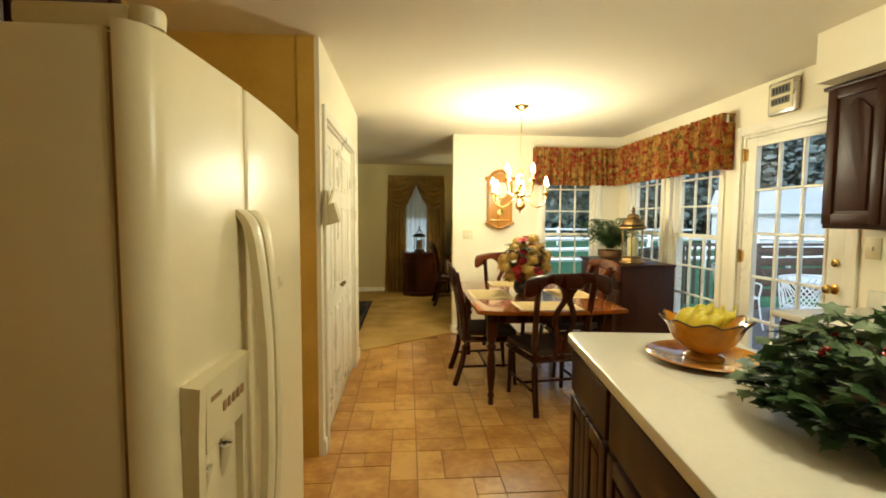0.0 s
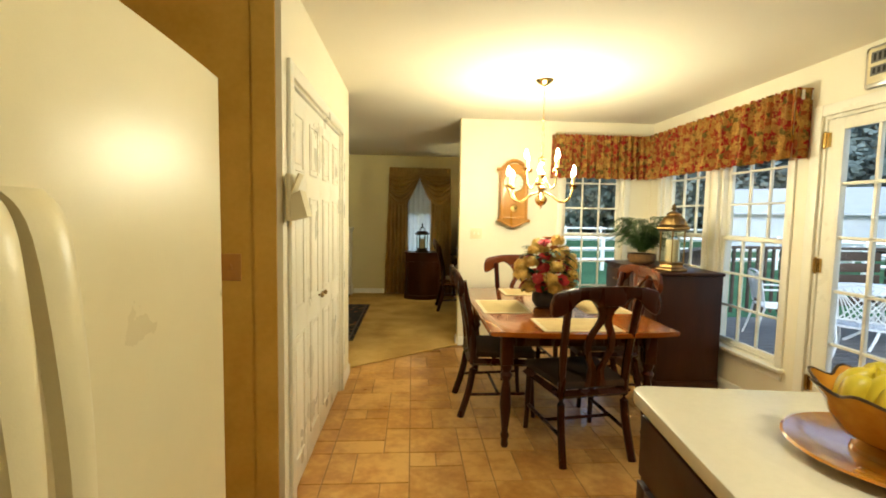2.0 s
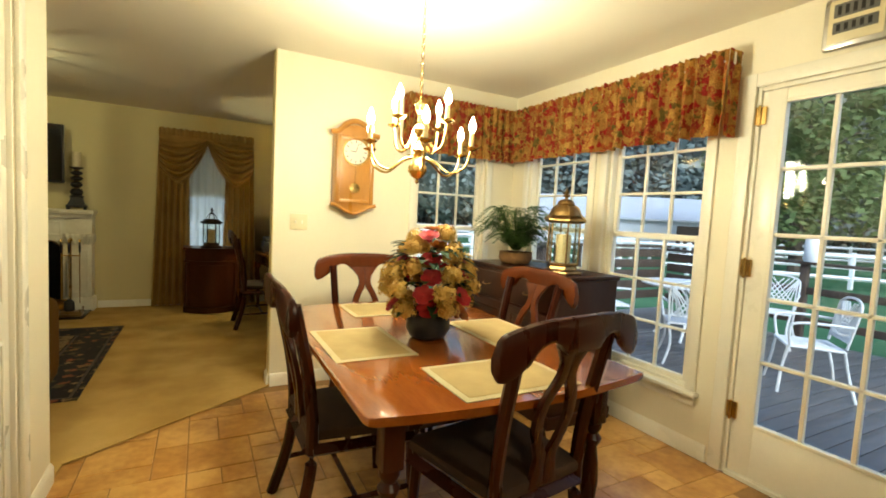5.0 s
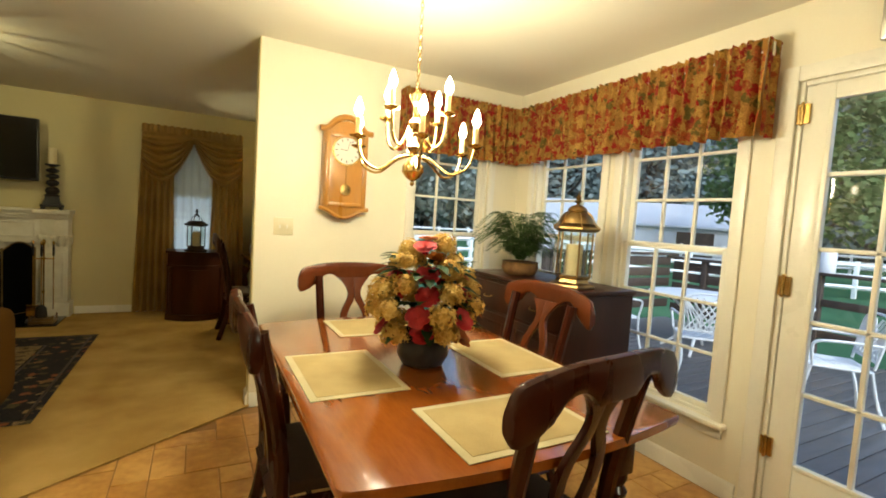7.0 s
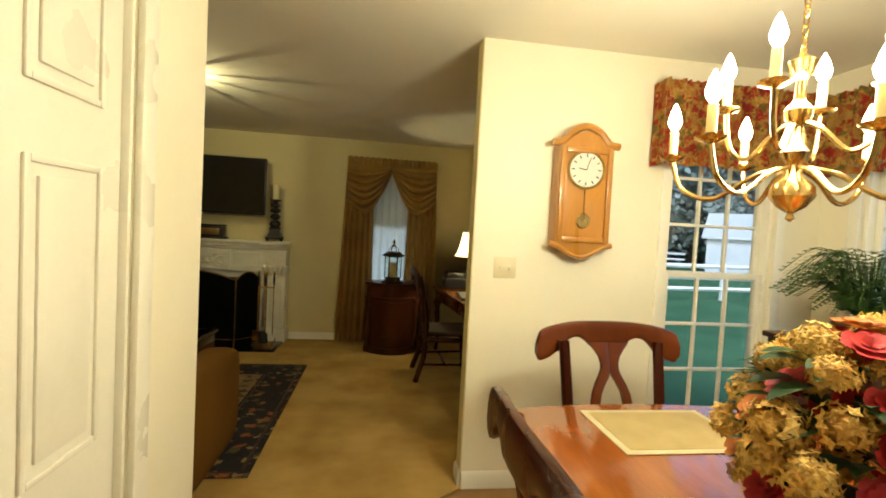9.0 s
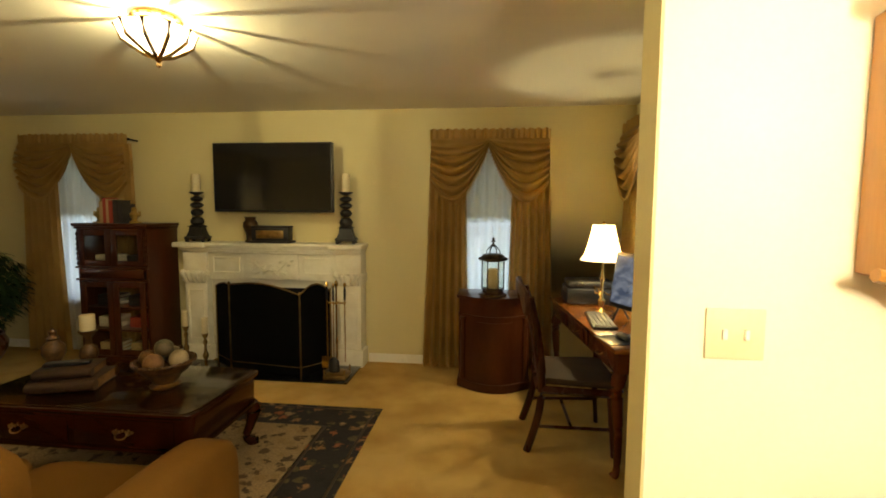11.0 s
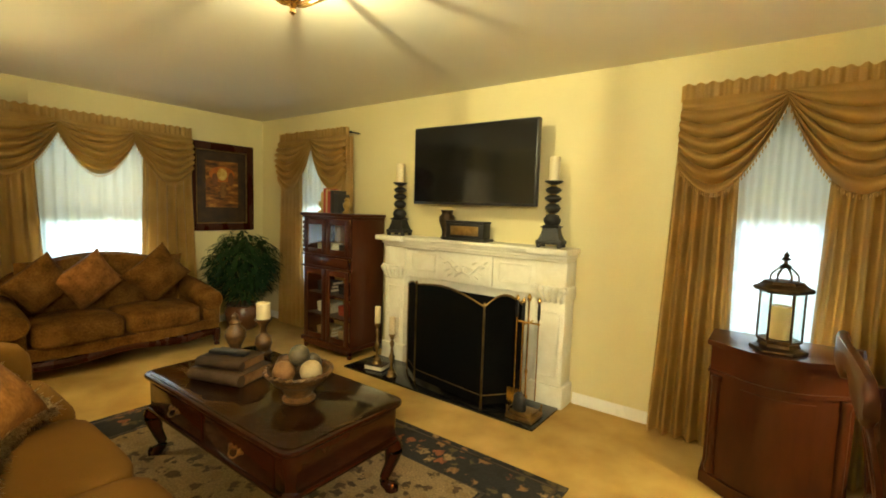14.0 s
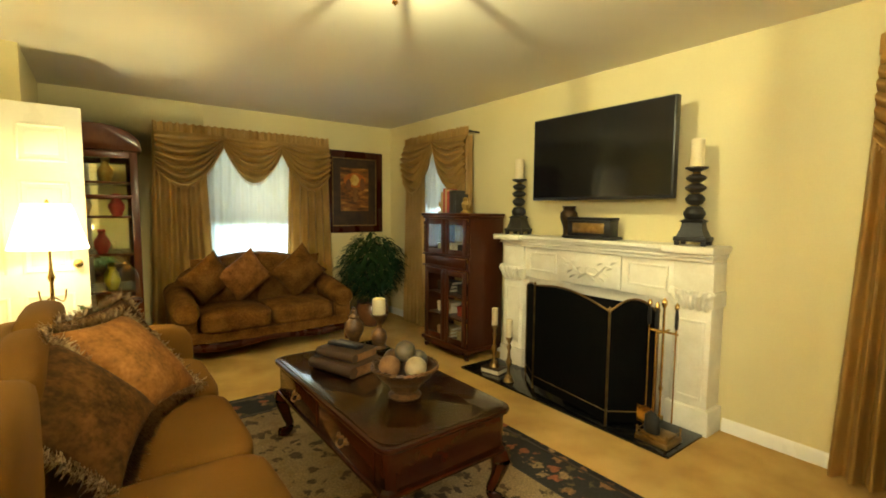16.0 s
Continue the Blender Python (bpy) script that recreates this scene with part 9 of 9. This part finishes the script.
def tree(at, h, spread, seed, count=2600, leaf=0.22, mat="tree"):
    rnd = random.Random(seed)
    root = thing("tree", "leafy deciduous tree at the edge of the lawn", "tree", at, rnd.uniform(0, 360), "trees round the lawn")
    bm = bmesh.new()
    tube(bm, curve([(0, 0, -0.1), (0.1, 0.05, h * 0.25), (-0.05, 0.1, h * 0.5), (0.1, 0, h * 0.8)], 5), [h * 0.03 * (1 - 0.055 * i) for i in range(16)], 8)
    clumps = []
    for i in range(18):
        a, z = 2.4 * i, h * (0.18 + 0.72 * i / 18)
        q = spread * (0.55 + 0.45 * math.sin(math.pi * (0.12 + 0.8 * i / 18))) * rnd.uniform(0.45, 0.8)
        e = Vector((q * math.cos(a), q * math.sin(a), z + h * 0.08))
        tube(bm, curve([(0, 0, z - h * 0.06), (e.x * 0.5, e.y * 0.5, z), e], 3), [h * 0.009, h * 0.008, h * 0.007, h * 0.006, h * 0.005, h * 0.004, h * 0.003], 5)
        clumps.append((e, spread * rnd.uniform(0.32, 0.5)))
    part("trunk", bm, "bark", root)
    bm = bmesh.new()
    for i in range(count):
        c, r = clumps[rnd.randrange(len(clumps))]
        v = Vector((rnd.gauss(0, 1), rnd.gauss(0, 1), rnd.gauss(0, 0.75))).normalized() * r * rnd.uniform(0.35, 1.0)
        p = c + v
        d = Vector((rnd.uniform(-1, 1), rnd.uniform(-1, 1), rnd.uniform(-0.8, 0.4))).normalized()
        s = d.orthogonal().normalized()
        L = leaf * rnd.uniform(0.7, 1.5)
        q = [bm.verts.new(p + d * L * u + s * L * w) for u, w in ((0, 0), (0.45, 0.33), (1, 0), (0.45, -0.33))]
        bm.faces.new(q)
    part("crown", bm, mat, root)
    return root


first = tree((26, 13.5, GR), 10.5, 4.6, 1, 9000, 0.30, "green_leaf")
copy_thing(first, pose(36, 5, GR, 0, 0, 100))
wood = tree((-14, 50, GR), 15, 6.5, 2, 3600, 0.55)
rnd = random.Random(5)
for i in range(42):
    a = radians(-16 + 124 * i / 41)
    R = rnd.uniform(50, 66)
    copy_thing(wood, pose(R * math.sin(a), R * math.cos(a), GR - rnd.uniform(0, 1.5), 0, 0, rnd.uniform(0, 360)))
# the woods close the view behind the single trees
bm = bmesh.new()
rnd = random.Random(6)
for i in range(70000):
    a = radians(rnd.uniform(-40, 120))
    R = rnd.uniform(60, 74)
    z = GR + 17 * rnd.random() ** 0.8
    p = Vector((R * math.sin(a), R * math.cos(a), z))
    d = Vector((rnd.uniform(-1, 1), rnd.uniform(-1, 1), rnd.uniform(-0.9, 0.5))).normalized()
    s = d.orthogonal().normalized()
    L = rnd.uniform(0.9, 2.0)
    bm.faces.new([bm.verts.new(p + d * L * u + s * L * w) for u, w in ((0, 0), (0.45, 0.35), (1, 0), (0.45, -0.35))])
tagged(part("far_woods", bm, "tree"), "dense woodland behind the paddock, coloured pale with distance haze", "woods", kind="stuff")


# ---- pieces of floors ----
deck_root = thing("deck_floor", "weathered grey deck boards outside the patio door", "deck", kind="structure")
plank = bmesh.new()
cube(plank, 0, 0, -0.028, 4.72, 0.138, 0, 0.004)
plank_mesh = finish(plank, "deck_board", "deck")
y = -0.5
while y < 7.98:
    x = 4.18 if y < 6.15 else 4.18 + (y - 6.1) * 1.05
    ob = new("deck_board", plank_mesh)
    ob.parent, ob.location, ob.scale = deck_root, (x, y, DZ), ((8.90 - x) / 4.72, 1, 1)
    y += 0.144

floor = bpy.data.objects["floor_kitchen"]
S = 0.305
shapes = {}


def tile_mesh(w, d):
    if (w, d) not in shapes:
        bm = bmesh.new()
        g = 0.0028
        cube(bm, g, g, -0.004, w * S / 2 - g, d * S / 2 - g, 0.0)
        top = [e for e in bm.edges if all(v.co.z > -0.001 for v in e.verts)]
        bmesh.ops.bevel(bm, geom=top, offset=0.002, segments=1, affect="EDGES")
        shapes[(w, d)] = finish(bm, "tile", "tile")
    return shapes[(w, d)]


# a repeating layout of large, oblong and small tiles on a half-tile grid
unit = [(0, 0, 2, 2), (2, 0, 1, 1), (2, 1, 1, 1), (3, 0, 2, 1), (3, 1, 2, 2), (0, 2, 1, 2), (1, 2, 2, 2), (3, 3, 1, 1), (4, 3, 1, 1), (5, 0, 1, 2), (5, 2, 1, 2)]
count = 0
rest = bmesh.new()
for j in range(14):
    for i in range(-1, 5):
        shift = 3 * (j % 2)
        for a, b, w, d in unit:
            x = 0.02 + (i * 6 + shift + a) * S / 2
            yy = -1.68 + (j * 4 + b) * S / 2
            if x < 0.0 or x + w * S / 2 > 3.99 or yy + d * S / 2 > 6.045:
                continue
            if x + w * S / 2 < 0.85 and yy > 3.05:
                continue
            # whole tiles under the carpet are left out
            if x < 1.8 and yy > 5.2 and yy - 5.33 > (x + w * S / 2 - 0.85) * 0.695 + 0.02:
                continue
            near = yy > 1.3 and x > 0.8
            if near and count < 298:
                ob = new("tile", tile_mesh(w, d))
                ob.parent, ob.location = floor, (x, yy, 0.0 + 0.0006 * ((i * 7 + j * 3 + a) % 3))
                count += 1
            else:
                g = 0.0028
                z = 0.0005
                p = [(x + g, yy + g), (x + w * S / 2 - g, yy + g), (x + w * S / 2 - g, yy + d * S / 2 - g), (x + g, yy + d * S / 2 - g)]
                lo, hi = [rest.verts.new((*q, -0.0035)) for q in p], [rest.verts.new((*q, z)) for q in p]
                rest.faces.new(hi)
                for k in range(4):
                    rest.faces.new((lo[k], lo[(k + 1) % 4], hi[(k + 1) % 4], hi[k]))
far_tiles = part("tiles", rest, "tile", floor)
far_tiles["kind"] = "stuff"
